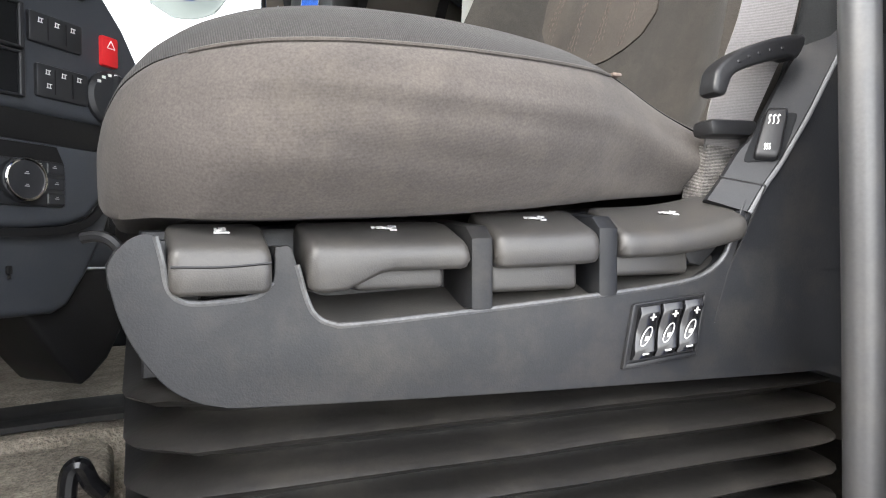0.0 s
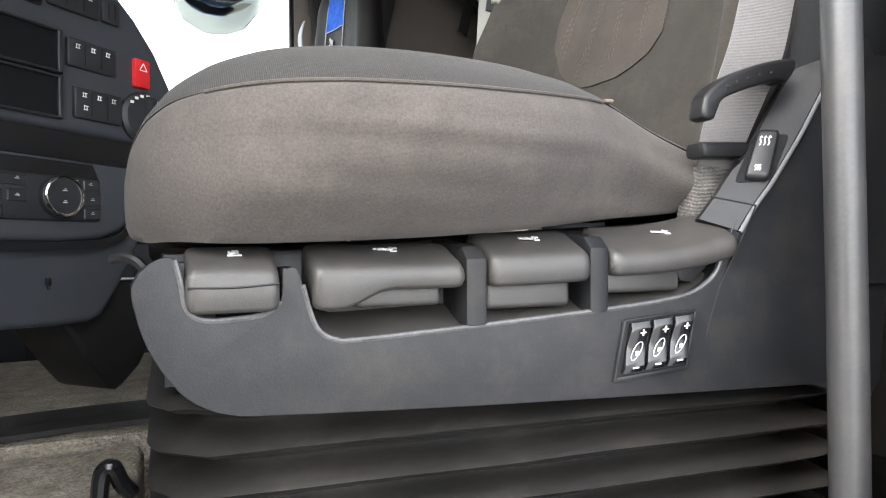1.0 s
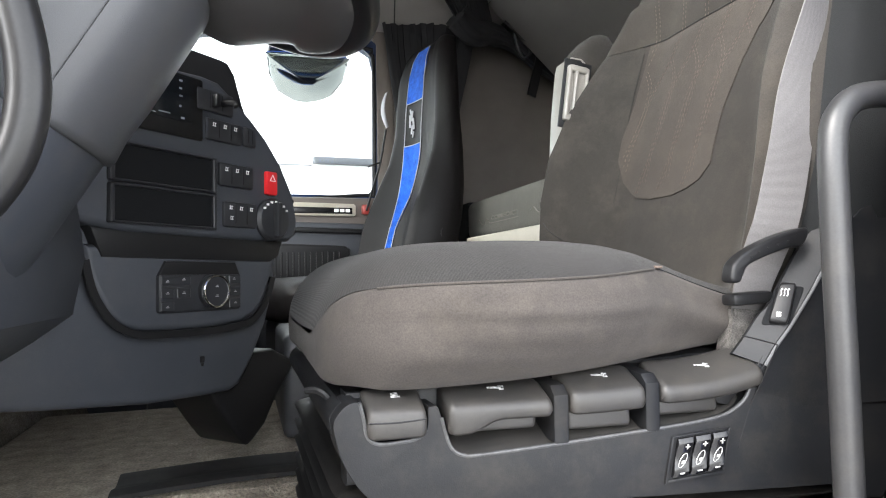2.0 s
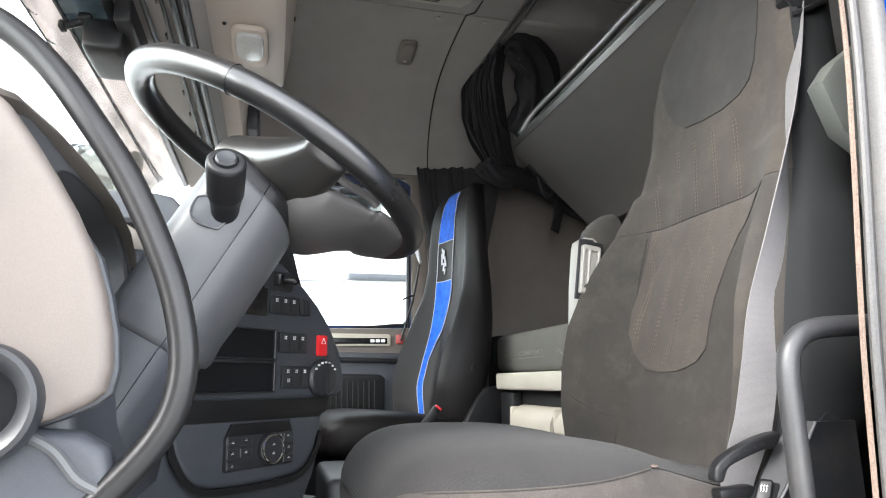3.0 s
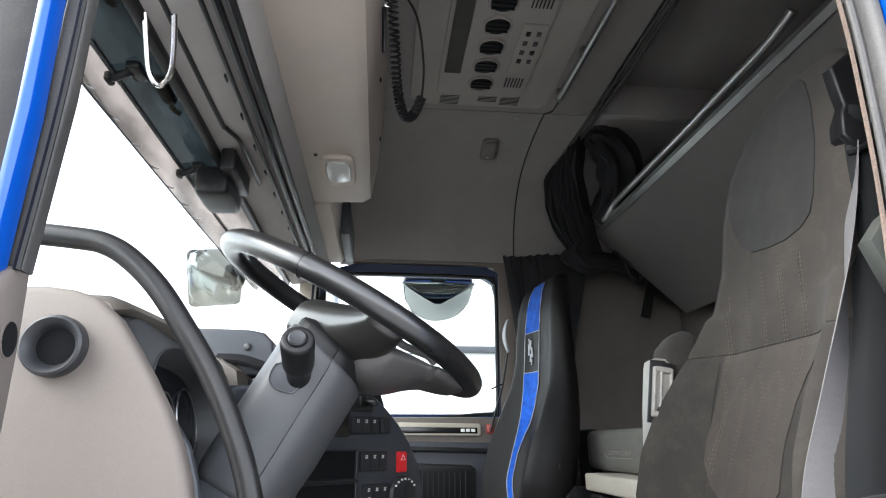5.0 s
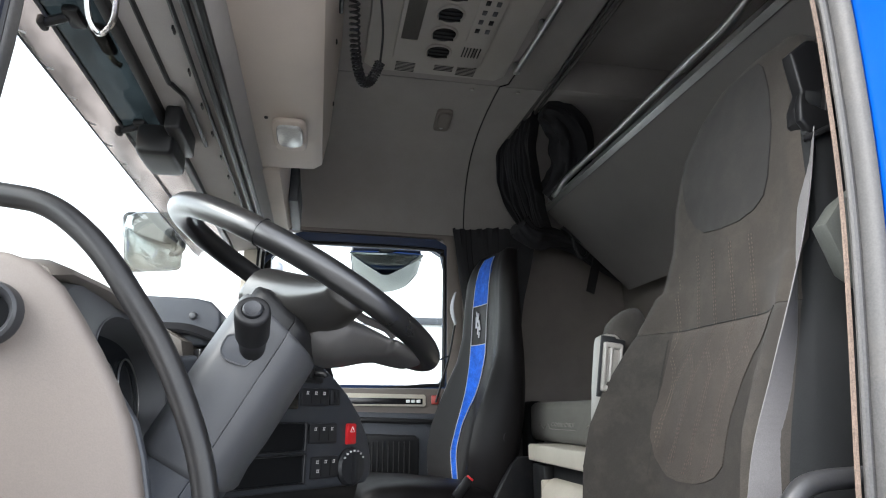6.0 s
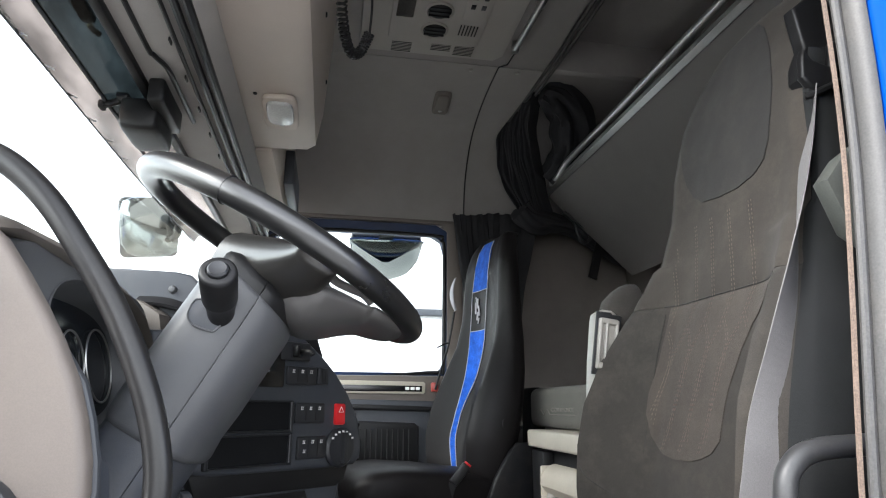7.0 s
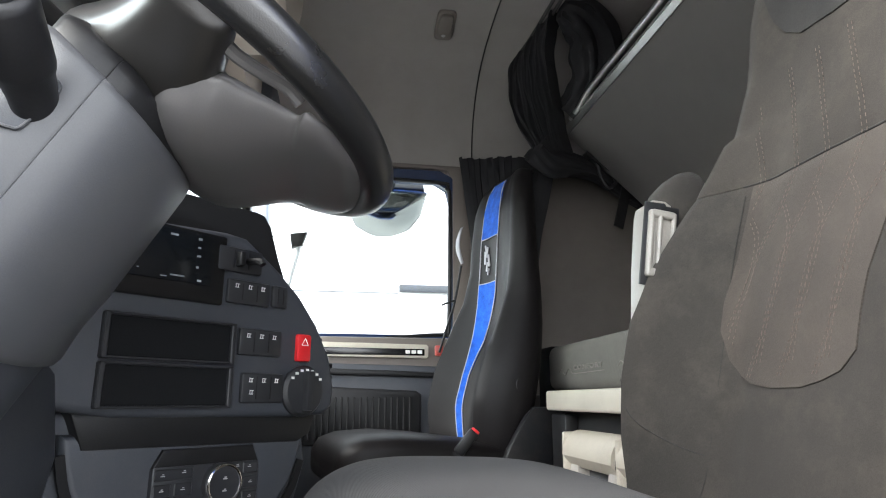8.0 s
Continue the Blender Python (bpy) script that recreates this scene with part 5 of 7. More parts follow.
WELL = [V(0.4297, 0.3652, 0.5490), V(0.4486, 0.3485, 0.5488), V(0.4268, 0.3472, 0.5119), V(0.4060, 0.3643, 0.5111)]
KEY = [V(0.4327, 0.3642, 0.5520), V(0.4437, 0.3540, 0.5509), V(0.4243, 0.3483, 0.5111), V(0.4116, 0.3604, 0.5128)]
hs = part("heater_switch_well", slab(WELL, [(-0.004, 1.0), (0.0006, 1.0), (0.0009, 0.97)]), M_MATTDARK, seat, "black switch recess")
hk = part("heater_switch", slab(KEY, [(-0.002, 1.0), (0.0042, 0.99), (0.0058, 0.93), (0.0063, 0.80)]), M_BLACK, hs, "black seat heater rocker", sharp=50)
k_up, k_right = (KEY[0] - KEY[3]).normalized(), (KEY[1] - KEY[0]).normalized()
for a, b, tall, gap in ((0.46, 0.27, 0.0082, 0.0030), (0.50, 0.81, 0.0052, 0.0016)):
    at = KEY[0] + (KEY[1] - KEY[0]) * a + (KEY[3] - KEY[0]) * b + FN * 0.0066
    for i in (-1, 0, 1):
        bm = B()
        tube(bm, [at + k_right * (gap * i + 0.0005 * math.sin(k * 3.1)) + k_up * (tall * (k / 2 - 0.5)) for k in np.linspace(0, 2, 7)], 0.00042, 4, per=2)
        if tall > 0.006:
            tube(bm, [at + k_right * (gap * i - 0.0008) + k_up * (tall * 0.36), at + k_right * (gap * i) + k_up * (tall * 0.55), at + k_right * (gap * i + 0.0008) + k_up * (tall * 0.36)], 0.0004, 4, per=0)
        part("heat_wave", bm, M_WHITE, hk)
# joints of the panel
bm = B()
tube(bm, [ARM_IN[1] + FN * 0.0002, (ARM_IN[1] + ARM_OUT[1]) / 2 + FN * 0.0002, ARM_OUT[1] + FN * 0.0002], 0.0007, 5)
tube(bm, [ARM_OUT[1], V(0.396, 0.3520, 0.462), V(0.381, 0.3570, 0.430), V(0.368, 0.3578, 0.395)], 0.0008, 5)
part("joint_line", bm, M_BLACK, base)

# bellows
bm = B()
rings = []
zt = 0.384
for i in range(105):
    t = i / 8
    z = zt - 0.0262 * t
    w = 0.5 - 0.5 * math.cos(2 * math.pi * t)
    o = -0.024 + 0.026 * w ** 1.1
    x0, x1, y0, y1 = -0.010 - o + 0.002, 0.535 + o, 0.386 - o, 0.905 + o
    ring = []
    for cx, cy, a0 in ((x0, y0, 180), (x1, y0, 270), (x1, y1, 0), (x0, y1, 90)):
        r = 0.045
        sx, sy = (r if cx == x0 else -r), (r if cy == y0 else -r)
        for k in range(7):
            a = radians(a0 + 15 * k)
            ring.append(V(cx + sx + r * math.cos(a), cy + sy + r * math.sin(a), z - 0.006 * (cx + sx) / 0.5 * (1 - t / 7) + 0.002 * noise.noise(V(cx * 5 + k, cy * 5, t))))
        if a0 == 180:
            for k in range(1, 12):
                u = k / 12
                sag = 0.0015 * noise.noise(V(u * 4, t * 0.8, 3))
                ring.append(V(cx + sx + (x1 - x0 - 2 * r) * u, y0 + 0.002 * noise.noise(V(u * 5, t * 0.7, 7)), z - 0.006 * u * (1 - t / 7) + sag))
    rings.append(ring)
loft(bm, rings)
skewed(bm)
part("bellows", bm, M_RUBBER, seat, "dusty black rubber bellows round the suspension", sharp=70)

# inner armrest folded up
bm = B()
rings = []
for z, x0, x1 in ((0.70, 0.515, 0.60), (0.76, 0.520, 0.608), (0.84, 0.526, 0.618), (0.92, 0.530, 0.624), (0.97, 0.520, 0.620), (1.0, 0.531, 0.617), (1.022, 0.552, 0.613), (1.034, 0.570, 0.609), (1.040, 0.588, 0.603)):
    cx, hx = (x0 + x1) / 2, (x1 - x0) / 2
    rings.append([V(cx + hx * abs(math.cos(a)) ** 0.6 * (1 if math.cos(a) > 0 else -1), 0.945 + 0.036 * min(1, hx / 0.04) * abs(math.sin(a)) ** 0.6 * (1 if math.sin(a) > 0 else -1), z) for a in (2 * math.pi * j / 24 for j in range(24))])
loft(bm, rings)
arm = part("armrest", bm, M_BOLSTER, seat, "grey cloth armrest folded upright", sharp=70)
am = Matrix.Translation((0.464, 0.915, 0.765)) @ Matrix.Rotation(radians(8.2), 4, "Y")
bm = B()
prism(bm, [(0.016, -0.10), (0.034, -0.10), (0.042, 0.06), (0.043, 0.19), (0.040, 0.207), (0.030, 0.213), (0.010, 0.212), (0.002, 0.205), (0.0, 0.19), (0.002, 0.10)], XZ, -0.022, 0.03, 0.006, 3, am)
ab = part("hinge_bracket", bm, M_ARM, arm, "grey metal armrest bracket")
bm = B()
prism(bm, [(-0.006, 0.074), (0.050, 0.074), (0.052, 0.204), (0.030, 0.204), (0.026, 0.208), (-0.005, 0.206)], XZ, -0.025, -0.018, 0.003, 2, am)
part("grip_frame", bm, M_BLACK, ab)
bm = B()
for u0, u1, w0, w1 in ((0.000, 0.009, 0.086, 0.192), (0.014, 0.022, 0.086, 0.192), (0.036, 0.044, 0.086, 0.192), (0.003, 0.041, 0.086, 0.100), (0.003, 0.041, 0.180, 0.193)):
    box(bm, u0, u1, -0.034, -0.022, w0, w1, 0.004, 3, am)
box(bm, 0.004, 0.040, -0.027, -0.020, 0.095, 0.184, 0.003, 2, am)
part("grip", bm, M_ARM, ab, "pale grip slot")
for su, sz in ((0.022, 0.048), (0.024, 0.202)):
    bm = B()
    revolve(bm, [(0.0055, 0.0), (0.005, -0.003), (0.002, -0.0035)], (su, -0.022, sz), (0, 1, 0), 10)
    bmesh.ops.transform(bm, matrix=am, verts=bm.verts)
    part("screw", bm, M_BLACK, ab)

# seat belt
belt = thing("seat_belt", (0.55, 0.38, 0.5), "grey webbing seat belt hanging beside the backrest", "seat belt")
bm = B()
strip(bm, [V(0.668, 0.430, 1.25), V(0.628, 0.418, 1.15), V(0.589, 0.400, 1.055), V(0.548, 0.380, 0.96), V(0.502, 0.364, 0.852), V(0.465, 0.360, 0.757), V(0.446, 0.358, 0.685), V(0.432, 0.363, 0.62), V(0.424, 0.373, 0.585), V(0.414, 0.382, 0.545), V(0.412, 0.388, 0.50)],
      [V(0.55, 0.75, 0), V(0.35, 0.9, 0), V(0.45, 0.85, -0.1), V(0.7, 0.6, -0.2), V(0.9, 0.25, -0.2), V(0.95, 0, -0.2), V(0.95, -0.1, -0.25), V(0.92, -0.2, -0.3), V(0.9, -0.2, -0.3), V(0.9, -0.1, -0.2), V(0.9, 0, 0)], [0.046, 0.046, 0.046, 0.046, 0.047, 0.049, 0.049, 0.047, 0.044, 0.042, 0.04], 0.0016, 8)
part("webbing", bm, M_BELT, belt, "light grey woven webbing")
bm = B()
prism(bm, [(0.650, 1.40), (0.685, 1.43), (0.715, 1.43), (0.715, 1.30), (0.702, 1.265), (0.676, 1.25), (0.656, 1.252), (0.641, 1.27), (0.643, 1.295), (0.660, 1.33), (0.654, 1.37)], XZ, 0.428, 0.455, 0.006, 4)
g = part("upper_guide", bm, M_BLACK, belt, "black plastic shoulder guide")
bm = B()
prism(bm, [(0.637, 1.268), (0.652, 1.250), (0.676, 1.247), (0.702, 1.262), (0.708, 1.34), (0.698, 1.335), (0.688, 1.292), (0.660, 1.300), (0.646, 1.318), (0.640, 1.30)], XZ, 0.414, 0.430, 0.005, 3)
part("guide_lip", bm, M_BLACK, g)
bm = B()
tube(bm, [V(0.642, 0.422, 1.238), V(0.655, 0.415, 1.241), V(0.68, 0.415, 1.254), V(0.705, 0.42, 1.268)], 0.006, 8)
part("guide_loop", bm, M_BLACK, g)
bm = B()
prism(bm, [(v.x, v.z) for v in spline([V(a, 0, b) for a, b in ((0.3580, 0.556), (0.3590, 0.566), (0.3625, 0.5735), (0.3780, 0.5848), (0.4110, 0.5985), (0.4440, 0.6070), (0.4540, 0.6065), (0.4525, 0.5975), (0.4440, 0.5885), (0.4330, 0.5885), (0.4061, 0.5810), (0.3795, 0.5710), (0.3725, 0.5620), (0.3680, 0.5545))], 3, True)], XZ, 0.346, 0.362, 0.003, 3)
hook_part = part("belt_hook", bm, M_BLACK, belt, "black plastic belt hook")
bm = B()
for hx, hz in ((0.381, 0.5790), (0.391, 0.5835), (0.402, 0.5872), (0.414, 0.5908), (0.427, 0.5938)):
    box(bm, hx - 0.0016, hx + 0.0016, 0.3453, 0.3465, hz - 0.0010, hz + 0.0010, 0.0004, 1)
part("raised_mark", bm, M_BLACK, hook_part)
bm = B()
box(bm, -0.026, 0.024, -0.008, 0.012, -0.006, 0.0065, 0.004, 2, Matrix.Translation((0.4035, 0.374, 0.5375)) @ Matrix.Rotation(radians(-3), 4, "Y"))
part("belt_clip", bm, M_BLACK, belt, "black belt clip")
bm = B()
rings = []
for i in range(7):
    t = i / 6
    rings.append([V(0.384 + 0.009 * t, 0.384, 0.484 + 0.043 * t), V(0.418 + 0.016 * t, 0.381, 0.490 + 0.034 * t), V(0.418 + 0.016 * t, 0.398, 0.490 + 0.034 * t), V(0.384 + 0.009 * t, 0.402, 0.484 + 0.043 * t)])
loft(bm, rings)
part("sleeve", bm, weave("fuzzy_sleeve", (0.16, 0.15, 0.14), ribs=900, axis=2, depth=1.0, contrast=0.6, vary=0.4, scale=80), belt, "fuzzy grey woven sleeve")

# grab rail beside the seat
rail = thing("grab_rail", (0.43, 0.3, 0.0), "bent black tubular grab rail beside the seat", "grab rail")
bm = B()
tube(bm, [V(0.61, 0.29, 0.735), V(0.53, 0.288, 0.731), V(0.465, 0.288, 0.726), V(0.435, 0.288, 0.71), V(0.4225, 0.288, 0.68), V(0.420, 0.287, 0.60), V(0.4205, 0.286, 0.40), V(0.4205, 0.286, 0.2), V(0.4205, 0.286, 0.0)], 0.0125, 16)
part("tube", bm, material("rail_grey_paint", (0.030, 0.030, 0.031), 0.42, vary=0.12, bump=0.06, dirt=0.08, spec=0.5), rail)
bm = B()
revolve(bm, [(0.028, 0.0), (0.028, 0.006), (0.016, 0.012)], (0.4205, 0.286, 0.0), (0, 0, 1), 16)
part("foot_flange", bm, M_BLACK, rail)

# ---- rear door pillar and side wall on the driver's side ----
PX = [(0.30, 0.0), (0.40, 0.35), (0.437, 0.70), (0.462, 0.90), (0.478, 1.05), (0.484, 1.2), (0.482, 1.35), (0.46, 1.6), (0.40, 1.75)]


def pillar(x_off, x_far, y0, y1):
    b = B()
    rings = [[V(x + x_off, y0, z), V(x_far, y0, z), V(x_far, y1, z), V(x + x_off, y1, z)] for x, z in [(v.x, v.z) for v in spline([V(x, 0, z) for x, z in PX], 4)]]
    loft(b, rings)
    return b


solid("b_pillar_trim", pillar(0.155, XR, 0.235, 0.26), material("dark_pillar_trim", (0.020, 0.0215, 0.0205), 0.75, vary=0.15, grain=700, bump=0.2), "dark inner trim of the rear door pillar", "pillar", "structure")
solid("b_pillar_body", pillar(0.039, XR, 0.13, 0.228), M_PAINT, "bright blue painted door pillar", "pillar", "structure")
bm = B()
edge = spline([V(x, 0, z) for x, z in PX], 4)
tube(bm, [V(p.x + 0.0185, 0.204, p.z) for p in edge], 0.0055, 10, per=0)
loft(bm, [[V(p.x + a, y, p.z) for a, y in ((0.022, 0.200), (0.0235, 0.191), (0.027, 0.184), (0.031, 0.180), (0.035, 0.179), (0.0375, 0.183), (0.0375, 0.205), (0.022, 0.208))] for p in edge])
solid("door_seal", bm, M_SEAL, "grey rubber door seal along the pillar", "seal", "structure")
bm = B()
tube(bm, [V(x + 0.0115, 0.212, z) for x, z in PX], 0.003, 6)
solid("seal_edge", bm, material("rust_brown_edge", (0.12, 0.086, 0.066), 0.8, vary=0.3), "thin brown edge of the door seal", "seal", "structure")
bm = B()
box(bm, -0.6, XR + 0.06, 0.13, 0.25, 1.74, 2.3, 0.01)
solid("wall_driver_upper", bm, M_TRIM, "grey trim above the driver's door", "wall", "structure")
bm = B()
box(bm, -0.56, 1.42, 0.14, 0.26, -0.2, -0.02, 0.01)
solid("door_sill", bm, M_BLACK, "black door sill", "sill", "structure")
bm = B()
prism(bm, [(0.58, 0.30), (0.62, 0.66), (0.66, 0.68), (0.95, 0.68), (0.95, 0.0), (0.58, 0.0)], XZ, 0.262, 0.36, 0.01)
solid("side_locker", bm, M_BLACK, "black plastic side locker behind the seat", "locker")
bm = B()
prism(bm, [(0.545, 1.052), (0.572, 1.085), (0.62, 1.12), (0.64, 1.12), (0.64, 0.94), (0.570, 0.985)], XZ, 0.30, 0.33, 0.008)
solid("belt_cover", bm, material("grey_green_cover", (0.045, 0.048, 0.042), 0.6), "dark grey-green cover panel beside the headrest", "cover panel")

# ---- passenger seat with cover ----
ps = thing("passenger_seat", (0.4, 2.16, 0.0), "black passenger seat with a blue-striped cover", "seat")
PC = 2.16
PZ = [0.48, 0.56, 0.66, 0.78, 0.90, 1.02, 1.14, 1.26, 1.36, 1.43, 1.475, 1.495]
PXF = [0.455, 0.468, 0.490, 0.515, 0.534, 0.545, 0.548, 0.548, 0.553, 0.568, 0.590, 0.625]
PW = [0.23, 0.250, 0.266, 0.268, 0.253, 0.232, 0.212, 0.202, 0.192, 0.170, 0.135, 0.085]
PB = [0.06, 0.105, 0.130, 0.125, 0.092, 0.05, 0.028, 0.020, 0.016, 0.012, 0.01, 0.01]


def pface(y, z):
    w, b, x = np.interp(z, PZ, PW), np.interp(z, PZ, PB), np.interp(z, PZ, PXF)
    s = min(1.0, abs(y - PC) / w)
    lift = b * max(0.0, (s - 0.25) / 0.5) ** 1.4 if s < 0.75 else b * (1 - ((s - 0.75) / 0.25) ** 2 * 0.9)
    return float(x - lift)


bm = B()
rings = []
for z in np.interp(np.linspace(0, len(PZ) - 1, 36), range(len(PZ)), PZ):
    w, x = float(np.interp(z, PZ, PW)), float(np.interp(z, PZ, PXF))
    ring = [V(pface(PC + w * (-1 + 2 * i / 32), z) + 0.003 * noise.noise(V(i * 0.3, z * 8, 5)), PC + w * (-1 + 2 * i / 32), z) for i in range(33)]
    d = 0.055 if z < 1.3 else 0.055 - (z - 1.3) * 0.1
    for i in range(11):
        a = math.pi * i / 10
        ring.append(V(x + 0.025 + d * math.sin(a) ** 0.6, PC + w * math.cos(a), z))
    rings.append(ring)
loft(bm, rings)
pb = part("backrest", bm, M_COVER, ps, "black leatherette backrest cover", sharp=60)


def pstrip(z0, z1, ya, yb, off):
    b = B()
    sheet(b, lambda u, v: V(pface(ya(z0 + (z1 - z0) * u) * (1 - v) + yb(z0 + (z1 - z0) * u) * v, z0 + (z1 - z0) * u) - off, ya(z0 + (z1 - z0) * u) * (1 - v) + yb(z0 + (z1 - z0) * u) * v, z0 + (z1 - z0) * u), 16, 6, (0.006, 0, 0))
    return b


def ya(z):
    return float(np.interp(z, [0.50, 0.52, 0.65, 0.76, 0.82, 0.87, 0.95, 1.04, 1.18, 1.28, 1.40, 1.46], [2.238, 2.242, 2.272, 2.268, 2.254, 2.232, 2.192, 2.165, 2.152, 2.135, 2.13, 2.14]))


def yb(z):
    return float(np.interp(z, [0.50, 0.52, 0.65, 0.76, 0.87, 0.95, 1.05, 1.20, 1.32, 1.42, 1.47], [2.258, 2.262, 2.290, 2.286, 2.276, 2.272, 2.272, 2.266, 2.252, 2.238, 2.220]))


for z0, z1 in ((0.50, 1.087), (1.255, 1.465)):
    part("blue_stripe", pstrip(z0, z1, ya, yb, 0.004), M_BLUE, pb, "bright blue velour stripe")
for side in (ya, yb):
    bm = B()
    tube(bm, [V(pface(side(z), z) - 0.003, side(z), z) for z in np.linspace(0.50, 1.465, 24)], 0.0018, 6, per=2)
    part("piping", bm, M_PIPING, pb, "thin white piping")
for z in (1.087, 1.255):
    bm = B()
    tube(bm, [V(pface(y, z) - 0.004, y, z) for y in np.linspace(ya(z), yb(z), 5)], 0.0018, 5, per=2)
    part("piping", bm, M_PIPING, pb)
bm = B()
for y, z, w, h, a in ((2.226, 1.205, 0.012, 0.040, 20), (2.238, 1.185, 0.011, 0.050, 4), (2.216, 1.172, 0.012, 0.045, -10), (2.228, 1.150, 0.010, 0.035, 14), (2.220, 1.130, 0.007, 0.026, 25), (2.234, 1.222, 0.008, 0.022, -15)):
    box(bm, -0.002, 0.002, -w / 2, w / 2, -h / 2, h / 2, 0.001, 1, Matrix.Translation((pface(y, z) - 0.003, y, z)) @ Matrix.Rotation(radians(a), 4, "X"))
part("emblem", bm, M_PIPING, pb, "white embroidered shape")
bm = B()
tube(bm, [V(0.497 + 0.022 * math.cos(a), 1.8985, 0.715 + 0.026 * math.sin(a)) for a in np.linspace(-0.6, 4.6, 14)], 0.0022, 5, per=2)
part("round_opening", bm, M_BLACK, pb, "round opening sewn in the cover side")
bm = B()
loft(bm, [[V(0.530 - 0.02 * math.sin(t * 3.1) + 0.006 * math.cos(a), 2.425 + 0.018 * math.sin(a) * math.sin(0.25 + t * 2.6), 1.20 + 0.15 * t + 0.004 * math.cos(a)) for a in (2 * math.pi * j / 10 for j in range(10))] for t in np.linspace(0, 1, 9)])
part("grab_loop", bm, M_PIPING, pb, "white loop at the headrest side")
bm = B()
tube(bm, [V(0.54, 2.46, 1.2), V(0.525, 2.49, 1.06), V(0.50, 2.49, 0.98), V(0.45, 2.47, 0.85)], 0.005, 6)
tube(bm, [V(0.525, 2.49, 1.06), V(0.495, 2.48, 1.05), V(0.46, 2.47, 1.035)], 0.004, 6)
part("cord", bm, M_BLACK, ps, "black elastic cover cord")

bm = B()
rings = []
for x, ins, zb, zt in ((-0.055, 0.07, 0.46, 0.50), (-0.05, 0.045, 0.44, 0.53), (-0.03, 0.02, 0.425, 0.555), (0.02, 0.006, 0.42, 0.572), (0.12, 0.0, 0.42, 0.578), (0.26, 0.0, 0.42, 0.568), (0.40, 0.0, 0.42, 0.55), (0.50, 0.01, 0.43, 0.54)):
    y0, y1 = PC - 0.245 + ins, PC + 0.245 - ins
    ring = [V(x, (y0 + y1) / 2 + (y1 - y0) / 2 * (abs(math.cos(a)) ** 0.35) * (1 if math.cos(a) > 0 else -1), (zb + zt) / 2 + (zt - zb) / 2 * (abs(math.sin(a)) ** 0.5) * (1 if math.sin(a) > 0 else -1)) for a in (2 * math.pi * j / 28 + 0.05 for j in range(28))]
    rings.append(ring)
loft(bm, rings)
part("cushion", bm, M_COVER, ps, "black cushion", sharp=60)
bm = B()
prism(bm, [(0.40, 0.44), (0.44, 0.53), (0.50, 0.625), (0.53, 0.65), (0.66, 0.65), (0.66, 0.35), (0.40, 0.35)], XZ, 1.885, 1.915, 0.008)
part("hinge_cover", bm, M_PANEL, ps, "grey plastic hinge cover")
bm = B()
box(bm, 0.0, 0.62, 1.93, 2.39, 0.0, 0.42, 0.02)
part("pedestal", bm, M_BLACK, ps)
ps.rotation_euler[2] = radians(13)
ps.location[0] += 0.03
buckle = thing("belt_buckle", (0.40, 1.90, 0.5), "seat belt buckle with a red button on a strap", "belt buckle")
bm = B()
box(bm, -0.016, 0.016, -0.01, 0.01, -0.04, 0.04, 0.005, 2, Matrix.Translation((0.40, 1.895, 0.55)) @ Matrix.Rotation(radians(40), 4, "Y"))
part("body", bm, M_BLACK, buckle)
bm = B()
box(bm, -0.012, 0.012, -0.012, 0.008, 0.0385, 0.046, 0.002, 2, Matrix.Translation((0.40, 1.895, 0.55)) @ Matrix.Rotation(radians(40), 4, "Y"))
part("button", bm, M_RED, buckle, "red release button")
bm = B()
strip(bm, [V(0.375, 1.895, 0.52), V(0.36, 1.897, 0.47), V(0.36, 1.90, 0.40)], (1, 0, 0), 0.028, 0.003)
part("strap", bm, M_BLACK, buckle)

# ---- dashboard ----
N = V(0.682, -0.732, 0).normalized()
U = V(0.732, 0.682, 0).normalized()
O = N * (-0.865 / math.hypot(0.68, 0.73))
FACE = Matrix(((U.x, -N.x, 0, O.x), (U.y, -N.y, 0, O.y), (0, 0, 1, 0), (0, 0, 0, 1)))   # (along the face, into it, up)


def fbox(u0, u1, z0, z1, d0, d1, bev=0.002, seg=2, b=None):
    b = b or B()
    return box(b, u0, u1, d0, d1, z0, z1, bev, seg, FACE)


def fprism(pts, d0, d1, bev=0.004, seg=2, b=None):
    return prism(b or B(), pts, XZ, d0, d1, bev, seg, FACE)


dash = thing("dashboard", (-0.4, 1.3, 0.3), "dark grey dashboard that curves round the driver", "dashboard")
bm = B()
rings = []
for y, top, front in ((0.86, 0.965, -0.36), (1.1, 0.97, -0.30), (1.35, 0.965, -0.30), (1.6, 0.94, -0.34), (1.9, 0.92, -0.38), (2.3, 0.91, -0.40), (2.56, 0.91, -0.42)):
    rings.append([V(-0.92, y, top - 0.01), V(-0.6, y, top), V(front - 0.05, y, top - 0.005), V(front - 0.01, y, top - 0.03), V(front, y, top - 0.08), V(front + 0.01, y, 0.70), V(front - 0.01, y, 0.52), V(front - 0.1, y, 0.42), V(-0.75, y, 0.40), V(-0.92, y, 0.6)])
loft(bm, rings)
part("main_body", bm, M_DASHTOP, dash, "grey-brown soft dash top")
bm = B()
STACK = [(0.30, 0.905), (0.50, 0.926), (0.60, 0.932), (0.637, 0.929), (0.679, 0.902), (0.712, 0.880), (0.755, 0.845), (0.795, 0.800), (0.828, 0.745), (0.842, 0.69), (0.838, 0.658), (0.818, 0.644), (0.76, 0.641), (0.45, 0.645), (0.40, 0.652), (0.30, 0.67)]
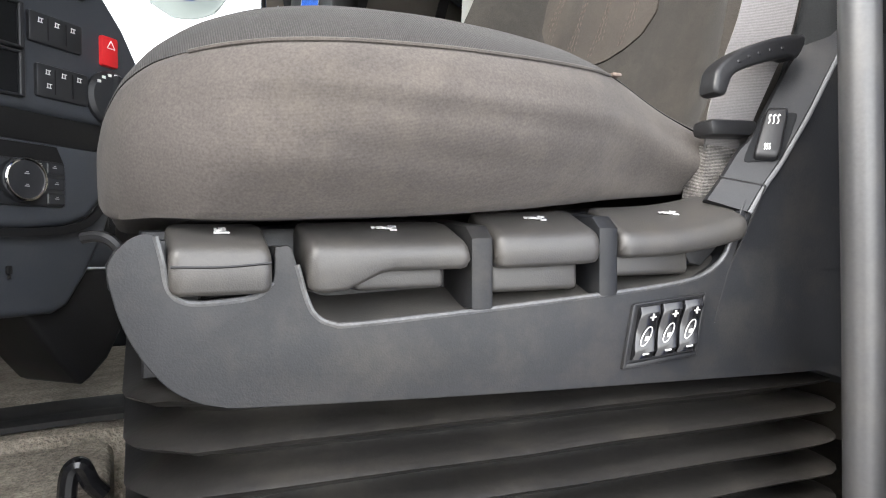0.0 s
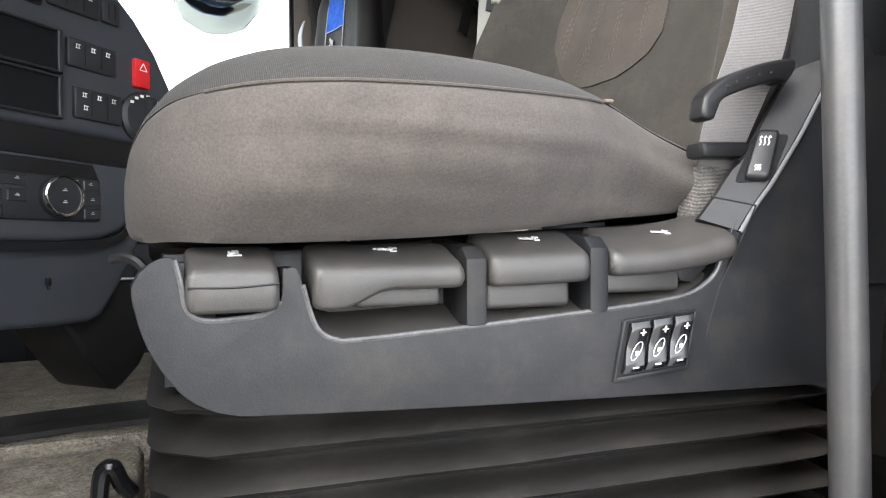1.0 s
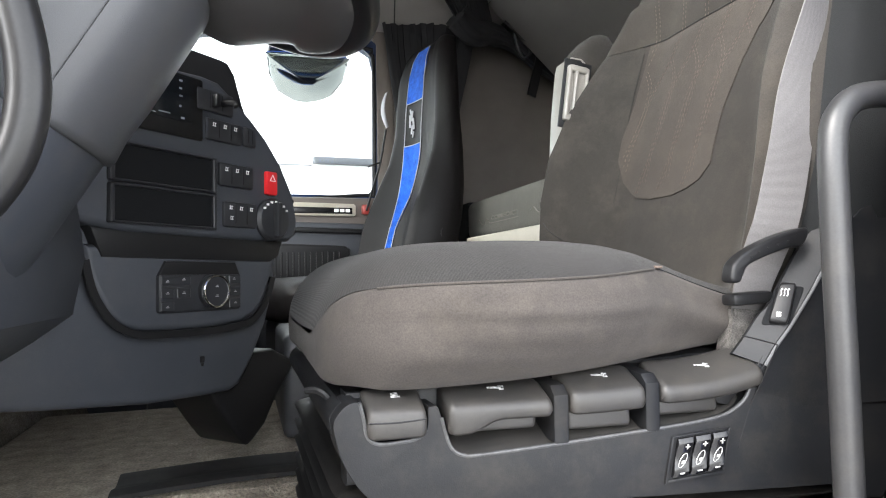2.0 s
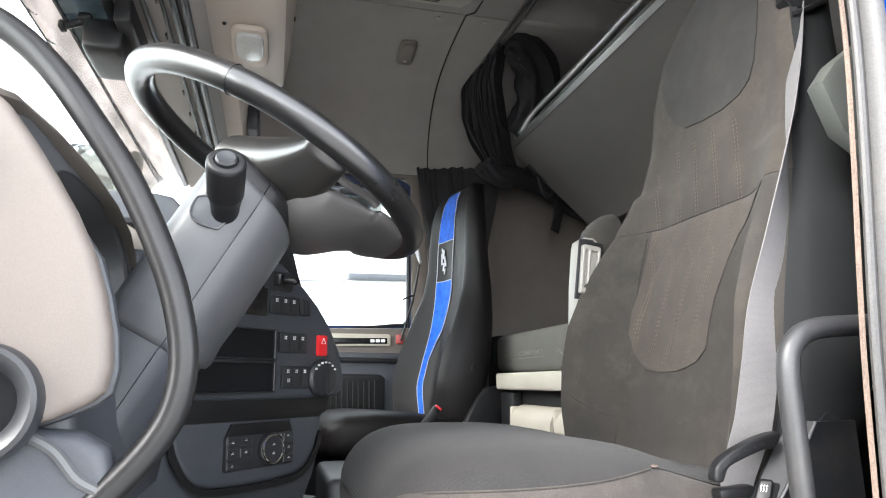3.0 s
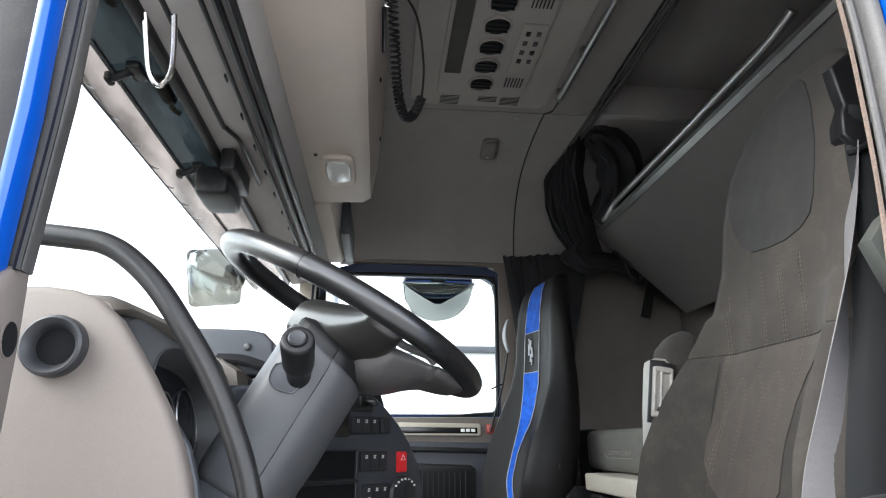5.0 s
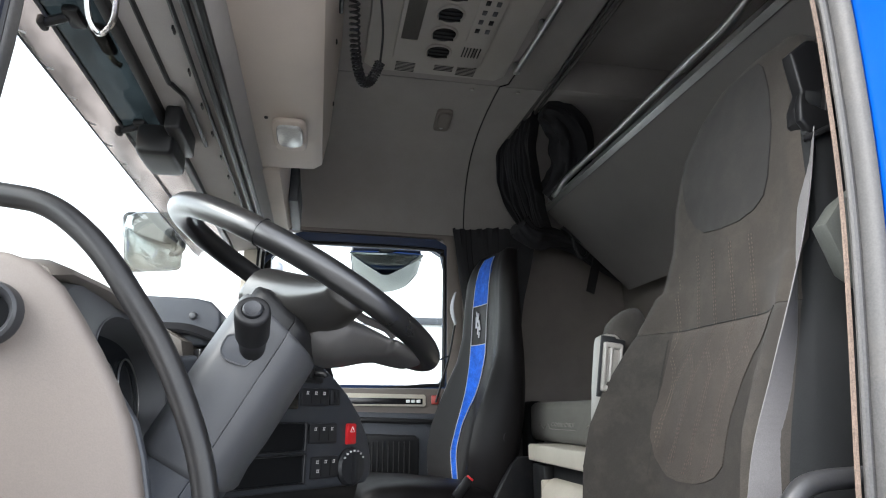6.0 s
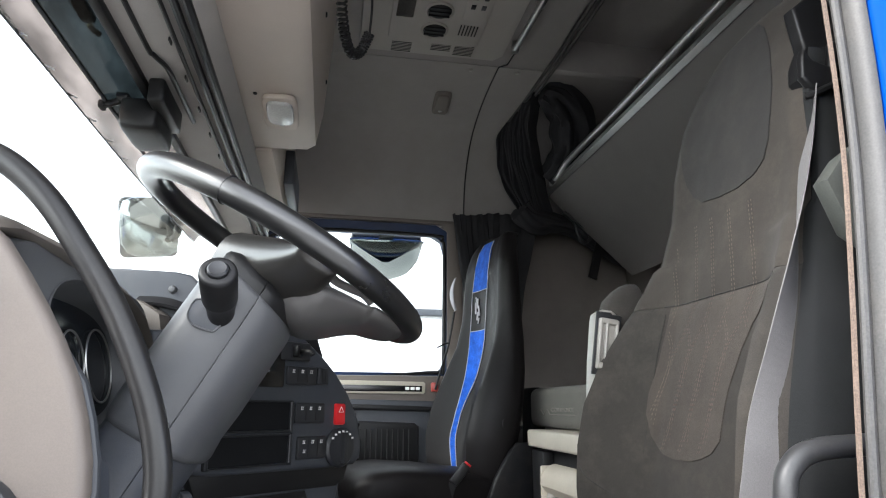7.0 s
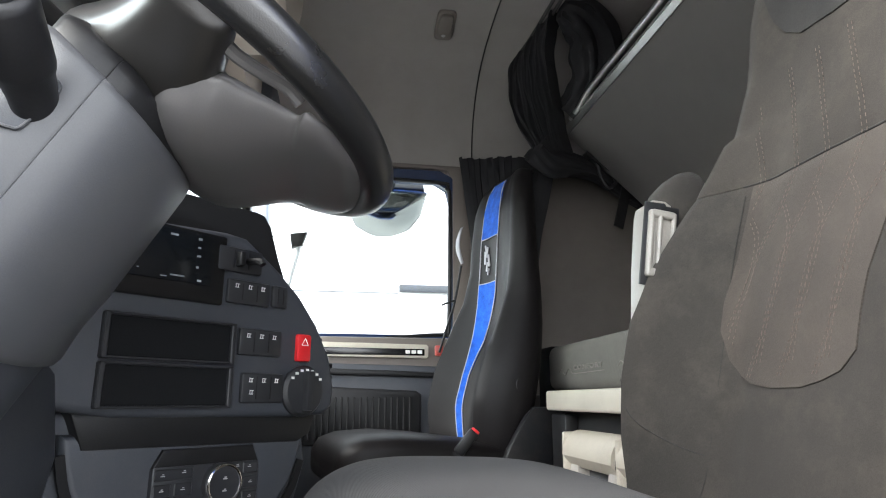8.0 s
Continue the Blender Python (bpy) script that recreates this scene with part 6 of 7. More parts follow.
fprism(STACK, 0.0, 0.16, 0.012, 3, bm)
stack = part("centre_panel", bm, M_DASH, dash, "dark grey centre stack turned to the driver", sharp=40)
# black band that puts the shade under the stack's lip into colour
bm = B()
fprism([(0.40, 0.652), (0.42, 0.604), (0.77, 0.600), (0.795, 0.612), (0.81, 0.652)], 0.010, 0.15, 0.006, 2, bm)
part("lip_shade_band", bm, M_BLACK, dash, "black band for the shade under the radio slots")
bm = B()
fprism([(0.395, 0.625), (0.398, 0.59), (0.41, 0.555), (0.432, 0.518), (0.455, 0.498), (0.49, 0.486), (0.56, 0.482), (0.64, 0.482), (0.70, 0.487), (0.735, 0.500), (0.762, 0.53), (0.778, 0.57), (0.79, 0.615)], 0.014, 0.15, 0.012, 4, bm)
part("climate_bowl", bm, M_DASH, dash)
bm = B()
strip(bm, [FACE @ V(u, 0.016, z) for u, z in ((0.396, 0.60), (0.408, 0.553), (0.431, 0.514), (0.456, 0.492), (0.49, 0.480), (0.56, 0.476), (0.64, 0.476), (0.70, 0.481), (0.738, 0.495), (0.766, 0.528), (0.781, 0.57))], (0, 0, 1), 0.012, 0.006)
part("bowl_edge", bm, M_BLACK, dash, "black lower edge of the climate bowl")
bm = B()
fprism([(0.2, 0.66), (0.2, 0.402), (0.289, 0.392), (0.347, 0.383), (0.518, 0.362), (0.628, 0.357), (0.69, 0.356), (0.713, 0.366), (0.747, 0.413), (0.782, 0.477), (0.81, 0.562), (0.795, 0.64)], 0.032, 0.22, 0.012, 3, bm)
part("knee_panel", bm, M_DASH, dash, "dark grey knee panel")
bm = B()
fprism([(0.640, 0.385), (0.676, 0.337), (0.718, 0.278), (0.748, 0.241), (0.760, 0.235), (0.774, 0.242), (0.807, 0.268), (0.842, 0.322), (0.90, 0.385), (0.83, 0.42), (0.74, 0.42)], 0.06, 0.20, 0.010, 3, bm)
part("lower_fin", bm, M_BLACK, dash, "black lower fin")
bm = B()
fbox(0.618, 0.626, 0.418, 0.430, 0.028, 0.034, 0.002, 2, bm)
fbox(0.6205, 0.6235, 0.412, 0.418, 0.028, 0.034, 0.001, 1, bm)
part("catch_mark", bm, M_BLACK, dash)
# screen, radio slots
bm = B()
fbox(0.345, 0.597, 0.811, 0.922, -0.004, 0.02, 0.005, 2, bm)
scr = part("screen_bezel", bm, M_GLOSS, stack, "glossy black screen bezel")
bm = B()
fbox(0.36, 0.572, 0.838, 0.917, -0.0055, 0.0, 0.002, 2, bm)
part("screen", bm, M_SCREEN, scr, "dark unlit display")
M_DIM = material("dim_screen_marks", (0.25, 0.27, 0.3), 0.5, bump=0)
for u, z, a, c in ((0.545, 0.906, 0.006, 0.005), (0.545, 0.893, 0.005, 0.004), (0.545, 0.88, 0.006, 0.004), (0.545, 0.862, 0.004, 0.005), (0.548, 0.842, 0.007, 0.005), (0.505, 0.846, 0.022, 0.003), (0.49, 0.843, 0.010, 0.002), (0.455, 0.85, 0.003, 0.002), (0.43, 0.85, 0.004, 0.002), (0.50, 0.906, 0.012, 0.004)):
    part("screen_mark", fbox(u, u + a, z, z + c * 0.7, -0.0062, -0.005, 0, 1), M_DIM, scr)
# the slots have no depth: flat dark plates carry their inner shade
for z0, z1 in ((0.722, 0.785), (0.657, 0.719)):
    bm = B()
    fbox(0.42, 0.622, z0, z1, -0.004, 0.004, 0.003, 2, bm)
    sl = part("radio_slot_plate", bm, M_MATTDARK, stack, "radio slot as a flat plate, its inner shade coloured dark")
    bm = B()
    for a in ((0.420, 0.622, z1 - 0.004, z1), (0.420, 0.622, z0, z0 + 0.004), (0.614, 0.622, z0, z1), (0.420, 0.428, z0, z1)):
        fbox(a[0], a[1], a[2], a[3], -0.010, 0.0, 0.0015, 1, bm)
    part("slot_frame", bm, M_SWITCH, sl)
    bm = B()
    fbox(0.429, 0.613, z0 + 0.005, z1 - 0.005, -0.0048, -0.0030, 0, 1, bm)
    part("slot_shade", bm, M_MATTDARK, sl)


def switch_block(u0, u1, z0, z1, marks, lab):
    b = B()
    fbox(u0, u1, z0, z1, -0.006, 0.006, 0.004, 2, b)
    s = part("switch_block", b, M_SWITCH, stack, lab)
    for i in range(1, 3):
        b = B()
        u = u0 + (u1 - u0) * i / 3
        fbox(u - 0.0006, u + 0.0006, z0 + 0.006, z1 - 0.006, -0.0066, -0.004, 0, 1, b)
        part("gap", b, M_BLACK, s)
    for (a, c) in marks:
        b = B()
        u, z = u0 + (u1 - u0) * a, z0 + (z1 - z0) * c
        fbox(u - 0.004, u + 0.003, z - 0.003, z - 0.002, -0.0068, -0.005, 0, 1, b)
        fbox(u - 0.003, u - 0.002, z - 0.002, z + 0.004, -0.0068, -0.005, 0, 1, b)
        fbox(u + 0.001, u + 0.002, z - 0.002, z + 0.003, -0.0068, -0.005, 0, 1, b)
        fbox(u - 0.002, u + 0.004, z + 0.0025, z + 0.0035, -0.0068, -0.005, 0, 1, b)
        part("sign", b, M_WHITE, s, "small white sign")


switch_block(0.582, 0.664, 0.868, 0.908, (), "black blank switch block")
switch_block(0.602, 0.684, 0.818, 0.857, ((0.2, 0.72), (0.5, 0.72), (0.8, 0.72)), "black switch block with white signs")
switch_block(0.688, 0.720, 0.820, 0.857, (), "narrow black blank switch")
switch_block(0.630, 0.713, 0.738, 0.781, ((0.2, 0.72), (0.5, 0.72), (0.8, 0.72)), "black switch block with white signs")
switch_block(0.640, 0.722, 0.664, 0.711, ((0.2, 0.75), (0.5, 0.75), (0.8, 0.75), (0.22, 0.35)), "black switch block with white signs")
bm = B()
fbox(0.612, 0.622, 0.876, 0.90, -0.02, -0.004, 0.003, 2, bm)
tube(bm, [FACE @ V(0.636, -0.006, 0.888), FACE @ V(0.64, -0.03, 0.886), FACE @ V(0.642, -0.036, 0.88)], 0.006, 8)
part("socket_lever", bm, M_BLACK, stack)
bm = B()
fbox(0.745, 0.775, 0.733, 0.780, -0.008, 0.01, 0.004, 2, bm)
hz = part("hazard_switch", bm, M_RED, stack, "bright red hazard switch")
bm = B()
for p, q in (((-0.007, -0.005), (0.007, -0.005)), ((0.007, -0.005), (0, 0.007)), ((0, 0.007), (-0.007, -0.005))):
    tube(bm, [FACE @ V(0.760 + p[0], -0.0085, 0.766 + p[1]), FACE @ V(0.760 + q[0], -0.0085, 0.766 + q[1])], 0.0007, 4, per=0)
part("triangle", bm, M_WHITE, hz)
bm = B()
revolve(bm, [(0.043, 0.0), (0.043, 0.006), (0.038, 0.012), (0.034, 0.013), (0.001, 0.013)], O + U * 0.763 + V(0, 0, 0.684), N, 32)
kn = part("light_switch", bm, M_SWITCH, stack, "round black rotary light switch")
bm = B()
fprism([(0.757, 0.651), (0.769, 0.651), (0.770, 0.717), (0.756, 0.717)], -0.026, -0.010, 0.003, 2, bm)
part("grip", bm, M_SWITCH, kn)
for i in range(7):
    a = radians(35 + 18 * i)
    bm = B()
    u, z = 0.763 + 0.037 * math.cos(a), 0.684 + 0.035 * math.sin(a)
    fbox(u - 0.0026, u + 0.0026, z - 0.002, z + 0.002, -0.0142, -0.012, 0, 1, bm)
    part("sign", bm, M_WHITE, kn)
# right flank: ribs and vent knob
for i in range(7):
    bm = B()
    z = 0.66 + 0.022 * i
    fbox(0.836 - 0.012 * max(0, i - 3), 0.852 - 0.014 * max(0, i - 3), z, z + 0.010, 0.02, 0.10, 0.003, 2, bm)
    part("vent_rib", bm, M_BLACK, stack)
bm = B()
revolve(bm, [(0.022, 0), (0.024, 0.01), (0.018, 0.022), (0.005, 0.024)], O + U * 0.84 + V(0, 0, 0.775) - N * 0.09, U, 16)
part("vent_knob", bm, M_BLACK, stack)
# climate panel
bm = B()
fbox(0.515, 0.692, 0.512, 0.578, 0.006, 0.03, 0.006, 2, bm)
cl = part("climate_panel", bm, M_SWITCH, dash, "black climate control panel")
bm = B()
fprism([(0.515, 0.574), (0.692, 0.574), (0.68, 0.60), (0.53, 0.60)], 0.008, 0.03, 0.004, 2, bm)
part("hood", bm, M_BLACK, cl)
bm = B()
revolve(bm, [(0.030, 0.0), (0.030, 0.012), (0.027, 0.015), (0.001, 0.016)], O + U * 0.622 + V(0, 0, 0.547) - N * 0.008, N, 32)
ck = part("climate_knob", bm, M_SWITCH, cl, "round climate dial with chrome ring")
bm = B()
ctr = O + U * 0.622 + V(0, 0, 0.547) + N * 0.007
tube(bm, [ctr + U * (0.0275 * math.cos(a)) + V(0, 0, 0.0275 * math.sin(a)) for a in np.linspace(0, 2 * math.pi, 25)[:-1]], 0.0024, 8, closed=True, per=2)
part("ring", bm, M_CHROME, ck, "bright chrome ring")
for u, z in ((0.53, 0.565), (0.53, 0.545), (0.53, 0.522), (0.562, 0.568), (0.562, 0.545), (0.672, 0.568), (0.675, 0.545), (0.675, 0.524), (0.650, 0.57), (0.622, 0.555), (0.622, 0.538)):
    bm = B()
    d = 0.0044 if abs(u - 0.622) > 0.02 else -0.0085
    fbox(u - 0.003, u + 0.003, z - 0.0008, z + 0.0004, d - 0.0006, d + 0.001, 0, 1, bm)
    fbox(u - 0.001, u + 0.002, z + 0.0016, z + 0.0026, d - 0.0006, d + 0.001, 0, 1, bm)
    part("sign", bm, M_SIGN, cl if d > 0 else ck)
for u0, u1, z0, z1 in ((0.517, 0.545, 0.535, 0.555), (0.548, 0.578, 0.535, 0.555), (0.517, 0.545, 0.514, 0.533), (0.517, 0.578, 0.557, 0.575), (0.66, 0.69, 0.557, 0.576), (0.66, 0.69, 0.535, 0.555), (0.66, 0.69, 0.514, 0.533)):
    bm = B()
    fbox(u0 + 0.001, u1 - 0.001, z0 + 0.001, z1 - 0.001, 0.0045, 0.008, 0.002, 1, bm)
    part("button", bm, M_SWITCH, cl)

# cluster hood and instruments
clus = thing("instrument_cluster", (-0.4, 0.6, 0.7), "hooded instrument cluster with dark dials", "instrument cluster")
bm = B()
HO = [(-0.62, 0.955), (-0.45, 0.972), (-0.405, 0.970), (-0.384, 0.962), (-0.378, 0.954), (-0.386, 0.948), (-0.425, 0.948), (-0.62, 0.93)]
rings = []
for y, dz, dx in ((0.325, -0.008, -0.02), (0.36, 0.0, -0.012), (0.45, -0.002, 0.0), (0.55, -0.008, 0.008), (0.67, -0.02, 0.012), (0.77, -0.040, 0.012), (0.84, -0.075, 0.01), (0.865, -0.10, 0.006)):
    rings.append([V(x + dx, y, z + dz) for x, z in HO])
loft(bm, rings)
part("hood", bm, M_DASHTOP, clus, "grey-brown padded hood", sharp=60)
tilt = Matrix.Translation((-0.372, 0.595, 0.838)) @ Matrix.Rotation(radians(-10), 4, "Y")


def oval(hy, hz, p, d, n=48):
    """A rounded oval across the cab, d metres towards the driver."""
    res = []
    for j in range(n):
        a = 2 * math.pi * j / n
        c, q = math.cos(a), math.sin(a)
        res.append(tilt @ V(d, hy * abs(c) ** p * (1 if c > 0 else -1), hz * abs(q) ** p * (1 if q > 0 else -1)))
    return res


bm = B()
loft(bm, [oval(0.272, 0.122, 0.3, -0.02), oval(0.265, 0.116, 0.35, 0.0), oval(0.196, 0.098, 0.72, 0.004), oval(0.191, 0.095, 0.72, 0.0045), oval(0.186, 0.091, 0.74, 0.0), oval(0.178, 0.080, 0.76, -0.045)], cap=False)
part("bezel", bm, M_BEZEL, clus, "dark grey bezel round the dials")
bm = B()
tube(bm, oval(0.190, 0.0945, 0.72, 0.0055)[::2], 0.0014, 6, closed=True, per=2)
part("bezel_edge", bm, M_COLUMN, clus)
bm = B()
loft(bm, [oval(0.183, 0.083, 0.76, -0.052), oval(0.183, 0.083, 0.76, -0.040)])
face = part("dial_face", bm, M_SCREEN, clus, "dark dial panel")
for y, r in ((-0.105, 0.055), (0.0, 0.042), (0.105, 0.055)):
    bm = B()
    tube(bm, [tilt @ V(-0.036, y + r * math.cos(a), r * math.sin(a)) for a in np.linspace(0, 2 * math.pi, 25)[:-1]], 0.0016, 6, closed=True, per=2)
    part("dial_ring", bm, M_ALU, face, "thin silver dial ring")
bm = B()
prism(bm, [(-0.44, 0.735), (-0.352, 0.745), (-0.318, 0.70), (-0.305, 0.60), (-0.32, 0.52), (-0.40, 0.46), (-0.60, 0.44), (-0.60, 0.72)], XZ, 0.345, 0.90, 0.016, 3)
part("lower_cowl", bm, M_DASH, clus, "dark grey cowl below the dials")
for z in (0.535, 0.565, 0.595):
    bm = B()
    revolve(bm, [(0.005, 0), (0.005, 0.004), (0.003, 0.005)], (-0.262, 0.352, z), (1, 0, 0), 10)
    part("screw_cap", bm, M_ALU, clus)
bm = B()
tube(bm, [V(-0.408, 0.345, 0.918), V(-0.398, 0.343, 0.925), V(-0.388, 0.343, 0.915), V(-0.384, 0.343, 0.907)], 0.006, 8)
revolve(bm, [(0.011, 0), (0.011, 0.004), (0.007, 0.006)], (-0.396, 0.342, 0.920), (0.6, -0.8, 0), 14)
tube(bm, [V(-0.384, 0.343, 0.905), V(-0.374, 0.343, 0.885), V(-0.369, 0.343, 0.872)], 0.0025, 6)
part("hinge_clip", bm, M_ALU, clus, "small bright metal clip")

# pod between the dials and the centre stack
pod = thing("dash_pod", (-0.45, 1.0, 0.9), "dark grey rounded pod on top of the dashboard", "dash pod")
bm = B()
prism(bm, [(-0.62, 0.93), (-0.33, 0.93), (-0.316, 0.95), (-0.308, 0.975), (-0.312, 1.0), (-0.33, 1.018), (-0.36, 1.024), (-0.62, 1.03)], XZ, 0.905, 1.0, 0.006, 3)
part("body", bm, M_DASH, pod)
bm = B()
revolve(bm, [(0.008, 0.002), (0.008, -0.004), (0.005, -0.008), (0.001, -0.009)], (-0.361, 0.905, 0.988), (0, 1, 0), 14)
part("knob", bm, M_COLUMN, pod, "small round knob")
bm = B()
strip(bm, [V(-0.42, 0.895, 0.965), V(-0.37, 0.893, 0.962), V(-0.33, 0.892, 0.95), V(-0.305, 0.893, 0.938)], (0, 1, 0.6), 0.03, 0.006)
part("cloth_edge", bm, M_BLACK, pod, "crumpled black cloth edge")
bm = B()
fprism([(0.42, 0.90), (0.66, 0.93), (0.690, 0.930), (0.725, 0.905), (0.752, 0.880), (0.757, 0.888), (0.742, 0.920), (0.722, 0.975), (0.706, 0.994), (0.69, 0.997), (0.56, 0.997), (0.42, 0.99)], 0.055, 0.16, 0.006, 2, bm)
part("rear_wing", bm, M_BLACK, pod, "black upper wing behind the stack")

# beige end of the dashboard at the door
end = thing("dash_end_panel", (-0.42, 0.32, 0.62), "beige dashboard end panel with round air outlets", "dashboard panel")
END = [(-0.66, 0.962), (-0.47, 0.970), (-0.438, 0.966), (-0.412, 0.957), (-0.385, 0.934), (-0.362, 0.902), (-0.340, 0.868), (-0.320, 0.834), (-0.302, 0.796), (-0.290, 0.760), (-0.2815, 0.722), (-0.279, 0.692), (-0.283, 0.670), (-0.295, 0.660), (-0.322, 0.648), (-0.36, 0.636), (-0.66, 0.622)]
bm = B()
prism(bm, END, XZ, 0.308, 0.338, 0.009, 4)
part("panel", bm, M_BEIGE, end)
bm = B()
prism(bm, [(x + 0.004 if z < 0.82 else x - 0.004, z - 0.002) for x, z in END], XZ, 0.334, 0.347, 0.005, 2)
part("dark_edge", bm, M_DASH, end, "dark edging strip")
for cx, cz, r in ((-0.445, 0.900, 0.034), (-0.377, 0.662, 0.052)):
    bm = B()
    revolve(bm, [(r * 1.0, 0.0), (r * 1.0, -0.012), (r * 0.96, -0.017), (r * 0.88, -0.019), (r * 0.78, -0.016), (r * 0.62, -0.006), (r * 0.56, 0.0)], (cx, 0.310, cz), (0, 1, 0), 36)
    ring = part("outlet_ring", bm, M_SWITCH, end, "dark grey outlet ring")
    # the outlet's inner shade is a dark disc, nothing is cut out
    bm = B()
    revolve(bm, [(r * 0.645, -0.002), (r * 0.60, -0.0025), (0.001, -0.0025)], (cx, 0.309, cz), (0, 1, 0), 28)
    part("hole_shade_disc", bm, M_MATTDARK, ring, "dark disc for the shade inside the outlet")
low_end = thing("dash_lower_end", (-0.42, 0.33, 0.0), "dark grey lower end panels of the dashboard", "dashboard panel")
bm = B()
prism(bm, [(-0.62, 0.63), (-0.34, 0.640), (-0.300, 0.636), (-0.278, 0.622), (-0.266, 0.585), (-0.256, 0.54), (-0.252, 0.51), (-0.268, 0.45), (-0.280, 0.424), (-0.62, 0.372)], XZ, 0.318, 0.36, 0.014, 4)
part("upper_cover", bm, M_DASH, low_end)
bm = B()
prism(bm, [(-0.62, 0.368), (-0.282, 0.419), (-0.305, 0.36), (-0.355, 0.2), (-0.41, 0.0), (-0.62, 0.0)], XZ, 0.322, 0.362, 0.010, 3)
part("kick_panel", bm, M_DASH, low_end, "dark lower kick panel")
# ledge lip in paler plastic, so the highlight line is in its colour
bm = B()
tube(bm, [V(-0.345, 0.319, 0.637), V(-0.318, 0.316, 0.622), V(-0.298, 0.316, 0.598), V(-0.280, 0.318, 0.585), V(-0.268, 0.320, 0.565)], 0.005, 8)
part("ledge_highlight", bm, M_BEZEL, low_end, "ledge lip coloured pale as a highlight")

# big tubular hoop handle at the door
hoop = thing("entry_handle", (-0.35, 0.325, 0.5), "thick black tubular entry handle in front of the dash end", "grab handle")
bm = B()
HOOP = [(-0.62, 0.31, 1.03), (-0.53, 0.322, 1.036), (-0.45, 0.325, 1.031), (-0.416, 0.325, 1.024), (-0.385, 0.325, 1.005), (-0.351, 0.325, 0.972), (-0.317, 0.325, 0.926), (-0.283, 0.325, 0.875), (-0.255, 0.325, 0.820), (-0.232, 0.325, 0.762), (-0.220, 0.325, 0.705), (-0.224, 0.325, 0.658), (-0.243, 0.325, 0.620), (-0.282, 0.325, 0.577), (-0.330, 0.322, 0.532), (-0.40, 0.32, 0.47)]
tube(bm, [V(*p) for p in HOOP], 0.0135, 16)
part("tube", bm, M_RAIL, hoop)
for p, d in (((-0.60, 0.31, 1.03), (1, 0, 0)), ((-0.40, 0.322, 0.47), (0.6, 0, 0.4))):
    bm = B()
    revolve(bm, [(0.022, -0.004), (0.022, 0.008), (0.014, 0.016)], p, d, 16)
    part("end_flange", bm, M_BLACK, hoop)

# ---- steering wheel and column ----
wheel = thing("steering_wheel", (-0.14, 0.65, 1.0), "black leather steering wheel on a grey column", "steering wheel")
WC = V(-0.141, 0.652, 1.003)
WN = V(0.487, 0, 0.873).normalized()
WA = V(0.873, 0, -0.487).normalized()
WB = V(0, 1, 0)
RW = 0.231


def wp(a, r, h=0.0):
    return WC + (WA * math.cos(a) + WB * math.sin(a)) * r + WN * h


bm = B()
tube(bm, [wp(a, RW) for a in np.linspace(0, 2 * math.pi, 49)[:-1]], 0.0185, 18, closed=True, per=2, flat=1.08)
rim = part("rim", bm, M_LEATHER, wheel, "worn shiny leather rim", sharp=80)
for a in (radians(254), radians(106)):
    bm = B()
    d = (wp(a + 0.01, RW) - wp(a, RW)).normalized()
    revolve(bm, [(0.0186, -0.0012), (0.0203, 0), (0.0186, 0.0012)], wp(a, RW), d, 24)
    part("rim_seam", bm, M_BLACK, rim)


def hub_point(u, w, h):
    return WC + WA * u + WB * w + WN * h


def shell(rows, n=40):
    """Rounded sections along the wheel's plane. rows: (u, half width, top, bottom, narrowing below)."""
    res = []
    uu = np.linspace(0, len(rows) - 1, 6 * len(rows))
    cols = [np.interp(uu, range(len(rows)), [r[i] for r in rows]) for i in range(5)]
    for k in range(3):
        cols = [np.concatenate(([c[0]], (c[:-2] + 2 * c[1:-1] + c[2:]) / 4, [c[-1]])) for c in cols]
    for u, hw, top, bot, nar in zip(*[[float(v) for v in c] for c in cols]):
        ring = []
        for j in range(n):
            a = 2 * math.pi * j / n
            c, q = math.cos(a), math.sin(a)
            h = (top + bot) / 2 + (top - bot) / 2 * abs(q) ** 0.72 * (1 if q > 0 else -1)
            f = (top - h) / max(1e-6, top - bot)
            ring.append(hub_point(u, hw * (1 - nar * f) * abs(c) ** 0.6 * (1 if c > 0 else -1), h))
        res.append(ring)
    return res


bm = B()
loft(bm, shell([(-0.082, 0.03, -0.052, -0.066, 0), (-0.072, 0.085, -0.034, -0.078, 0), (-0.04, 0.112, -0.012, -0.084, 0), (0.0, 0.120, 0.0, -0.088, 0.05), (0.04, 0.121, 0.006, -0.088, 0.1), (0.07, 0.117, 0.0, -0.092, 0.15), (0.095, 0.108, -0.010, -0.088, 0.2), (0.115, 0.085, -0.026, -0.07, 0.2)]))
hub = part("airbag_hub", bm, M_HUB, wheel, "padded black hub with a worn sheen", sharp=80)
bm = B()
tube(bm, [hub_point(-0.008 + 0.012 * (1 - abs(math.cos(a))), 0.1185 * abs(math.cos(a)) ** 0.6 * (1 if math.cos(a) > 0 else -1), -0.044 + 0.0445 * abs(math.sin(a)) ** 0.72 * (1 if math.sin(a) > 0 else -1)) for a in np.linspace(-0.55, math.pi + 0.55, 40)], 0.0016, 6, per=0)
part("hub_joint", bm, M_BLACK, hub)
bm = B()
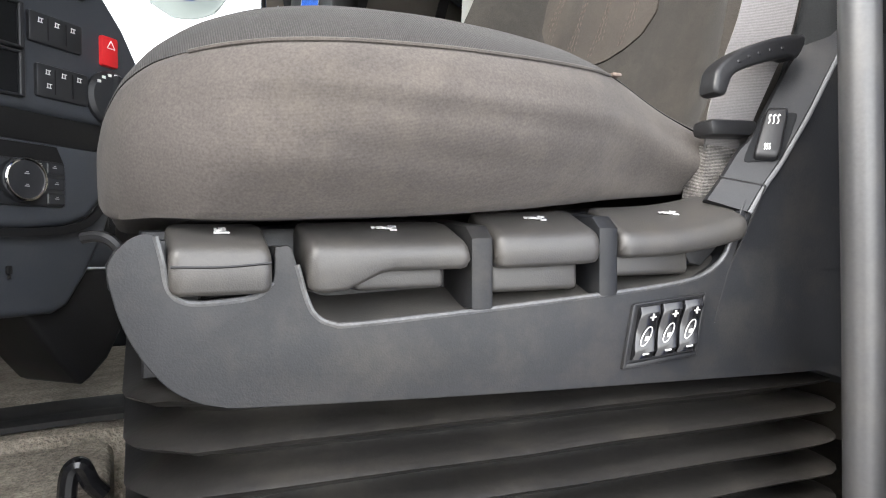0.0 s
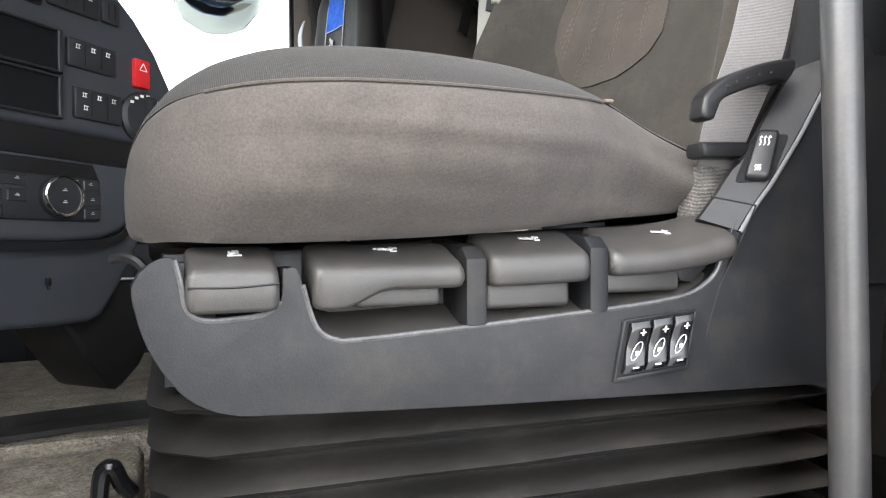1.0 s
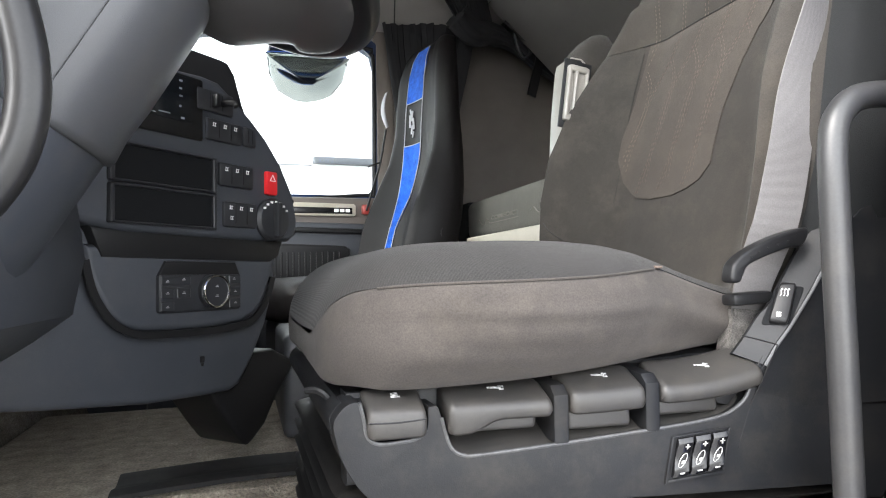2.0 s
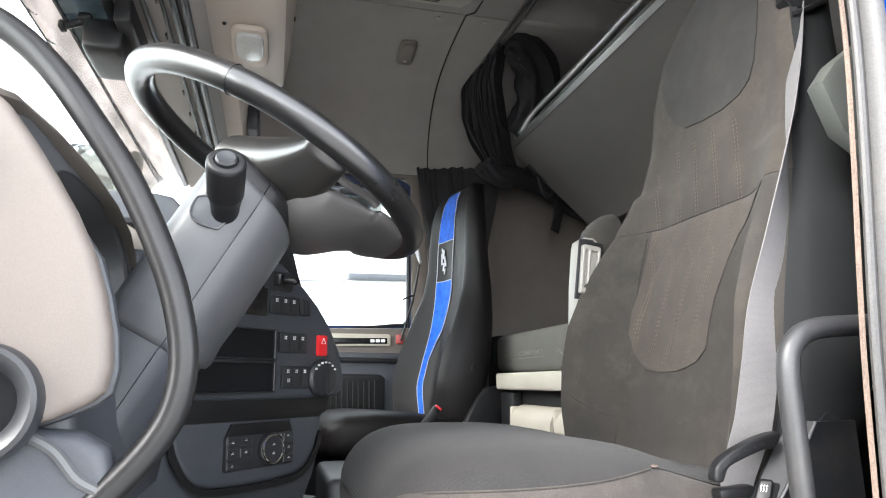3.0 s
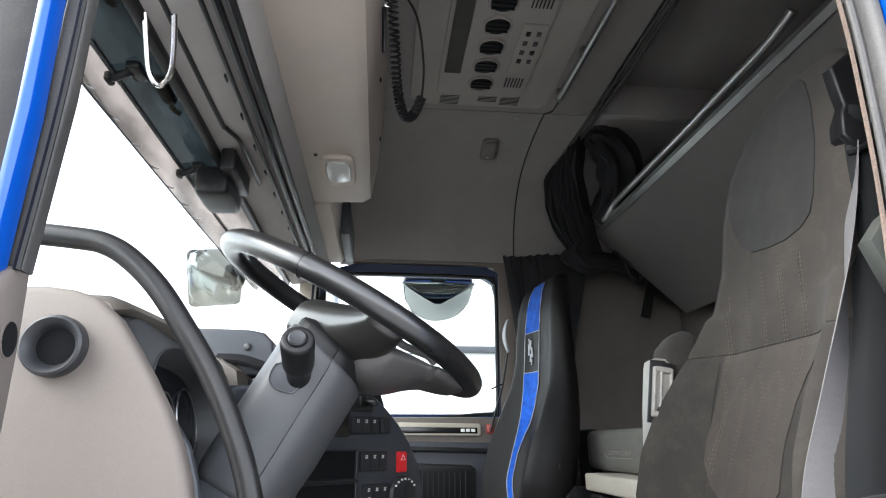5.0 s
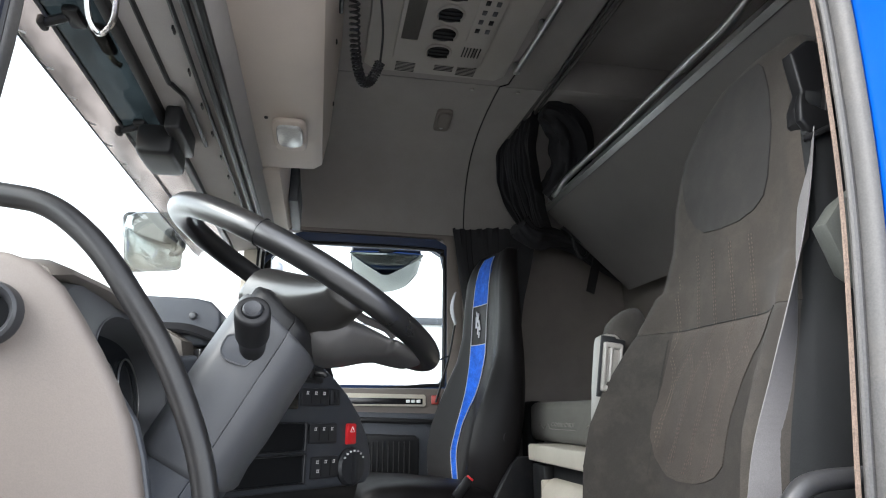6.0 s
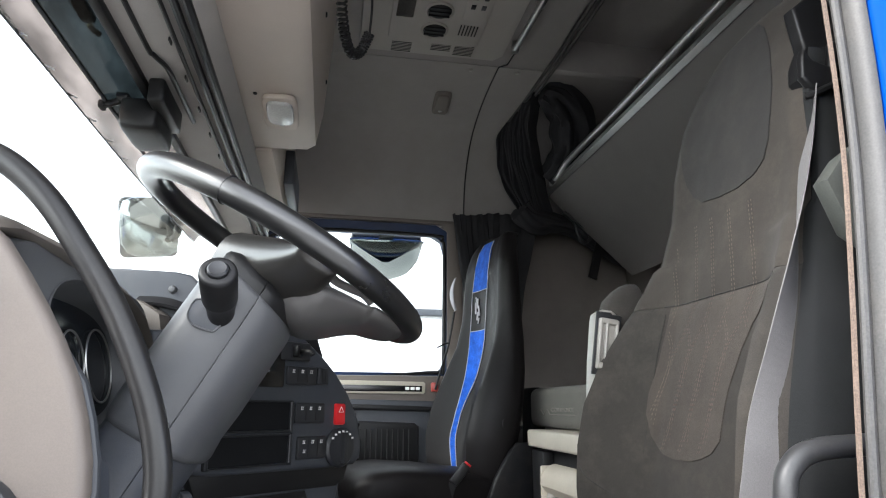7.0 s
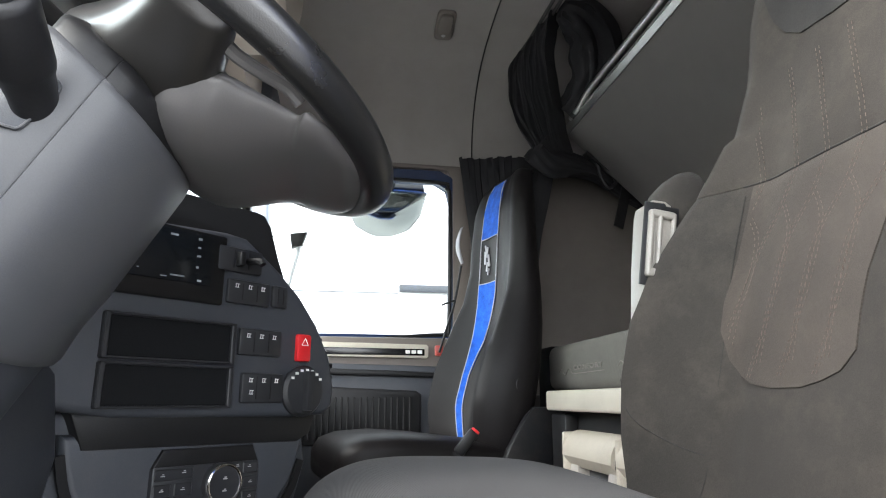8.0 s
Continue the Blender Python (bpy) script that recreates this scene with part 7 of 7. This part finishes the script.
loft(bm, shell([(0.03, 0.095, -0.045, -0.094, 0.1), (0.06, 0.148, -0.030, -0.098, 0.26), (0.085, 0.166, -0.020, -0.096, 0.34), (0.10, 0.168, -0.017, -0.090, 0.38), (0.115, 0.158, -0.015, -0.080, 0.40), (0.14, 0.142, -0.013, -0.058, 0.38), (0.160, 0.130, -0.012, -0.044, 0.32), (0.168, 0.148, -0.011, -0.040, 0.22), (0.19, 0.127, -0.009, -0.034, 0.15), (0.21, 0.092, -0.007, -0.028, 0.1), (0.224, 0.055, -0.005, -0.016, 0.05), (0.231, 0.03, -0.004, -0.010, 0)]))
part("lower_spoke", bm, M_SPOKE, wheel, "broad satin black lower spoke shell", sharp=80)
for side in (-1, 1):
    # arm from the hub to the rim
    bm = B()
    rings = []
    for k in np.linspace(0, 1, 11):
        at, half = 0.076 - 0.070 * (1 - k) ** 1.4, 0.029 + 0.047 * (1 - k) ** 1.4
        top, bot = -0.006 + 0.014 * k, -0.088 + 0.064 * k ** 0.9
        ring = []
        for j in range(24):
            c, q = math.cos(2 * math.pi * j / 24), math.sin(2 * math.pi * j / 24)
            u = at + half * abs(c) ** 0.7 * (1 if c > 0 else -1)
            h = (top + bot) / 2 + (top - bot) / 2 * abs(q) ** 0.8 * (1 if q > 0 else -1)
            ring.append(hub_point(u, side * (0.09 + (math.sqrt(0.224 ** 2 - u * u) - 0.09) * k), h))
        rings.append(ring)
    loft(bm, rings)
    part("side_spoke", bm, M_HUB, wheel, sharp=80)
    # rolled lip round the slit between the lower spoke and the rim
    bm = B()
    tube(bm, [hub_point(u, side * w, -0.016 - 0.004 * math.sin(k * 1.5)) for k, (u, w) in enumerate(((0.090, 0.170), (0.105, 0.164), (0.125, 0.151), (0.145, 0.139), (0.160, 0.131)))], 0.006, 8)
    part("slit_lip", bm, M_SPOKE, wheel)
col = thing("steering_column", (-0.22, 0.64, 0.55), "grey plastic steering column cover with a stalk", "steering column")
CD, CE, CO = V(0.5, 0, 0.866), V(0.866, 0, -0.5), V(-0.2, 0, 0.82)


def col_point(a, y, s):
    return CO + CE * a + CD * s + V(0, y, 0)


SECT = [(-0.106, 0.60), (-0.103, 0.565), (-0.094, 0.535), (-0.083, 0.512), (-0.070, 0.504), (-0.045, 0.5015), (-0.011, 0.5005), (-0.0095, 0.5022), (-0.008, 0.5005), (0.003, 0.503), (0.015, 0.512), (0.026, 0.528), (0.034, 0.550), (0.040, 0.58), (0.043, 0.62)]
SECT = SECT[:-1] + [(0.0425, 0.61)] + [(a, 1.22 - y) for a, y in SECT[:-1][::-1]]


def col_ring(s, grow=0.0, slant=0.0, narrow=0.0):
    r = []
    for a, y in SECT:
        ca, cy = -0.028, 0.61
        a2, y2 = ca + (a - ca) * (1 + grow), cy + (y - cy) * (1 + grow * 0.5)
        a2 = a2 - narrow if a2 > 0 else a2
        r.append(col_point(a2, y2, s - slant * a2))
    return r


bm = B()
loft(bm, [col_ring(-0.124, -0.14), col_ring(-0.121, -0.05), col_ring(-0.113, -0.01, 0.0), col_ring(-0.085, 0.0, 0.0, 0.003), col_ring(-0.04, 0.0, 0.08), col_ring(0.03, 0.0, 0.18), col_ring(0.085, 0.0, 0.24), col_ring(0.094, -0.015, 0.24), col_ring(0.099, -0.05, 0.24), col_ring(0.101, -0.12, 0.24)])
cc = part("cover", bm, M_COLUMN, col, "mid grey moulded column cover", sharp=55)
bm = B()
loft(bm, [col_ring(0.09, -0.10, 0.24), col_ring(0.112, -0.10, 0.24), col_ring(0.118, -0.14, 0.24), col_ring(0.125, -0.3, 0.24)])
part("collar", bm, M_BLACK, cc, "black collar under the wheel", sharp=55)
bm = B()
loft(bm, [col_ring(-0.40, -0.14, 0, 0.01), col_ring(-0.25, -0.10, 0, 0.006), col_ring(-0.11, -0.08, 0, 0.004)])
part("lower_shroud", bm, M_DASH, col, "dark lower column shroud", sharp=55)
# stalk with a push button
s0 = V(-0.205, 0.514, 0.884)
tip = V(-0.200, 0.424, 0.932)
sd = (tip - s0).normalized()
ln = (tip - s0).length
bm = B()
revolve(bm, [(0.0165, -0.02), (0.0175, ln * 0.20), (0.0195, ln * 0.36), (0.0212, ln * 0.40), (0.0222, ln * 0.44), (0.0232, ln * 0.90), (0.0222, ln * 0.955), (0.019, ln * 0.975), (0.0145, ln * 0.972), (0.0138, ln * 0.94)], s0, sd, 28)
stalk = part("stalk", bm, M_BLACK, col, "black combination stalk", sharp=50)
bm = B()
revolve(bm, [(0.0125, ln * 0.93), (0.0125, ln * 1.0), (0.0105, ln * 1.022), (0.006, ln * 1.012), (0.001, ln * 1.010)], s0, sd, 24)
part("push_button", bm, M_SWITCH, stalk, "round push button")
bm = B()
WELL = [(-0.245, 0.889), (-0.243, 0.879), (-0.235, 0.872), (-0.217, 0.866), (-0.209, 0.867), (-0.196, 0.884), (-0.187, 0.897), (-0.188, 0.904), (-0.196, 0.907), (-0.232, 0.907), (-0.240, 0.902)]
prism(bm, [(v.x, v.z) for v in spline([V(a, 0, b) for a, b in WELL], 3, True)], XZ, 0.4990, 0.5035, 0.001, 2)
well = part("stalk_well", bm, M_DASH, cc, "dark well round the stalk")
bm = B()
tube(bm, [V(a, 0.4992, b) for a, b in WELL], 0.0013, 6, closed=True, per=4)
part("well_edge", bm, M_COLUMN, well)

# ---- open driver's door at the hinge side ----
dd = thing("driver_door", (-0.5, 0.1, 0.3), "open driver's door with beige panel and blue frame", "door", kind="structure")
DOOR_IN = [(-0.62, 0.925), (-0.42, 0.919), (-0.394, 0.916), (-0.379, 0.911), (-0.373, 0.902), (-0.3705, 0.87), (-0.366, 0.817), (-0.369, 0.737), (-0.385, 0.62), (-0.42, 0.45), (-0.62, 0.42)]
DOOR_BACK = [(-0.62, 0.957), (-0.42, 0.950), (-0.398, 0.947), (-0.384, 0.943), (-0.379, 0.934), (-0.377, 0.875), (-0.377, 0.805), (-0.3765, 0.735), (-0.388, 0.62), (-0.42, 0.45), (-0.62, 0.42)]
bm = B()
loft(bm, [[V(x - 0.006, 0.0575, z - 0.005) for x, z in DOOR_IN], [V(x - 0.0015, 0.059, z - 0.001) for x, z in DOOR_IN], [V(x, 0.063, z + 0.001) for x, z in DOOR_IN], [V(x, 0.106, z) for x, z in DOOR_BACK], [V(x - 0.004, 0.111, z - 0.003) for x, z in DOOR_BACK]])
inner = part("inner_panel", bm, M_BEIGE, dd, "beige door panel end", sharp=40)
bm = B()
tube(bm, [V(-0.381, 0.0575, 0.907), V(-0.388, 0.057, 0.899), V(-0.398, 0.057, 0.892)], 0.0012, 6)
part("moulded_groove", bm, M_DASHTOP, inner)
POD = [(-0.50, 0.905), (-0.43, 0.901), (-0.405, 0.896), (-0.381, 0.886), (-0.367, 0.872), (-0.363, 0.856), (-0.363, 0.832), (-0.366, 0.807), (-0.370, 0.776), (-0.378, 0.739), (-0.40, 0.69), (-0.50, 0.66)]
bm = B()
prism(bm, POD, XZ, 0.046, 0.060, 0.005, 3)
pod_part = part("armrest_panel", bm, M_COLUMN, dd, "grey armrest insert")
bm = B()
prism(bm, [(-0.50, 0.893), (-0.42, 0.892), (-0.401, 0.889), (-0.385, 0.882), (-0.377, 0.873), (-0.375, 0.862), (-0.377, 0.851), (-0.384, 0.838), (-0.41, 0.828), (-0.50, 0.82)], XZ, 0.0435, 0.048, 0.002, 2)
part("switch_plate", bm, M_DASH, pod_part, "dark grey switch plate")
for sx, sz in ((-0.394, 0.874), (-0.394, 0.857)):
    bm = B()
    box(bm, sx - 0.012, sx + 0.004, 0.039, 0.044, sz - 0.006, sz + 0.006, 0.002, 2)
    part("door_switch", bm, M_BEZEL, pod_part, "small grey switch")
bm = B()
revolve(bm, [(0.0150, -0.002), (0.0150, 0.0006), (0.0138, 0.0008)], (-0.3738, 0.086, 0.874), (1, 0.14, 0), 24)
part("hole_rim", bm, M_BEIGE, inner)
# flush dark disc painted as the shade of a bolt hole
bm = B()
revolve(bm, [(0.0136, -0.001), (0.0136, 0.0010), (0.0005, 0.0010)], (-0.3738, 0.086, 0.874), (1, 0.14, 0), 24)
part("bolt_hole_shade", bm, M_MATTDARK, inner, "flush dark disc for the shade of a bolt hole")
bm = B()
prism(bm, [(-0.400, 0.93), (-0.377, 0.93), (-0.367, 1.09), (-0.364, 1.30), (-0.36, 1.55), (-0.385, 1.55), (-0.385, 1.30), (-0.388, 1.09)], XZ, 0.090, 0.112, 0.006, 3)
part("frame_seal", bm, M_SEAL, dd, "grey-black rubber seal of the door frame")
bm = B()
tube(bm, [V(-0.380, 0.089, 0.93), V(-0.371, 0.089, 1.09), V(-0.368, 0.089, 1.30), V(-0.364, 0.089, 1.55)], 0.003, 6)
part("seal_lip", bm, M_BLACK, dd)
bm = B()
prism(bm, [(-0.3960, 0.91), (-0.3865, 0.91), (-0.381, 1.06), (-0.384, 1.30), (-0.384, 1.55), (-0.397, 1.55), (-0.395, 1.30), (-0.3925, 1.06)], XZ, 0.064, 0.088, 0.002)
part("frame_post", bm, M_PAINT, dd, "bright blue window frame post")
bm = B()
prism(bm, [(-0.440, 0.92), (-0.3965, 0.92), (-0.3915, 1.06), (-0.394, 1.30), (-0.396, 1.55), (-0.45, 1.55), (-0.44, 1.30), (-0.440, 1.06)], XZ, 0.070, 0.092, 0.005)
part("frame_inner", bm, M_MAT, dd, "slate grey inner frame")
bm = B()
prism(bm, [(-0.66, 0.94), (-0.52, 0.94), (-0.41, 1.55), (-0.60, 1.55)], XZ, 0.075, 0.08, 0)
part("door_glass", bm, M_GLASS, dd, "clear door window glass").visible_shadow = False

bm = B()
swing = Matrix.Translation((-0.50, 0.05, 0)) @ Matrix.Rotation(radians(-6), 4, "Z")
box(bm, -0.02, 0.04, -1.0, -0.02, -0.25, 0.93, 0.02, 3, swing)
part("inner_lining", bm, M_BEIGE, dd, "beige lining of the open door")
bm = B()
box(bm, -0.07, -0.022, -1.02, -0.02, -0.35, 0.92, 0.01, 2, swing)
part("outer_skin", bm, M_PAINT, dd, "bright blue painted outer door skin")
bm = B()
for a in ((-1.02, -0.95, 0.93, 1.60), (-0.95, -0.12, 1.53, 1.60)):
    box(bm, -0.06, -0.01, a[0], a[1], a[2], a[3], 0.01, 2, swing)
part("window_frame", bm, M_DARKPAINT, dd, "dark blue window frame of the open door")

# ---- mirrors outside the passenger side ----
km = thing("kerb_mirror", (0.22, 2.95, 1.42), "kerb mirror hanging outside above the passenger window", "mirror")
MK = [(-0.173, 0.055), (-0.163, 0.078), (0.162, 0.078), (0.175, 0.055), (0.162, 0.0), (0.117, -0.045), (0.037, -0.068), (-0.043, -0.068), (-0.123, -0.04), (-0.161, 0.005)]
MK = [(a * 1.10, b * 1.92) for a, b in MK]
mk = Matrix.Translation((0.212, 2.95, 1.535)) @ Matrix.Rotation(radians(48), 4, "X")
bm = B()
prism(bm, MK, XZ, 0.0, 0.06, 0.012, 3, mk)
part("housing", bm, M_BLACK, km)
bm = B()
rings = []
for k, d in ((1.0, 0.0), (0.97, -0.008), (0.80, -0.016), (0.6, -0.022), (0.35, -0.027), (0.1, -0.029)):
    rings.append([mk @ V(v.x * k * 0.95, d, v.z * k * 0.93) for v in spline([V(a, 0, b) for a, b in MK], 3, True)])
loft(bm, rings)
part("glass", bm, M_MIRROR, km, "curved mirror glass", sharp=80)
bm = B()
box(bm, 0.17, 0.25, 2.66, 2.95, 1.63, 1.67, 0.01)
part("arm", bm, M_BLACK, km)
mm2 = thing("main_mirror", (-0.25, 2.95, 1.2), "pale outside mirror on a strut beyond the passenger window", "mirror")
bm = B()
prism(bm, [(-0.44, 1.60), (-0.35, 1.585), (-0.325, 1.56), (-0.318, 1.44), (-0.335, 1.30), (-0.37, 1.22), (-0.44, 1.20)], XZ, 2.93, 3.05, 0.02, 3)
part("housing", bm, M_TRAILER, mm2, "pale mirror housing")
bm = B()
prism(bm, [(-0.219, 1.409), (-0.142, 1.420), (-0.161, 1.356), (-0.209, 1.342)], XZ, 2.88, 2.93, 0.008, 2)
part("cap", bm, M_BLACK, mm2, "black strut cap")
bm = B()
tube(bm, [V(-0.175, 2.905, 1.36), V(-0.20, 2.905, 1.25), V(-0.235, 2.91, 1.10), V(-0.27, 2.90, 0.97), V(-0.32, 2.80, 0.905), V(-0.35, 2.685, 0.88)], 0.013, 10)
tube(bm, [V(-0.20, 2.905, 1.385), V(-0.26, 2.92, 1.40), V(-0.33, 2.95, 1.42)], 0.010, 8)
part("strut", bm, M_TRAILER, mm2, "pale grey strut")
sm = thing("front_mirror", (-0.85, 2.43, 1.4), "outside front mirror hung before the windscreen corner", "mirror")
mm = Matrix.Translation((-0.85, 2.45, 1.525)) @ Matrix.Rotation(radians(20), 4, "Z") @ Matrix.Rotation(radians(-9), 4, "Y") @ Matrix.Rotation(radians(10), 4, "X")
bm = B()
box(bm, -0.115, 0.115, -0.02, 0.035, -0.13, 0.13, 0.045, 4, mm)
part("housing", bm, M_BLACK, sm)
bm = B()
prism(bm, [(-0.112, -0.07), (-0.09, -0.11), (-0.05, -0.126), (0.07, -0.126), (0.104, -0.11), (0.114, -0.07), (0.112, 0.10), (0.09, 0.126), (-0.06, 0.126), (-0.10, 0.11), (-0.114, 0.06)], XZ, -0.03, -0.019, 0.004, 2, mm)
part("glass", bm, M_MIRROR, sm, "pale green mirror glass")
bm = B()
tube(bm, [V(-0.70, 2.35, 1.60), V(-0.725, 2.38, 1.56), V(-0.72, 2.42, 1.50), V(-0.75, 2.44, 1.47)], 0.014, 8)
box(bm, -0.74, -0.68, 2.33, 2.40, 1.52, 1.60, 0.015)
part("arm", bm, M_BLACK, sm)

# ---- small things on the floor ----
bm = B()
tube(bm, [V(-0.066, 0.76, 0.199), V(-0.064, 0.76, 0.225), V(-0.060, 0.76, 0.236), V(-0.052, 0.76, 0.236), V(-0.045, 0.765, 0.218), V(-0.035, 0.77, 0.203)], 0.009, 10)
solid("floor_lever", bm, M_GLOSS, "bent glossy black lever on the floor", "lever")
bm = B()
sheet(bm, lambda u, v: V(-0.30 + 0.5 * u, 1.03 + 0.13 * v + 0.04 * math.sin(u * 3), 0.204 + 0.004 * math.sin(v * 9)), 8, 8, (0, 0, 0.008))
solid("floor_mat", bm, M_MAT, "thin black floor mat on the engine tunnel", "mat")
bm = B()
box(bm, 0.0, 0.45, 1.35, 1.75, 0.2, 0.44, 0.02, 3)
solid("tunnel_box", bm, M_COLUMN, "grey storage box between the seats", "storage box")
bm = B()
for i in range(3):
    box(bm, 0.04 + 0.05 * i, 0.07 + 0.05 * i, 1.37, 1.39, 0.44, 0.452, 0.003)
solid("box_catch", bm, M_CHROME, "small bright catches on the storage box", "catch")
